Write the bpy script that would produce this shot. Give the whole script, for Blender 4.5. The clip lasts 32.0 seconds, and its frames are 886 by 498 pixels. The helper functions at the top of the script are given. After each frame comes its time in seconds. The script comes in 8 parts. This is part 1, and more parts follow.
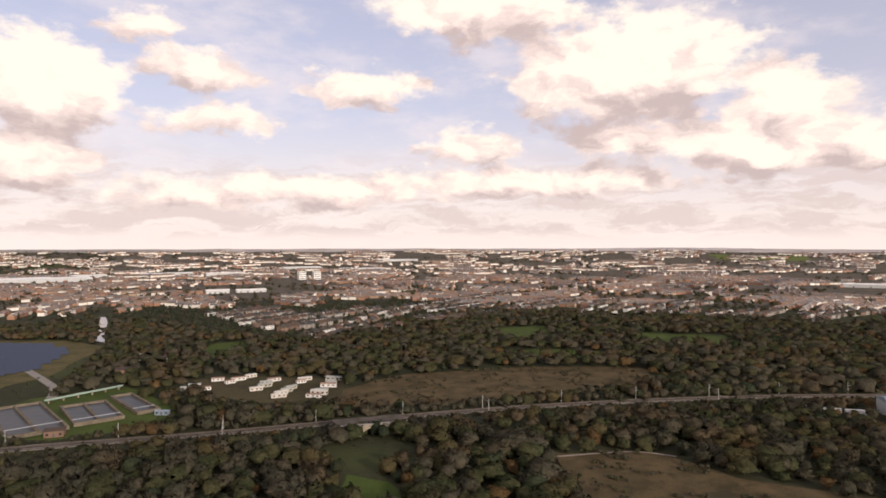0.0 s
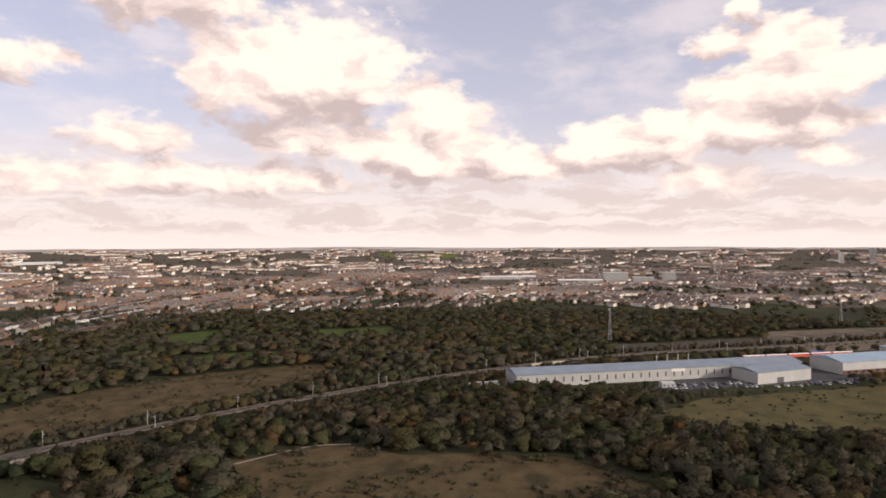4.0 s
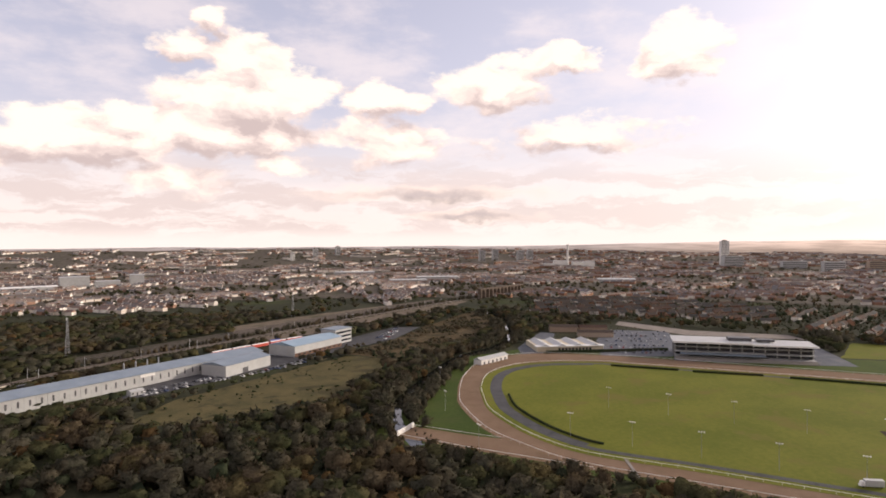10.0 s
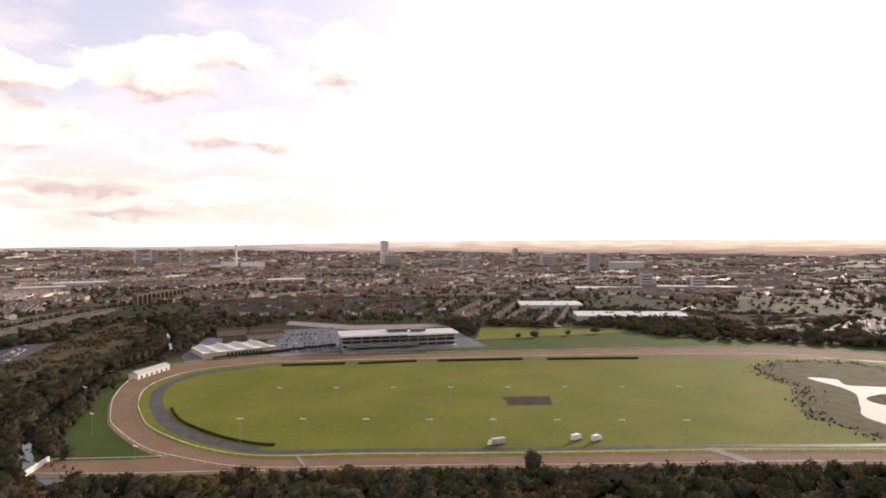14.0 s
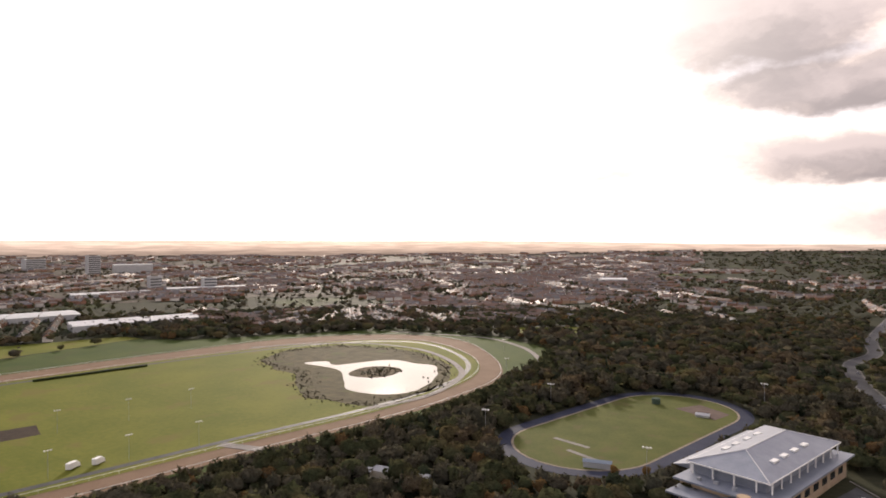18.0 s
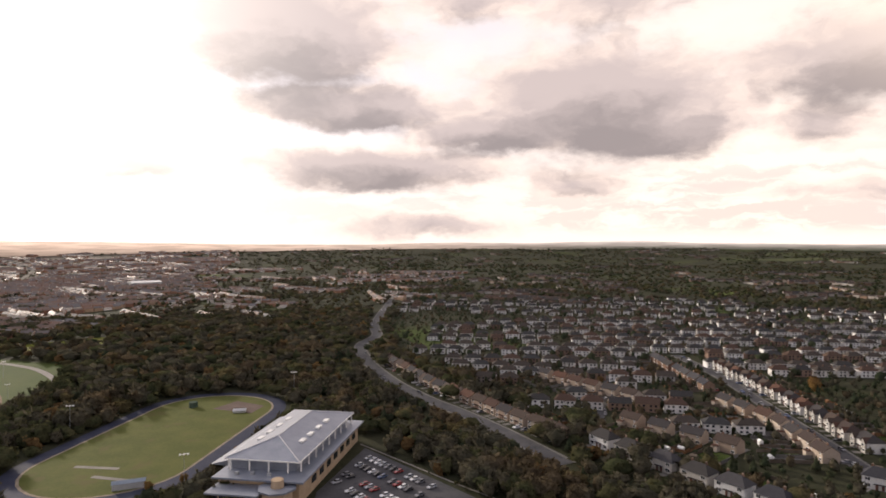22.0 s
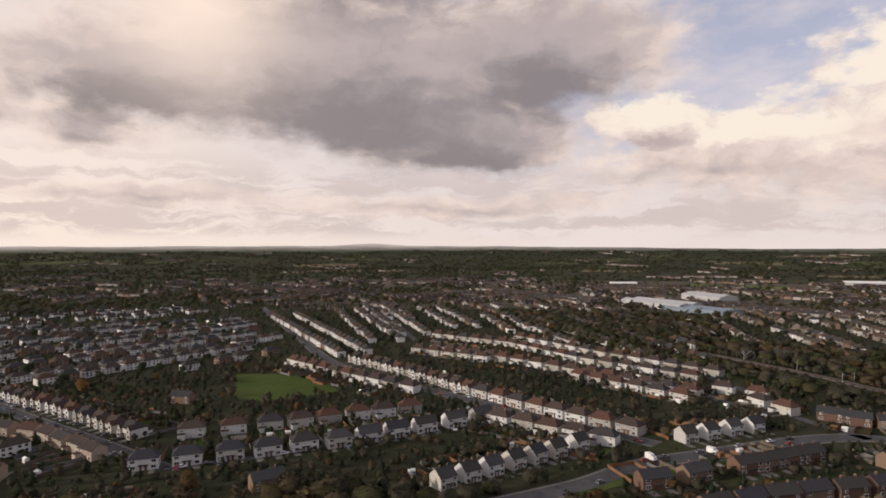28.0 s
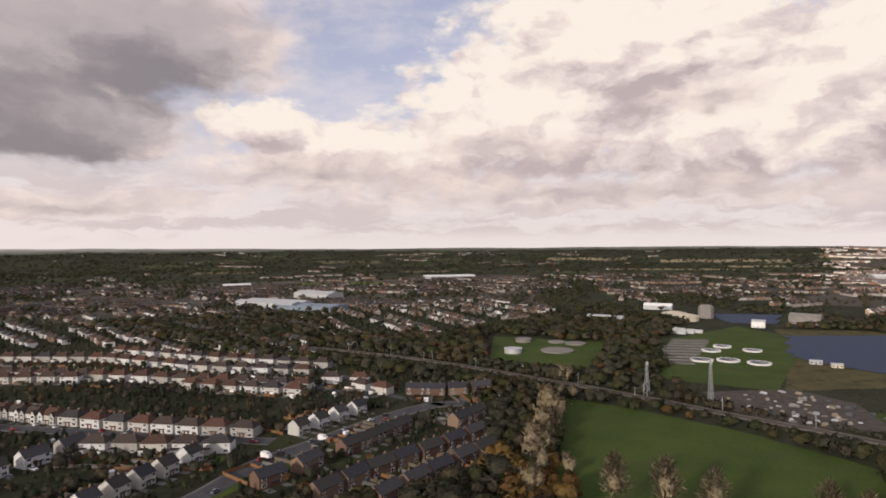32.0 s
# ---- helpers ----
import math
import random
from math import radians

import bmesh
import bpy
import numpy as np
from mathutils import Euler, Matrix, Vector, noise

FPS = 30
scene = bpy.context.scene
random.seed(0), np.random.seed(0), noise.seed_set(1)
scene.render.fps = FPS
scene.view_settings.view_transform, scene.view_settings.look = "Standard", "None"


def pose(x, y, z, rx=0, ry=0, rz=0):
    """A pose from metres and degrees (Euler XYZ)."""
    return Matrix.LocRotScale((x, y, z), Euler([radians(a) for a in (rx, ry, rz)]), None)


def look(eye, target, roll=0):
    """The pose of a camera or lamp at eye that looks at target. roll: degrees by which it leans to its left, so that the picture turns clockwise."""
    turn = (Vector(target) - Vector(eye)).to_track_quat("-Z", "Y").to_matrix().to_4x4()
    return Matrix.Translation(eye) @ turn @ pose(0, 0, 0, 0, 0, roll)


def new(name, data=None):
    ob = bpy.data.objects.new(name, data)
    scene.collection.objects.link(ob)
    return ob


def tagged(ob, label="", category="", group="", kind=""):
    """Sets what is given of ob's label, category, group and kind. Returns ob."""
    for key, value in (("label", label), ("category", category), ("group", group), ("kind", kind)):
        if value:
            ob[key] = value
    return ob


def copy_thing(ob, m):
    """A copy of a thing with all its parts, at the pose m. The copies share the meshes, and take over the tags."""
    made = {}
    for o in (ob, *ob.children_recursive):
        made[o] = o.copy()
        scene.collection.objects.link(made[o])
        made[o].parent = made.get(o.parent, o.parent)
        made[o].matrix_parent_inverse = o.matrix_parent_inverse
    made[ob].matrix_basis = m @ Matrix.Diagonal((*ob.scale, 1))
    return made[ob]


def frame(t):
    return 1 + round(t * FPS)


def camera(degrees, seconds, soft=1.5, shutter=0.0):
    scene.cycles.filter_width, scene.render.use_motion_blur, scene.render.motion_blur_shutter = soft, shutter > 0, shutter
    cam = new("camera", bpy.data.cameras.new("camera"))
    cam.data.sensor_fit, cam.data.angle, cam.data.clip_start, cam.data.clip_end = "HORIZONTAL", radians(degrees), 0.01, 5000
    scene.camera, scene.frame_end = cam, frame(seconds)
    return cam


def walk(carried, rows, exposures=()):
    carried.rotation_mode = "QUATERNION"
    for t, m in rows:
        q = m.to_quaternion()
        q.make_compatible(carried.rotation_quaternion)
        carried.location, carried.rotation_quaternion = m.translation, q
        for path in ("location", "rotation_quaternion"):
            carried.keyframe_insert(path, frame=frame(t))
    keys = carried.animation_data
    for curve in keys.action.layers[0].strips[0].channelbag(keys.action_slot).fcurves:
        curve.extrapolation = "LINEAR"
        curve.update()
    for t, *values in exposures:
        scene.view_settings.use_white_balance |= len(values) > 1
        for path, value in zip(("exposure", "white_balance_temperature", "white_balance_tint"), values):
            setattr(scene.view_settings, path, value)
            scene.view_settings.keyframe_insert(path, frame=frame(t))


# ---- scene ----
# ---- camera: it hangs still and turns ----
cam = camera(71.36, 32.0, soft=1.75)
EYE = 100.0
TURN = [
    (0.0, -0.00, -0.41, 0.03),
    (0.5, -2.43, -0.44, 0.07),
    (1.0, -5.12, -0.45, 0.08),
    (1.5, -8.26, -0.44, 0.10),
    (2.0, -11.67, -0.46, 0.13),
    (2.5, -15.54, -0.48, 0.13),
    (3.0, -19.77, -0.47, 0.13),
    (3.5, -24.73, -0.48, 0.19),
    (4.0, -29.35, -0.50, 0.17),
    (4.5, -33.61, -0.52, 0.18),
    (6.5, -50.24, -0.59, 0.22),
    (7.0, -54.23, -0.59, 0.23),
    (7.5, -58.21, -0.60, 0.22),
    (8.0, -62.04, -0.62, 0.22),
    (8.5, -65.56, -0.62, 0.23),
    (9.0, -69.05, -0.62, 0.22),
    (9.5, -72.45, -0.64, 0.26),
    (10.0, -75.89, -0.62, 0.26),
    (10.5, -79.51, -0.64, 0.27),
    (11.0, -83.03, -0.64, 0.27),
    (11.5, -86.63, -0.65, 0.27),
    (12.0, -90.10, -0.66, 0.27),
    (12.5, -93.75, -0.67, 0.26),
    (13.0, -97.74, -0.67, 0.31),
    (13.5, -101.67, -0.70, 0.28),
    (15.5, -120.21, -0.73, 0.29),
    (16.0, -125.70, -0.75, 0.30),
    (16.5, -131.69, -0.77, 0.23),
    (17.0, -137.47, -0.75, 0.07),
    (17.5, -143.26, -0.75, 0.04),
    (18.0, -149.08, -0.72, 0.01),
    (18.5, -154.91, -0.77, -0.00),
    (19.0, -160.42, -0.74, -0.07),
    (19.5, -165.56, -0.74, -0.09),
    (20.0, -170.40, -0.70, -0.11),
    (20.5, -175.02, -0.69, -0.15),
    (21.0, -179.87, -0.68, -0.16),
    (21.5, -185.02, -0.67, -0.14),
    (22.0, -190.25, -0.65, -0.08),
    (22.5, -195.97, -0.62, -0.19),
    (23.0, -201.86, -0.59, -0.21),
    (23.5, -207.87, -0.57, -0.13),
    (24.0, -213.59, -0.53, -0.08),
    (24.5, -219.32, -0.53, -0.09),
    (25.0, -224.80, -0.50, -0.10),
    (25.5, -229.94, -0.48, -0.06),
    (26.0, -234.52, -0.44, 0.03),
    (26.5, -238.80, -0.45, 0.09),
    (28.5, -255.46, -0.40, 0.12),
    (29.0, -258.86, -0.38, 0.18),
    (29.5, -262.94, -0.36, 0.27),
    (30.0, -267.31, -0.37, 0.27),
    (30.5, -271.85, -0.39, 0.29),
    (31.0, -276.45, -0.41, 0.37),
    (31.5, -281.24, -0.42, 0.38),
    (32.0, -286.52, -0.47, 0.43),
]
walk(cam, [(t, pose(0, 0, EYE, 90 + pitch, roll, yaw)) for t, yaw, pitch, roll in TURN],
     exposures=[(0.0, 0.0, 6800.0, 14.0), (9.0, 0.08, 6800.0, 14.0), (12.0, 0.22, 6850.0, 14.0), (15.0, 0.34, 6900.0, 14.0), (20.0, 0.34, 6800.0, 13.0), (23.0, 0.05, 6800.0, 12.4), (26.0, -0.22, 6750.0, 12.2), (29.0, -0.32, 6600.0, 12.0), (32.0, -0.27, 6450.0, 12.0)])

# ---- sky, clouds and sun ----
SUN_AZ, SUN_EL = 144.0, 17.0


def heading(az, el=0.0):
    """The unit vector at az degrees clockwise from +y and el degrees up."""
    a, e = radians(az), radians(el)
    return Vector((math.sin(a) * math.cos(e), math.cos(a) * math.cos(e), math.sin(e)))


world = bpy.data.worlds.new("sky")
scene.world = world
world.use_nodes = True
wt = world.node_tree
wt.nodes.clear()


def node(tree, kind, **settings):
    n = tree.nodes.new(kind)
    for key, value in settings.items():
        setattr(n, key, value)
    return n


def plug(tree, socket, value):
    if hasattr(value, "links"):
        tree.links.new(value, socket)
    elif hasattr(socket.default_value, "__len__") and not hasattr(value, "__len__"):
        socket.default_value = [value] * len(socket.default_value)
    elif hasattr(socket.default_value, "__len__") and len(socket.default_value) == 4 and len(value) == 3:
        socket.default_value = (*value, 1.0)
    else:
        socket.default_value = value


def calc(tree, op, a, b=0.0, c=0.0, clamp=False):
    n = node(tree, "ShaderNodeMath", operation=op, use_clamp=clamp)
    for s, v in zip(n.inputs, (a, b, c)):
        plug(tree, s, v)
    return n.outputs[0]


def vec(tree, op, a, b=(0, 0, 0), c=(0, 0, 0)):
    n = node(tree, "ShaderNodeVectorMath", operation=op)
    for s, v in zip(n.inputs, (a, b, c)):
        plug(tree, s, v)
    return n.outputs["Value" if op in ("LENGTH", "DOT_PRODUCT") else "Vector"]


def blend(tree, fac, a, b, mode="MIX"):
    n = node(tree, "ShaderNodeMix", data_type="RGBA", blend_type=mode)
    plug(tree, n.inputs[0], fac)
    plug(tree, n.inputs[6], a)
    plug(tree, n.inputs[7], b)
    return n.outputs[2]


def ramp(tree, value, lo, hi, out_lo=0.0, out_hi=1.0):
    n = node(tree, "ShaderNodeMapRange", interpolation_type="SMOOTHSTEP")
    for s, v in zip(n.inputs, (value, lo, hi, out_lo, out_hi)):
        plug(tree, s, v)
    return n.outputs[0]


def fbm(tree, vector, scale, detail=5.0, rough=0.55):
    n = node(tree, "ShaderNodeTexNoise")
    plug(tree, n.inputs["Vector"], vector)
    n.inputs["Scale"].default_value, n.inputs["Detail"].default_value = scale, detail
    n.inputs["Roughness"].default_value = rough
    return n.outputs[0], n.outputs[1]


coord = node(wt, "ShaderNodeTexCoord").outputs["Generated"]
turned = node(wt, "ShaderNodeVectorRotate", rotation_type="Z_AXIS")
plug(wt, turned.inputs["Vector"], coord)
turned.inputs["Angle"].default_value = radians(143.0)
sep = node(wt, "ShaderNodeSeparateXYZ")
plug(wt, sep.inputs[0], turned.outputs[0])
azim = calc(wt, "MULTIPLY", calc(wt, "ARCTAN2", sep.outputs[0], sep.outputs[1]), 180 / math.pi)
azim = calc(wt, "ADD", azim, 143.0)
elev = calc(wt, "MULTIPLY", calc(wt, "ARCSINE", sep.outputs[2]), 180 / math.pi)
flat = node(wt, "ShaderNodeCombineXYZ")
plug(wt, flat.inputs[0], azim)
plug(wt, flat.inputs[1], elev)
flat = flat.outputs[0]
# the clouds' ragged shapes
_, swirl = fbm(wt, vec(wt, "MULTIPLY", flat, (0.16, 0.30, 1)), 1.0, 6.0, 0.6)
warp = vec(wt, "MULTIPLY_ADD", vec(wt, "SUBTRACT", swirl, (0.5, 0.5, 0.5)), (7.0, 3.6, 0), flat)
puff, _ = fbm(wt, vec(wt, "MULTIPLY", flat, (0.26, 0.46, 1)), 1.0, 7.0, 0.56)


class Bank:
    """A family of clouds: the largest cover at each place of the sky, and the same moved down, which gives the shaded base. The undersides are flatter than the tops."""

    def __init__(self, spread):
        self.cover = self.base = None
        self.spread = spread

    def cloud(self, az, el, w, h, thick=1.0, drop=0.5):
        w, h = w * self.spread, h * self.spread
        for attr, lift in (("cover", 0.0), ("base", drop)):
            u = vec(wt, "MULTIPLY_ADD", warp, (1 / w, 1 / h, 0), (-az / w, -el / h + lift, 0))
            u = vec(wt, "MAXIMUM", u, vec(wt, "MULTIPLY", u, (-1.0, -1.25, 0)))
            d = calc(wt, "MULTIPLY_ADD", vec(wt, "LENGTH", u), -thick, thick)
            if attr == "cover":
                self.cover = d if self.cover is None else calc(wt, "SMOOTH_MAX", self.cover, d, 0.25)
            else:
                self.base = d if self.base is None else calc(wt, "SMOOTH_MAX", self.base, d, 0.25)


white = Bank(1.09)
for az, el, w, h in ((-32.6, 12.0, 6.6, 4.4), (-35, 6.6, 6.5, 2.8), (16.2, 14.9, 11.5, 5.6), (4.0, 20.6, 9.5, 3.8), (28.6, 10.9, 4.4, 4.0), (27.6, 8.2, 10.0, 2.8), (36.4, 7.0, 4.4, 2.0), (45.8, 8.2, 7.4, 2.8), (47.9, 9.8, 2.8, 1.9)):
    white.cloud(az, el, w, h)
for az, el, w, h in ((58.4, 15.8, 3.8, 2.7), (58.5, 12.5, 7.6, 3.2), (55.3, 9.6, 9.2, 2.5), (70.7, 12.7, 4.8, 1.8), (80.6, 13.9, 5.4, 2.6), (87.0, 16.0, 4.8, 1.4), (96.8, 15.6, 3.8, 3.2)):
    white.cloud(az, el, w, h)
for az, el, w, h in ((295, 11.5, 13.0, 8.2), (304, 17.5, 15.5, 9.0), (312, 10.0, 15.0, 7.5), (270.7, 10.6, 6.0, 2.4), (280, 8.2, 13.0, 3.6), (326, 14.0, 13.0, 9.5)):
    white.cloud(az, el, w, h)
for az, el, w, h in ((-26.2, 17.5, 3.0, 1.5), (-21.3, 14.6, 4.8, 1.8), (-7.4, 14.0, 5.8, 2.1), (17.4, 9.3, 6.2, 3.0), (2.4, 8.9, 5.6, 1.9), (-20, 10.6, 5.4, 1.8), (53.2, 16.5, 2.6, 1.4), (55.8, 18.4, 1.9, 1.2)):
    white.cloud(az, el, w, h, 0.62)
for az, el, w, h in ((61.4, 6.6, 3.4, 1.4), (52.6, 5.3, 4.4, 1.6), (70.2, 9.2, 5.2, 2.8), (87.8, 9.2, 8.0, 1.9), (8, 5.5, 16.0, 1.9), (-14, 4.6, 18.0, 1.9)):
    white.cloud(az, el, w, h, 0.6)
grey = Bank(1.14)
for az, el, w, h in ((176.3, 17.8, 13.0, 6.0), (182.5, 12.2, 12.0, 2.3), (184.5, 6.7, 13.5, 2.5), (204.5, 12.3, 14.5, 6.2), (196, 9.9, 11.0, 2.4), (209, 9.6, 9.0, 3.0), (226.4, 14.2, 13.0, 4.2)):
    grey.cloud(az, el, w, h)
for az, el, w, h in ((243, 15.6, 24.0, 8.4), (252.5, 10.4, 13.5, 5.0), (261, 17.0, 13.0, 5.8), (256, 8.8, 10.0, 2.5), (235, 33, 44, 13)):
    grey.cloud(az, el, w, h)
for az, el, w, h in ((163.3, 6.5, 6.4, 2.0), (189, 1.4, 11.0, 1.5), (222, 9.8, 5.4, 2.9), (202, 5.2, 5.4, 1.8), (205, 20.4, 9.5, 3.4), (193, 21.5, 8.0, 2.8), (75, 4.4, 11.0, 1.1), (78.4, 2.2, 6.5, 0.7)):
    grey.cloud(az, el, w, h, 0.62)
for az, el, w, h in ((300, 4.3, 30.0, 1.9), (276, 6.0, 17.0, 2.4), (310.5, 11.7, 5.0, 1.7), (291.9, 8.8, 9.0, 1.6), (226, 4.0, 14.0, 1.2), (252, 3.4, 18.0, 1.3)):
    grey.cloud(az, el, w, h, 0.46)
air = node(wt, "ShaderNodeTexSky", sky_type="NISHITA", sun_disc=False, sun_elevation=radians(SUN_EL), sun_rotation=radians(SUN_AZ))
air.air_density, air.dust_density, air.altitude = 1.0, 2.0, 150.0
clear = blend(wt, 1.0, air.outputs[0], (0.118, 0.117, 0.136), "MULTIPLY")
near_sun = vec(wt, "DOT_PRODUCT", coord, tuple(heading(SUN_AZ - 2, SUN_EL + 3)))
near_sun = calc(wt, "MAXIMUM", near_sun, 0.0)
glare, glare_wide = calc(wt, "POWER", near_sun, 14.0), calc(wt, "POWER", near_sun, 3.0)
clear = blend(wt, ramp(wt, elev, 0.0, 26.0, 0.68, 0.42), clear, (0.77, 0.74, 0.845))
clear = blend(wt, ramp(wt, elev, -2.0, 13.0, 0.92, 0.0), clear, (0.97, 0.86, 0.80))
clear = blend(wt, calc(wt, "MULTIPLY", glare_wide, 0.35), clear, (1.25, 1.12, 1.05))
peach = calc(wt, "POWER", calc(wt, "MAXIMUM", vec(wt, "DOT_PRODUCT", coord, tuple(heading(216, 8))), 0.0), 8.0)
clear = blend(wt, calc(wt, "MULTIPLY", peach, 0.75), clear, (1.16, 0.99, 0.86))
# a thin veil and streaks low over the horizon
veil, _ = fbm(wt, vec(wt, "MULTIPLY", flat, (0.07, 0.17, 1)), 1.0, 6.0, 0.6)
clear = blend(wt, ramp(wt, veil, 0.42, 0.66, 0.0, 0.45), clear, (0.98, 0.87, 0.845))
streak, _ = fbm(wt, vec(wt, "MULTIPLY", warp, (0.11, 0.62, 1)), 1.0, 7.0, 0.62)
low = calc(wt, "MULTIPLY", ramp(wt, elev, 9.5, 4.5), ramp(wt, elev, 0.2, 1.6))
streak = calc(wt, "MULTIPLY", ramp(wt, streak, 0.43, 0.56), calc(wt, "MULTIPLY", low, calc(wt, "SUBTRACT", 0.85, glare_wide, clamp=True)))
clear = blend(wt, calc(wt, "MULTIPLY", streak, 0.72), clear, (0.66, 0.55, 0.53))
ragged = calc(wt, "MULTIPLY_ADD", puff, 1.9, -0.95)
fluff, _ = fbm(wt, vec(wt, "MULTIPLY", warp, (0.24, 0.40, 1)), 1.0, 6.0, 0.55)
# relief: each billow is lit on the side that faces the sun
side = calc(wt, "MULTIPLY", calc(wt, "SUBTRACT", SUN_AZ, azim), 1 / 60.0)
side = calc(wt, "MULTIPLY", calc(wt, "MAXIMUM", calc(wt, "MINIMUM", side, 1.0), -1.0), 1.3)
step_to_sun = node(wt, "ShaderNodeCombineXYZ")
plug(wt, step_to_sun.inputs[0], side)
step_to_sun.inputs[1].default_value = 0.95
sunward, _ = fbm(wt, vec(wt, "MULTIPLY", vec(wt, "ADD", warp, step_to_sun.outputs[0]), (0.24, 0.40, 1)), 1.0, 6.0, 0.55)
relief = calc(wt, "SUBTRACT", fluff, sunward)
fluff = calc(wt, "MULTIPLY_ADD", fluff, 1.6, -0.8)
w_alpha = ramp(wt, calc(wt, "ADD", white.cover, calc(wt, "MULTIPLY", ragged, 0.68)), -0.02, 0.30)
w_shade = calc(wt, "ADD", calc(wt, "SUBTRACT", white.base, white.cover), calc(wt, "MULTIPLY_ADD", relief, -2.3, calc(wt, "MULTIPLY", fluff, 0.60)))
w_col = blend(wt, ramp(wt, w_shade, -0.34, 0.14), (1.08, 0.97, 0.85), (0.88, 0.745, 0.70))
w_col = blend(wt, ramp(wt, w_shade, 0.0, 0.60, 0.0, 0.95), w_col, (0.57, 0.475, 0.47))
sky = blend(wt, w_alpha, clear, w_col)
g_alpha = ramp(wt, calc(wt, "ADD", grey.cover, calc(wt, "MULTIPLY", ragged, 0.36)), -0.06, 0.40)
g_shade = calc(wt, "ADD", grey.cover, calc(wt, "MULTIPLY_ADD", relief, -0.7, calc(wt, "MULTIPLY", fluff, 0.24)))
g_col = blend(wt, ramp(wt, g_shade, 0.02, 0.62), (1.02, 0.85, 0.76), (0.56, 0.48, 0.475))
g_col = blend(wt, ramp(wt, calc(wt, "ADD", g_shade, calc(wt, "SUBTRACT", grey.base, grey.cover)), 0.25, 0.85), g_col, (0.285, 0.25, 0.258))
sky = blend(wt, calc(wt, "MULTIPLY", g_alpha, 0.94), sky, g_col)
opening = calc(wt, "POWER", calc(wt, "MAXIMUM", vec(wt, "DOT_PRODUCT", coord, tuple(heading(230, 20.5))), 0.0), 150.0)
sky = blend(wt, calc(wt, "MULTIPLY", opening, 0.9), sky, (1.16, 0.96, 0.82))
sky = blend(wt, calc(wt, "MULTIPLY", glare, 0.8, clamp=True), sky, (2.4, 2.2, 2.0))
back = node(wt, "ShaderNodeBackground")
plug(wt, back.inputs[0], sky)
back.inputs[1].default_value = 1.08
wt.links.new(back.outputs[0], node(wt, "ShaderNodeOutputWorld").inputs[0])

sun = new("sun", bpy.data.lights.new("sun", "SUN"))
sun.data.energy, sun.data.angle, sun.data.color = 3.45, radians(4.0), (1.0, 0.905, 0.79)
sun.matrix_world = look(heading(SUN_AZ, SUN_EL) * 300, (0, 0, 0))

# ---- materials ----
def material(name, one, two, size=1.0, rough=0.85, fine=None, bump=0.0, metal=0.0, island=0.0, each=0.0, spot=None, spot_size=8.0, contrast=(0.35, 0.65)):
    """Two base colours mixed by a coarse and a fine noise, in metres of the world; island and each vary the value from piece to piece and thing to thing."""
    m = bpy.data.materials.new(name)
    m.use_nodes = True
    t = m.node_tree
    b = t.nodes["Principled BSDF"]
    pos = node(t, "ShaderNodeNewGeometry")
    at = pos.outputs["Position"]
    coarse, _ = fbm(t, at, 1.0 / size, 3.0)
    grain, _ = fbm(t, at, 1.0 / (fine or size / 9.0), 3.0, 0.7)
    f = ramp(t, calc(t, "MULTIPLY_ADD", grain, 0.45, calc(t, "MULTIPLY", coarse, 0.55)), *contrast)
    col = blend(t, f, one, two)
    if spot:
        s, _ = fbm(t, vec(t, "ADD", at, (71, 13, 5)), 1.0 / spot_size, 4.0)
        col = blend(t, ramp(t, s, 0.55, 0.68, 0.0, 0.85), col, spot)
    if island:
        v = calc(t, "MULTIPLY_ADD", pos.outputs["Random Per Island"], 2 * island, 1 - island)
        col = blend(t, 1.0, col, v, "MULTIPLY")
    if each:
        v = calc(t, "MULTIPLY_ADD", node(t, "ShaderNodeObjectInfo").outputs["Random"], 2 * each, 1 - each)
        col = blend(t, 1.0, col, v, "MULTIPLY")
    plug(t, b.inputs["Base Color"], col)
    b.inputs["Roughness"].default_value, b.inputs["Metallic"].default_value = rough, metal
    b.inputs["Specular IOR Level"].default_value = 0.5 if rough < 0.6 else 0.04
    if bump:
        n = node(t, "ShaderNodeBump")
        n.inputs["Strength"].default_value, n.inputs["Distance"].default_value = 0.6, bump
        plug(t, n.inputs["Height"], grain)
        t.links.new(n.outputs[0], b.inputs["Normal"])
    return m


def pick(name, colours, rough=0.85, grain=0.25, by="island", gloss=0.04):
    """One of several base colours, by chance, for each piece or thing."""
    m = bpy.data.materials.new(name)
    m.use_nodes = True
    t = m.node_tree
    b = t.nodes["Principled BSDF"]
    g = node(t, "ShaderNodeNewGeometry")
    r = node(t, "ShaderNodeValToRGB")
    r.color_ramp.interpolation = "CONSTANT"
    plug(t, r.inputs[0], g.outputs["Random Per Island"] if by == "island" else node(t, "ShaderNodeObjectInfo").outputs["Random"])
    el = r.color_ramp.elements
    while len(el) < len(colours):
        el.new(0.5)
    for k, c in enumerate(colours):
        el[k].position, el[k].color = k / len(colours), (*c, 1)
    n, _ = fbm(t, g.outputs["Position"], 0.7, 4.0, 0.7)
    col = blend(t, 1.0, r.outputs[0], calc(t, "MULTIPLY_ADD", n, 2 * grain, 1 - grain), "MULTIPLY")
    plug(t, b.inputs["Base Color"], col)
    b.inputs["Roughness"].default_value = 0.68 if gloss > 0.1 else rough
    b.inputs["Specular IOR Level"].default_value = gloss
    return m


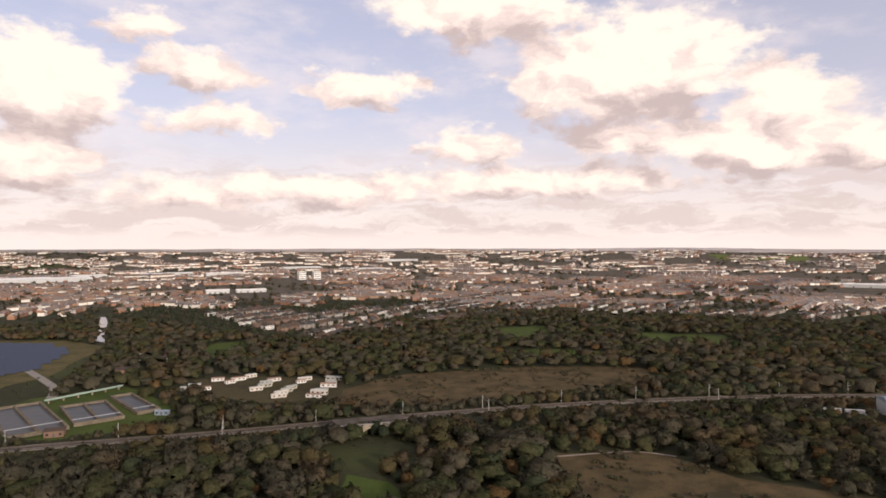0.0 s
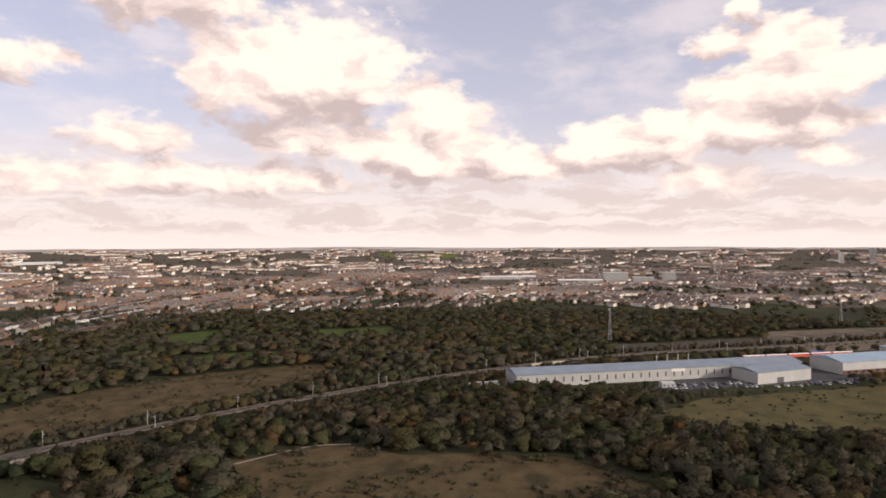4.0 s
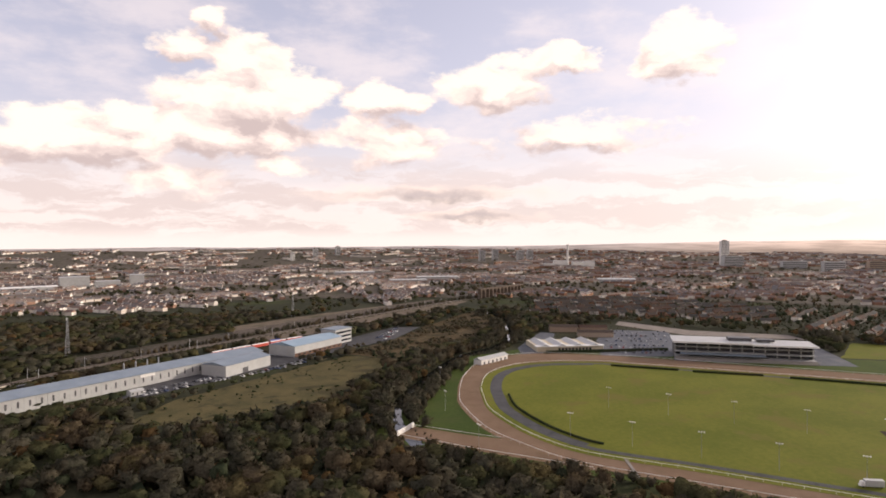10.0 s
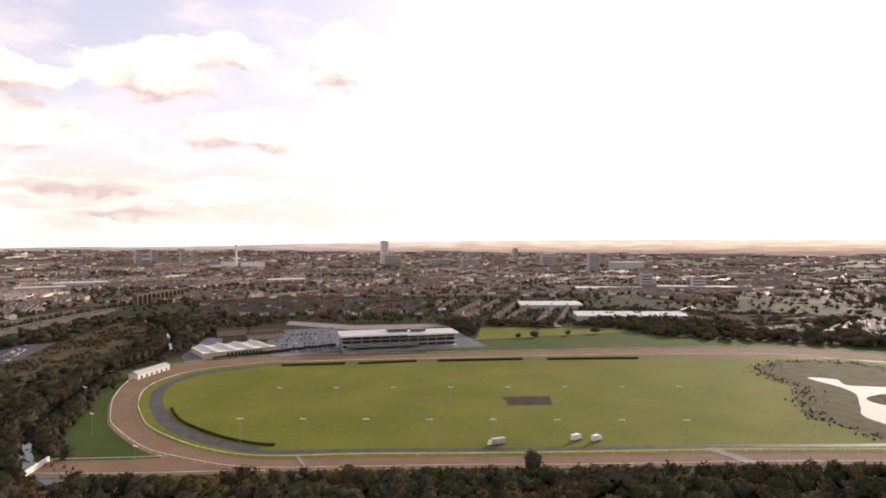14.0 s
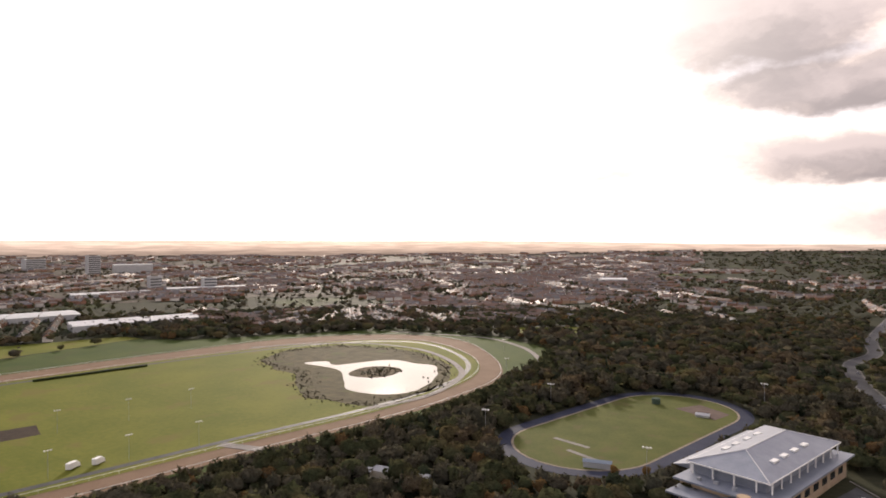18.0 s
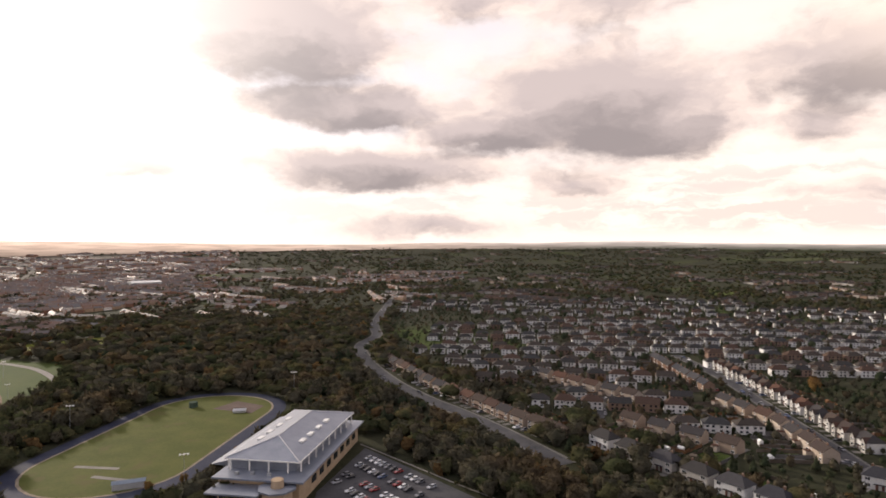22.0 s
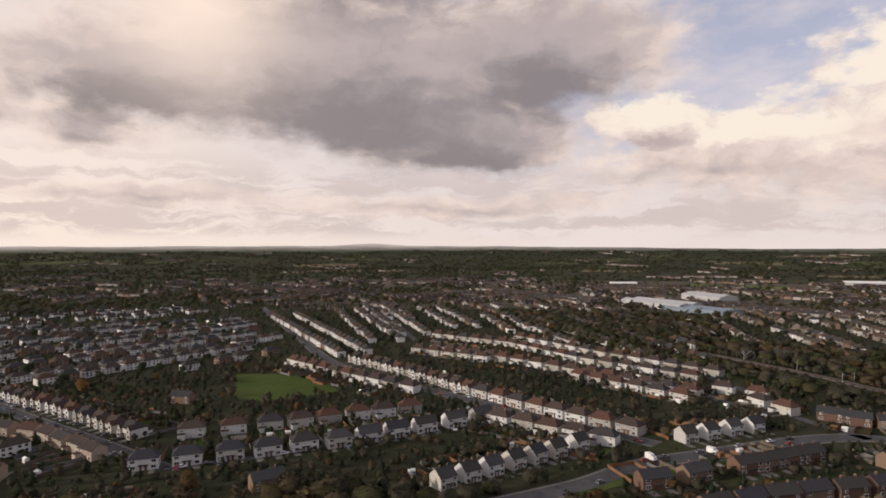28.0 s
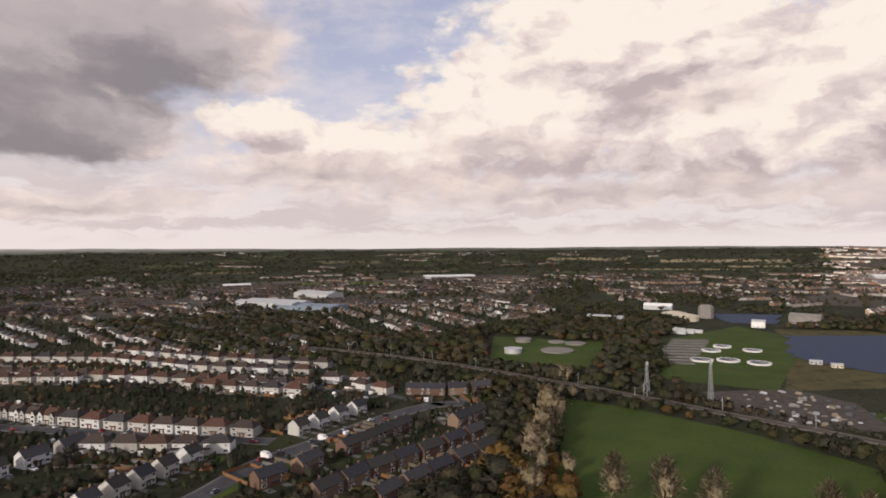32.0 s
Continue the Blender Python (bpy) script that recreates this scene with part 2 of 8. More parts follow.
def foliage(name, one, two, three, rough=0.9):
    """Leaves or twigs that let some light through: the colour drifts from tree to tree over the wood and from tuft to tuft."""
    m = bpy.data.materials.new(name)
    m.use_nodes = True
    t = m.node_tree
    t.nodes.clear()
    g = node(t, "ShaderNodeNewGeometry")
    n1, _ = fbm(t, g.outputs["Position"], 1 / 11.0, 2.0)
    n2, _ = fbm(t, vec(t, "ADD", g.outputs["Position"], (300, 90, 0)), 1 / 38.0, 2.0)
    col = blend(t, ramp(t, n1, 0.40, 0.60), one, two)
    col = blend(t, ramp(t, n2, 0.50, 0.64), col, three)
    n3, _ = fbm(t, g.outputs["Position"], 1 / 1.1, 3.0, 0.7)
    col = blend(t, 1.0, col, ramp(t, n3, 0.3, 0.7, 0.70, 1.30), "MULTIPLY")
    col = blend(t, 1.0, col, calc(t, "MULTIPLY_ADD", g.outputs["Random Per Island"], 0.28, 0.86), "MULTIPLY")
    front, through_leaf, mix = node(t, "ShaderNodeBsdfDiffuse"), node(t, "ShaderNodeBsdfTranslucent"), node(t, "ShaderNodeMixShader")
    lump = node(t, "ShaderNodeBump")
    lump.inputs["Strength"].default_value, lump.inputs["Distance"].default_value = 0.6, 0.7
    plug(t, lump.inputs["Height"], n3)
    t.links.new(lump.outputs[0], front.inputs["Normal"])
    plug(t, front.inputs["Color"], col)
    plug(t, through_leaf.inputs["Color"], col)
    mix.inputs[0].default_value = 0.42
    t.links.new(front.outputs[0], mix.inputs[1])
    t.links.new(through_leaf.outputs[0], mix.inputs[2])
    t.links.new(mix.outputs[0], node(t, "ShaderNodeOutputMaterial").inputs[0])
    return m


def glassy(name, col, rough=0.08):
    m = bpy.data.materials.new(name)
    m.use_nodes = True
    b = m.node_tree.nodes["Principled BSDF"]
    b.inputs["Base Color"].default_value = (*col, 1)
    b.inputs["Roughness"].default_value = rough
    b.inputs["IOR"].default_value = 1.5
    return m


M_GROUND = material("rough_ground", (0.040, 0.036, 0.018), (0.075, 0.062, 0.034), 60, fine=3.0, bump=0.3, spot=(0.045, 0.06, 0.018), spot_size=150)
M_MEADOW = material("dry_meadow", (0.053, 0.041, 0.022), (0.108, 0.079, 0.042), 13, fine=0.9, bump=0.5, spot=(0.042, 0.038, 0.021), spot_size=16)
M_HEATH = material("green_brown_meadow", (0.068, 0.062, 0.029), (0.112, 0.092, 0.043), 16, fine=1.2, bump=0.35, spot=(0.048, 0.043, 0.022), spot_size=12)
M_GRASS = material("racecourse_turf", (0.096, 0.112, 0.018), (0.143, 0.145, 0.026), 45, fine=3.0, bump=0.06, spot=(0.136, 0.118, 0.032), spot_size=26)
M_LAWN = material("short_grass", (0.040, 0.060, 0.016), (0.066, 0.085, 0.024), 22, fine=2.0, bump=0.05, spot=(0.040, 0.055, 0.018), spot_size=18)
M_DIRT = material("sand_track", (0.165, 0.110, 0.072), (0.205, 0.140, 0.094), 18, fine=1.2, bump=0.05, spot=(0.16, 0.11, 0.07), spot_size=10)
M_ASPHALT = material("asphalt", (0.055, 0.055, 0.058), (0.085, 0.084, 0.086), 9, fine=0.8, rough=0.6, spot=(0.045, 0.045, 0.05), spot_size=5)
M_PAVE = material("pale_paving", (0.19, 0.175, 0.16), (0.26, 0.24, 0.215), 6, fine=0.7, rough=0.8)
M_LOT = material("wet_car_park", (0.085, 0.092, 0.105), (0.14, 0.148, 0.162), 9, fine=1.0, rough=0.62, spot=(0.15, 0.15, 0.155), spot_size=12)
M_BALLAST = material("rail_ballast", (0.062, 0.054, 0.045), (0.108, 0.092, 0.078), 5, fine=0.5, bump=0.08)
M_RUNTRACK = material("running_track", (0.030, 0.034, 0.055), (0.045, 0.05, 0.075), 12, fine=1.0, rough=0.7)
M_CONCRETE = material("weathered_concrete", (0.20, 0.165, 0.125), (0.30, 0.25, 0.19), 4, fine=0.5, bump=0.03)
M_CLADDING = material("pale_grey_cladding", (0.36, 0.365, 0.36), (0.44, 0.445, 0.44), 7, fine=0.8, rough=0.5)
M_SHEDROOF = material("blue_grey_sheet_roof", (0.15, 0.19, 0.235), (0.20, 0.245, 0.29), 8, fine=0.9, rough=0.55)
M_WHITE = material("white_paint", (0.66, 0.65, 0.62), (0.78, 0.77, 0.74), 3, fine=0.4, rough=0.6)
M_STEEL = material("galvanised_steel", (0.30, 0.31, 0.32), (0.42, 0.43, 0.44), 2, fine=0.3, rough=0.45, metal=0.5)
M_DARKSTEEL = material("dark_steel", (0.05, 0.05, 0.055), (0.09, 0.09, 0.095), 2, fine=0.3, rough=0.5)
M_RENDER = pick("house_render", ((0.44, 0.42, 0.39), (0.54, 0.53, 0.51), (0.33, 0.31, 0.28), (0.46, 0.435, 0.39), (0.57, 0.565, 0.55)), by="each")
M_BRICK = pick("brown_brick", ((0.150, 0.092, 0.068), (0.180, 0.115, 0.085), (0.125, 0.080, 0.062), (0.200, 0.138, 0.102)), by="each")
M_BUFF = pick("buff_brick", ((0.36, 0.295, 0.235), (0.40, 0.34, 0.28), (0.31, 0.24, 0.185)), by="each")
M_TILE = pick("roof_tiles", ((0.072, 0.046, 0.037), (0.058, 0.045, 0.040), (0.092, 0.052, 0.039), (0.050, 0.046, 0.046), (0.066, 0.051, 0.043)), by="each")
M_SLATE = pick("grey_slates", ((0.045, 0.045, 0.050), (0.06, 0.058, 0.06), (0.05, 0.047, 0.045)), by="each")
M_BEIGETILE = pick("sandy_roof_tiles", ((0.115, 0.088, 0.070), (0.095, 0.074, 0.060), (0.13, 0.10, 0.08)), by="each")
M_FARWALL = pick("town_walls", ((0.62, 0.58, 0.52), (0.30, 0.17, 0.11), (0.24, 0.13, 0.09), (0.68, 0.64, 0.58), (0.35, 0.25, 0.17), (0.28, 0.16, 0.11)))
M_FARROOF = pick("town_roofs", ((0.16, 0.115, 0.092), (0.125, 0.108, 0.10), (0.19, 0.125, 0.096), (0.145, 0.138, 0.135), (0.18, 0.14, 0.115)), gloss=0.20)
M_PALEWALL = pick("pale_town_walls", ((0.72, 0.66, 0.59), (0.78, 0.74, 0.68), (0.64, 0.57, 0.49), (0.34, 0.21, 0.15)))
# Town walls and roofs darkened: cloud shade over the west is in these colours.
M_WESTWALL = pick("shade_dulled_village_walls", ((0.30, 0.27, 0.24), (0.22, 0.15, 0.11), (0.36, 0.34, 0.31), (0.20, 0.14, 0.11), (0.26, 0.22, 0.19)))
M_WESTROOF = pick("dark_village_roofs", ((0.060, 0.050, 0.044), (0.052, 0.050, 0.050), (0.078, 0.056, 0.046)))
M_GLASS = glassy("window_glass", (0.02, 0.024, 0.03))
M_WATER = glassy("still_water", (0.010, 0.012, 0.012), 0.03)
M_TANKWALL = material("stained_tank_concrete", (0.105, 0.088, 0.066), (0.175, 0.148, 0.112), 4, fine=0.5, bump=0.03)
M_SLUDGE = material("dark_tank_water", (0.022, 0.026, 0.030), (0.045, 0.048, 0.052), 6, fine=0.7, rough=0.5)
M_KERBSIDE = material("grey_pavement", (0.12, 0.115, 0.105), (0.17, 0.16, 0.15), 5, fine=0.6)
M_URBAN = material("streets_and_gardens", (0.060, 0.054, 0.040), (0.125, 0.105, 0.084), 22, fine=5.0, spot=(0.060, 0.062, 0.034), spot_size=45)
M_SOLAR = glassy("blue_solar_glass", (0.026, 0.034, 0.060), 0.45)
M_GRAVEL = material("damp_gravel", (0.19, 0.165, 0.145), (0.27, 0.24, 0.21), 10, fine=1.0)
M_OLIVE = foliage("olive_leaves", (0.056, 0.063, 0.032), (0.080, 0.078, 0.040), (0.100, 0.082, 0.041))
M_TWIG = foliage("bare_twigs", (0.071, 0.069, 0.048), (0.094, 0.084, 0.058), (0.106, 0.082, 0.051))
M_RUSSET = foliage("russet_leaves", (0.118, 0.076, 0.036), (0.132, 0.086, 0.040), (0.112, 0.072, 0.036))
M_GOLD = foliage("golden_leaves", (0.19, 0.125, 0.045), (0.22, 0.14, 0.05), (0.17, 0.10, 0.04))
M_EVERGREEN = foliage("dark_evergreen", (0.040, 0.052, 0.031), (0.056, 0.066, 0.038), (0.050, 0.057, 0.034))
M_HEDGE = foliage("hedge_leaves", (0.042, 0.058, 0.032), (0.058, 0.068, 0.037), (0.062, 0.062, 0.038))
M_BARK = material("bark", (0.045, 0.036, 0.028), (0.075, 0.062, 0.048), 1.2, fine=0.2)
M_ESTATEROOF = pick("estate_roofs", ((0.060, 0.051, 0.044), (0.050, 0.048, 0.046), (0.082, 0.055, 0.043), (0.052, 0.052, 0.052), (0.066, 0.056, 0.048)))
M_ESTATEWALL = pick("estate_walls", ((0.64, 0.62, 0.59), (0.72, 0.71, 0.69), (0.54, 0.52, 0.49), (0.68, 0.67, 0.65), (0.22, 0.15, 0.115), (0.60, 0.585, 0.56)))
M_PASTURE = material("green_pasture", (0.043, 0.066, 0.017), (0.066, 0.088, 0.023), 30, fine=2.5, bump=0.05, spot=(0.058, 0.070, 0.023), spot_size=26)
M_PALETWIG = foliage("pale_twigs", (0.33, 0.27, 0.17), (0.38, 0.31, 0.20), (0.34, 0.27, 0.165))

# ---- shapes ----
class Shape:
    """Collects simple solids into one mesh, each with a material slot."""

    def __init__(self):
        self.v, self.f, self.m = [], [], []

    def add(self, verts, faces, slot=0):
        k = len(self.v)
        self.v += [tuple(p) for p in verts]
        self.f += [tuple(i + k for i in face) for face in faces]
        self.m += [slot] * len(faces)
        return self

    def box(self, x0, x1, y0, y1, z0, z1, slot=0):
        return self.add([(x, y, z) for z in (z0, z1) for x, y in ((x0, y0), (x1, y0), (x1, y1), (x0, y1))],
                        [(3, 2, 1, 0), (4, 5, 6, 7), (0, 1, 5, 4), (1, 2, 6, 5), (2, 3, 7, 6), (3, 0, 4, 7)], slot)

    def gable(self, x0, x1, y0, y1, z0, z1, slot=0, thick=0.0):
        """A roof prism with its ridge along x."""
        y = (y0 + y1) / 2
        return self.add([(x0, y0, z0), (x1, y0, z0), (x1, y1, z0), (x0, y1, z0), (x0, y, z1), (x1, y, z1)],
                        [(0, 1, 5, 4), (2, 3, 4, 5), (0, 4, 3), (1, 2, 5), (3, 2, 1, 0)], slot)

    def hip(self, x0, x1, y0, y1, z0, z1, inset, slot=0):
        y = (y0 + y1) / 2
        return self.add([(x0, y0, z0), (x1, y0, z0), (x1, y1, z0), (x0, y1, z0), (x0 + inset, y, z1), (x1 - inset, y, z1)],
                        [(0, 1, 5, 4), (2, 3, 4, 5), (3, 0, 4), (1, 2, 5), (3, 2, 1, 0)], slot)

    def tube(self, p, q, r0, r1, n=6, slot=0):
        p, q = Vector(p), Vector(q)
        d = (q - p).normalized()
        a = d.orthogonal().normalized()
        b = d.cross(a)
        ring = [(math.cos(2 * math.pi * k / n), math.sin(2 * math.pi * k / n)) for k in range(n)]
        verts = [p + a * c * r0 + b * s * r0 for c, s in ring] + [q + a * c * r1 + b * s * r1 for c, s in ring]
        faces = [(k, (k + 1) % n, n + (k + 1) % n, n + k) for k in range(n)] + [tuple(range(n - 1, -1, -1)), tuple(range(n, 2 * n))]
        return self.add(verts, faces, slot)

    def slab(self, points, z0, z1, slot=0):
        """A flat polygon with a given thickness."""
        n = len(points)
        area = sum(points[i - 1][0] * points[i][1] - points[i][0] * points[i - 1][1] for i in range(n))
        if area < 0:
            points = points[::-1]
        verts = [(x, y, z0) for x, y in points] + [(x, y, z1) for x, y in points]
        return self.add(verts, [tuple(range(n, 2 * n))] + [(i, (i + 1) % n, n + (i + 1) % n, n + i) for i in range(n)], slot)

    def mesh(self, name, *mats):
        me = bpy.data.meshes.new(name)
        me.from_pydata(self.v, [], self.f)
        for m in mats:
            me.materials.append(m)
        if len(mats) > 1:
            me.polygons.foreach_set("material_index", self.m)
        me.update()
        return me


def part(name, shape, mats, parent, label=""):
    """Links a shape, or a mesh, as one mesh object under a thing or a part."""
    mats = mats if isinstance(mats, tuple) else (mats,)
    ob = new(name, shape if isinstance(shape, bpy.types.Mesh) else shape.mesh(name, *mats))
    ob.parent = parent
    return tagged(ob, label)


def thing(name, m, label, category, group="", kind=""):
    ob = new(name)
    ob.empty_display_size = 0.5
    ob.matrix_world = m
    return tagged(ob, label, category, group, kind)


def single(name, shape, mats, label, category, m=None, group="", kind=""):
    mats = mats if isinstance(mats, tuple) else (mats,)
    ob = new(name, shape.mesh(name, *mats))
    if m is not None:
        ob.matrix_world = m
    return tagged(ob, label, category, group, kind)


# ---- the lie of the land ----
def land(x, y):
    """The ground's height: a flat valley that climbs to the far wooded ridge."""
    r = np.hypot(x, y)
    s = np.clip((r - 2450.0) / 1120.0, 0, 1)
    az = np.arctan2(x, y)
    roll = 3.0 * np.sin(az * 7 + 1) + 2.4 * np.sin(az * 17 + 2) + 1.6 * np.sin(az * 41) + 1.0 * np.sin(az * 90 + 1)
    sunward = np.exp(-(((np.degrees(az) - 132.0) / 40.0) ** 4))
    return s ** 1.35 * (60.0 - 40.0 * sunward + roll * s) + np.clip((r - 1500) / 1500, 0, 1) * 1.5 * (1 + np.sin(x * 0.004) * np.cos(y * 0.005))


CELL, HALF = 3.0, 1500.0
SIDE = int(2 * HALF / CELL)
cover = np.zeros((SIDE, SIDE), np.int8)  # 0 wood, 1 open, 2 houses and gardens, 3 bushes
seen = np.zeros((SIDE, SIDE), bool)  # low places that tall trees must not hide
GX, GY = np.meshgrid((np.arange(SIDE) + 0.5) * CELL - HALF, (np.arange(SIDE) + 0.5) * CELL - HALF, indexing="ij")


def window(points, pad=0.0):
    """The part of the cover map that holds the points."""
    xs, ys = [p[0] for p in points], [p[1] for p in points]
    lo = [max(0, int((min(c) - pad + HALF) / CELL) - 1) for c in (xs, ys)]
    hi = [max(0, int((max(c) + pad + HALF) / CELL) + 2) for c in (xs, ys)]
    return np.s_[lo[0]:hi[0], lo[1]:hi[1]]


def mark(points, code):
    """Notes what covers a polygon of the plan."""
    w = window(points)
    gx, gy = GX[w], GY[w]
    inside = np.zeros(gx.shape, bool)
    for (x0, y0), (x1, y1) in zip(points, points[1:] + points[:1]):
        if y0 != y1:
            inside ^= ((y0 > gy) != (y1 > gy)) & (gx < (x1 - x0) * (gy - y0) / (y1 - y0) + x0)
    cover[w][inside] = code


def mark_line(points, width, code):
    for (x0, y0), (x1, y1) in zip(points, points[1:]):
        w = window([(x0, y0), (x1, y1)], width / 2)
        gx, gy = GX[w], GY[w]
        dx, dy = x1 - x0, y1 - y0
        s = np.clip(((gx - x0) * dx + (gy - y0) * dy) / (dx * dx + dy * dy + 1e-9), 0, 1)
        cover[w][np.hypot(gx - x0 - s * dx, gy - y0 - s * dy) < width / 2] = code


def keep_open(points, width=0.0):
    """Notes a place, or a strip, before which only low trees grow."""
    if not width:
        w = window(points)
        gx, gy = GX[w], GY[w]
        inside = np.zeros(gx.shape, bool)
        for (x0, y0), (x1, y1) in zip(points, points[1:] + points[:1]):
            if y0 != y1:
                inside ^= ((y0 > gy) != (y1 > gy)) & (gx < (x1 - x0) * (gy - y0) / (y1 - y0) + x0)
        seen[w] |= inside
        return
    for (x0, y0), (x1, y1) in zip(points, points[1:]):
        w = window([(x0, y0), (x1, y1)], width / 2)
        gx, gy = GX[w], GY[w]
        dx, dy = x1 - x0, y1 - y0
        s = np.clip(((gx - x0) * dx + (gy - y0) * dy) / (dx * dx + dy * dy + 1e-9), 0, 1)
        seen[w] |= np.hypot(gx - x0 - s * dx, gy - y0 - s * dy) < width / 2


def smooth(points, closed=False, step=6.0):
    """A curve through the points of a plan."""
    n = len(points)
    out = []
    for i in range(n if closed else n - 1):
        if closed:
            a, b, c, d = (Vector(points[(i + k) % n]) for k in (-1, 0, 1, 2))
        else:
            a, b, c, d = (Vector(points[min(max(i + k, 0), n - 1)]) for k in (-1, 0, 1, 2))
        m = max(2, int((c - b).length / step))
        for k in range(m):
            t = k / m
            p = 0.5 * (2 * b + (c - a) * t + (2 * a - 5 * b + 4 * c - d) * t * t + (3 * b - a - 3 * c + d) * t ** 3)
            out.append((p.x, p.y))
    return out if closed else out + [tuple(points[-1])]


def field(name, points, mat, z, label, code=1, ragged=0.0, category="field"):
    """A flat piece of ground; ragged gives it an uneven rim."""
    pts = list(points)
    if ragged:
        fine = []
        for (x0, y0), (x1, y1) in zip(pts, pts[1:] + pts[:1]):
            m = max(1, int(math.hypot(x1 - x0, y1 - y0) / 7))
            for k in range(m):
                x, y = x0 + (x1 - x0) * k / m, y0 + (y1 - y0) * k / m
                d = noise.noise_vector((x * 0.06, y * 0.06, 3.0)) * ragged
                fine.append((x + d.x, y + d.y))
        pts = fine
    mark(list(points), code)
    return single(name, Shape().slab(pts, z - 0.3, z), mat, label, category, kind="structure")


def ribbon(name, points, width, mat, z, label, closed=False, code=1, category="road", curved=True):
    """A strip of even width along a curve."""
    pts = smooth(points, closed) if curved else list(points)
    mark_line(pts + (pts[:1] if closed else []), width + 3, code)
    n = len(pts)
    verts, faces = [], []
    for i, (x, y) in enumerate(pts):
        p, q = (pts[i - 1], pts[(i + 1) % n]) if closed else (pts[max(i - 1, 0)], pts[min(i + 1, n - 1)])
        d = Vector((q[0] - p[0], q[1] - p[1])).normalized() * width / 2
        verts += [(x - d.y, y + d.x, z), (x + d.y, y - d.x, z), (x - d.y, y + d.x, z - 0.3), (x + d.y, y - d.x, z - 0.3)]
    for i in range(n if closed else n - 1):
        a, b = 4 * i, 4 * ((i + 1) % n)
        faces += [(a, a + 1, b + 1, b), (a + 2, a, b, b + 2), (a + 1, a + 3, b + 3, b + 1)]
    return single(name, Shape().add(verts, faces), mat, label, category, kind="structure")


rings = [0.0] + [100 * 1.085 ** k for k in range(48)]
rings = [r for r in rings if r < 4850] + [4850.0]
SEG = 288
gv, gf = [(0, 0, 0)], []
for r in rings[1:]:
    for k in range(SEG):
        a = 2 * math.pi * k / SEG
        x, y = r * math.sin(a), r * math.cos(a)
        gv.append((x, y, float(land(x, y))))
for k in range(SEG):
    gf.append((0, 1 + (k + 1) % SEG, 1 + k))
for j in range(len(rings) - 2):
    for k in range(SEG):
        a, b = 1 + j * SEG, 1 + (j + 1) * SEG
        gf.append((a + k, a + (k + 1) % SEG, b + (k + 1) % SEG, b + k))
M_LAND = material("far_land", (0.026, 0.029, 0.016), (0.046, 0.046, 0.027), 55, fine=4.0, bump=0.4, spot=(0.05, 0.062, 0.02), spot_size=210)
single("ground", Shape().add(gv, gf), M_LAND, "brown and olive rough ground to the far hills", "ground", kind="structure")

for a0, a1, d0, d1, label in ((-42, 169, 1120, 4550, "streets and gardens of the far town"), (236, 296, 960, 1750, "streets and gardens of the far estate")):
    uv, uf = [], []
    n, m = int(a1 - a0) // 2, 24
    for i in range(n + 1):
        for j in range(m + 1):
            f = j / m
            wob = (2.5 + 9 * f) * noise.noise((i * 0.0 + f * 6.0, a1, 1.0)) if i in (0, n) else 0.0
            c = heading(a0 + (a1 - a0) * i / n + wob) * (d0 * (d1 / d0) ** f * (1 + (0.06 * noise.noise((i * 0.5, 3.0, a0)) if j == 0 else 0)))
            uv.append((c.x, c.y, float(land(c.x, c.y)) + 0.5))
    for i in range(n):
        for j in range(m):
            k = i * (m + 1) + j
            uf.append((k, k + 1, k + m + 2, k + m + 1))
    single("town_ground", Shape().add(uv, uf), M_URBAN, label, "ground", kind="structure")

# ---- fields, tracks and roads ----
M_BANK = material("dark_scrub_bank", (0.050, 0.043, 0.021), (0.098, 0.082, 0.042), 9, fine=0.8, bump=0.3, spot=(0.072, 0.078, 0.026), spot_size=14)
OUTER = smooth([(282, 10), (303, 39), (325, 60), (367, 82), (395, 90), (445, 98), (501, 96), (543, 74), (560, 35), (556, -31), (535, -130), (517, -229),
                (499, -324), (468, -444), (420, -512), (360, -548), (298, -538), (243, -487), (208, -438), (193, -395), (194, -340), (203, -285),
                (224, -210), (243, -133), (256, -88), (268, -40)], True)
INNER = smooth([(296, 5), (314, 30), (336, 48), (363, 64), (390, 72.5), (420, 79.5), (460, 81.5), (493, 70), (516, 45), (528, 0), (523, -30), (507, -124),
                (490, -215), (470, -310), (438, -412), (398, -482), (350, -515), (312, -512), (270, -486), (234, -448), (214, -402), (211, -350),
                (220, -285), (241, -210), (260, -133), (274, -80), (285, -40)], True)


def inset(points, d):
    """The same closed outline, moved inwards by d metres."""
    n = len(points)
    out = []
    for i, (x, y) in enumerate(points):
        p, q = points[i - 3], points[(i + 3) % n]
        t = Vector((q[0] - p[0], q[1] - p[1])).normalized()
        out.append((x + t.y * d * INWARD, y - t.x * d * INWARD))
    return out


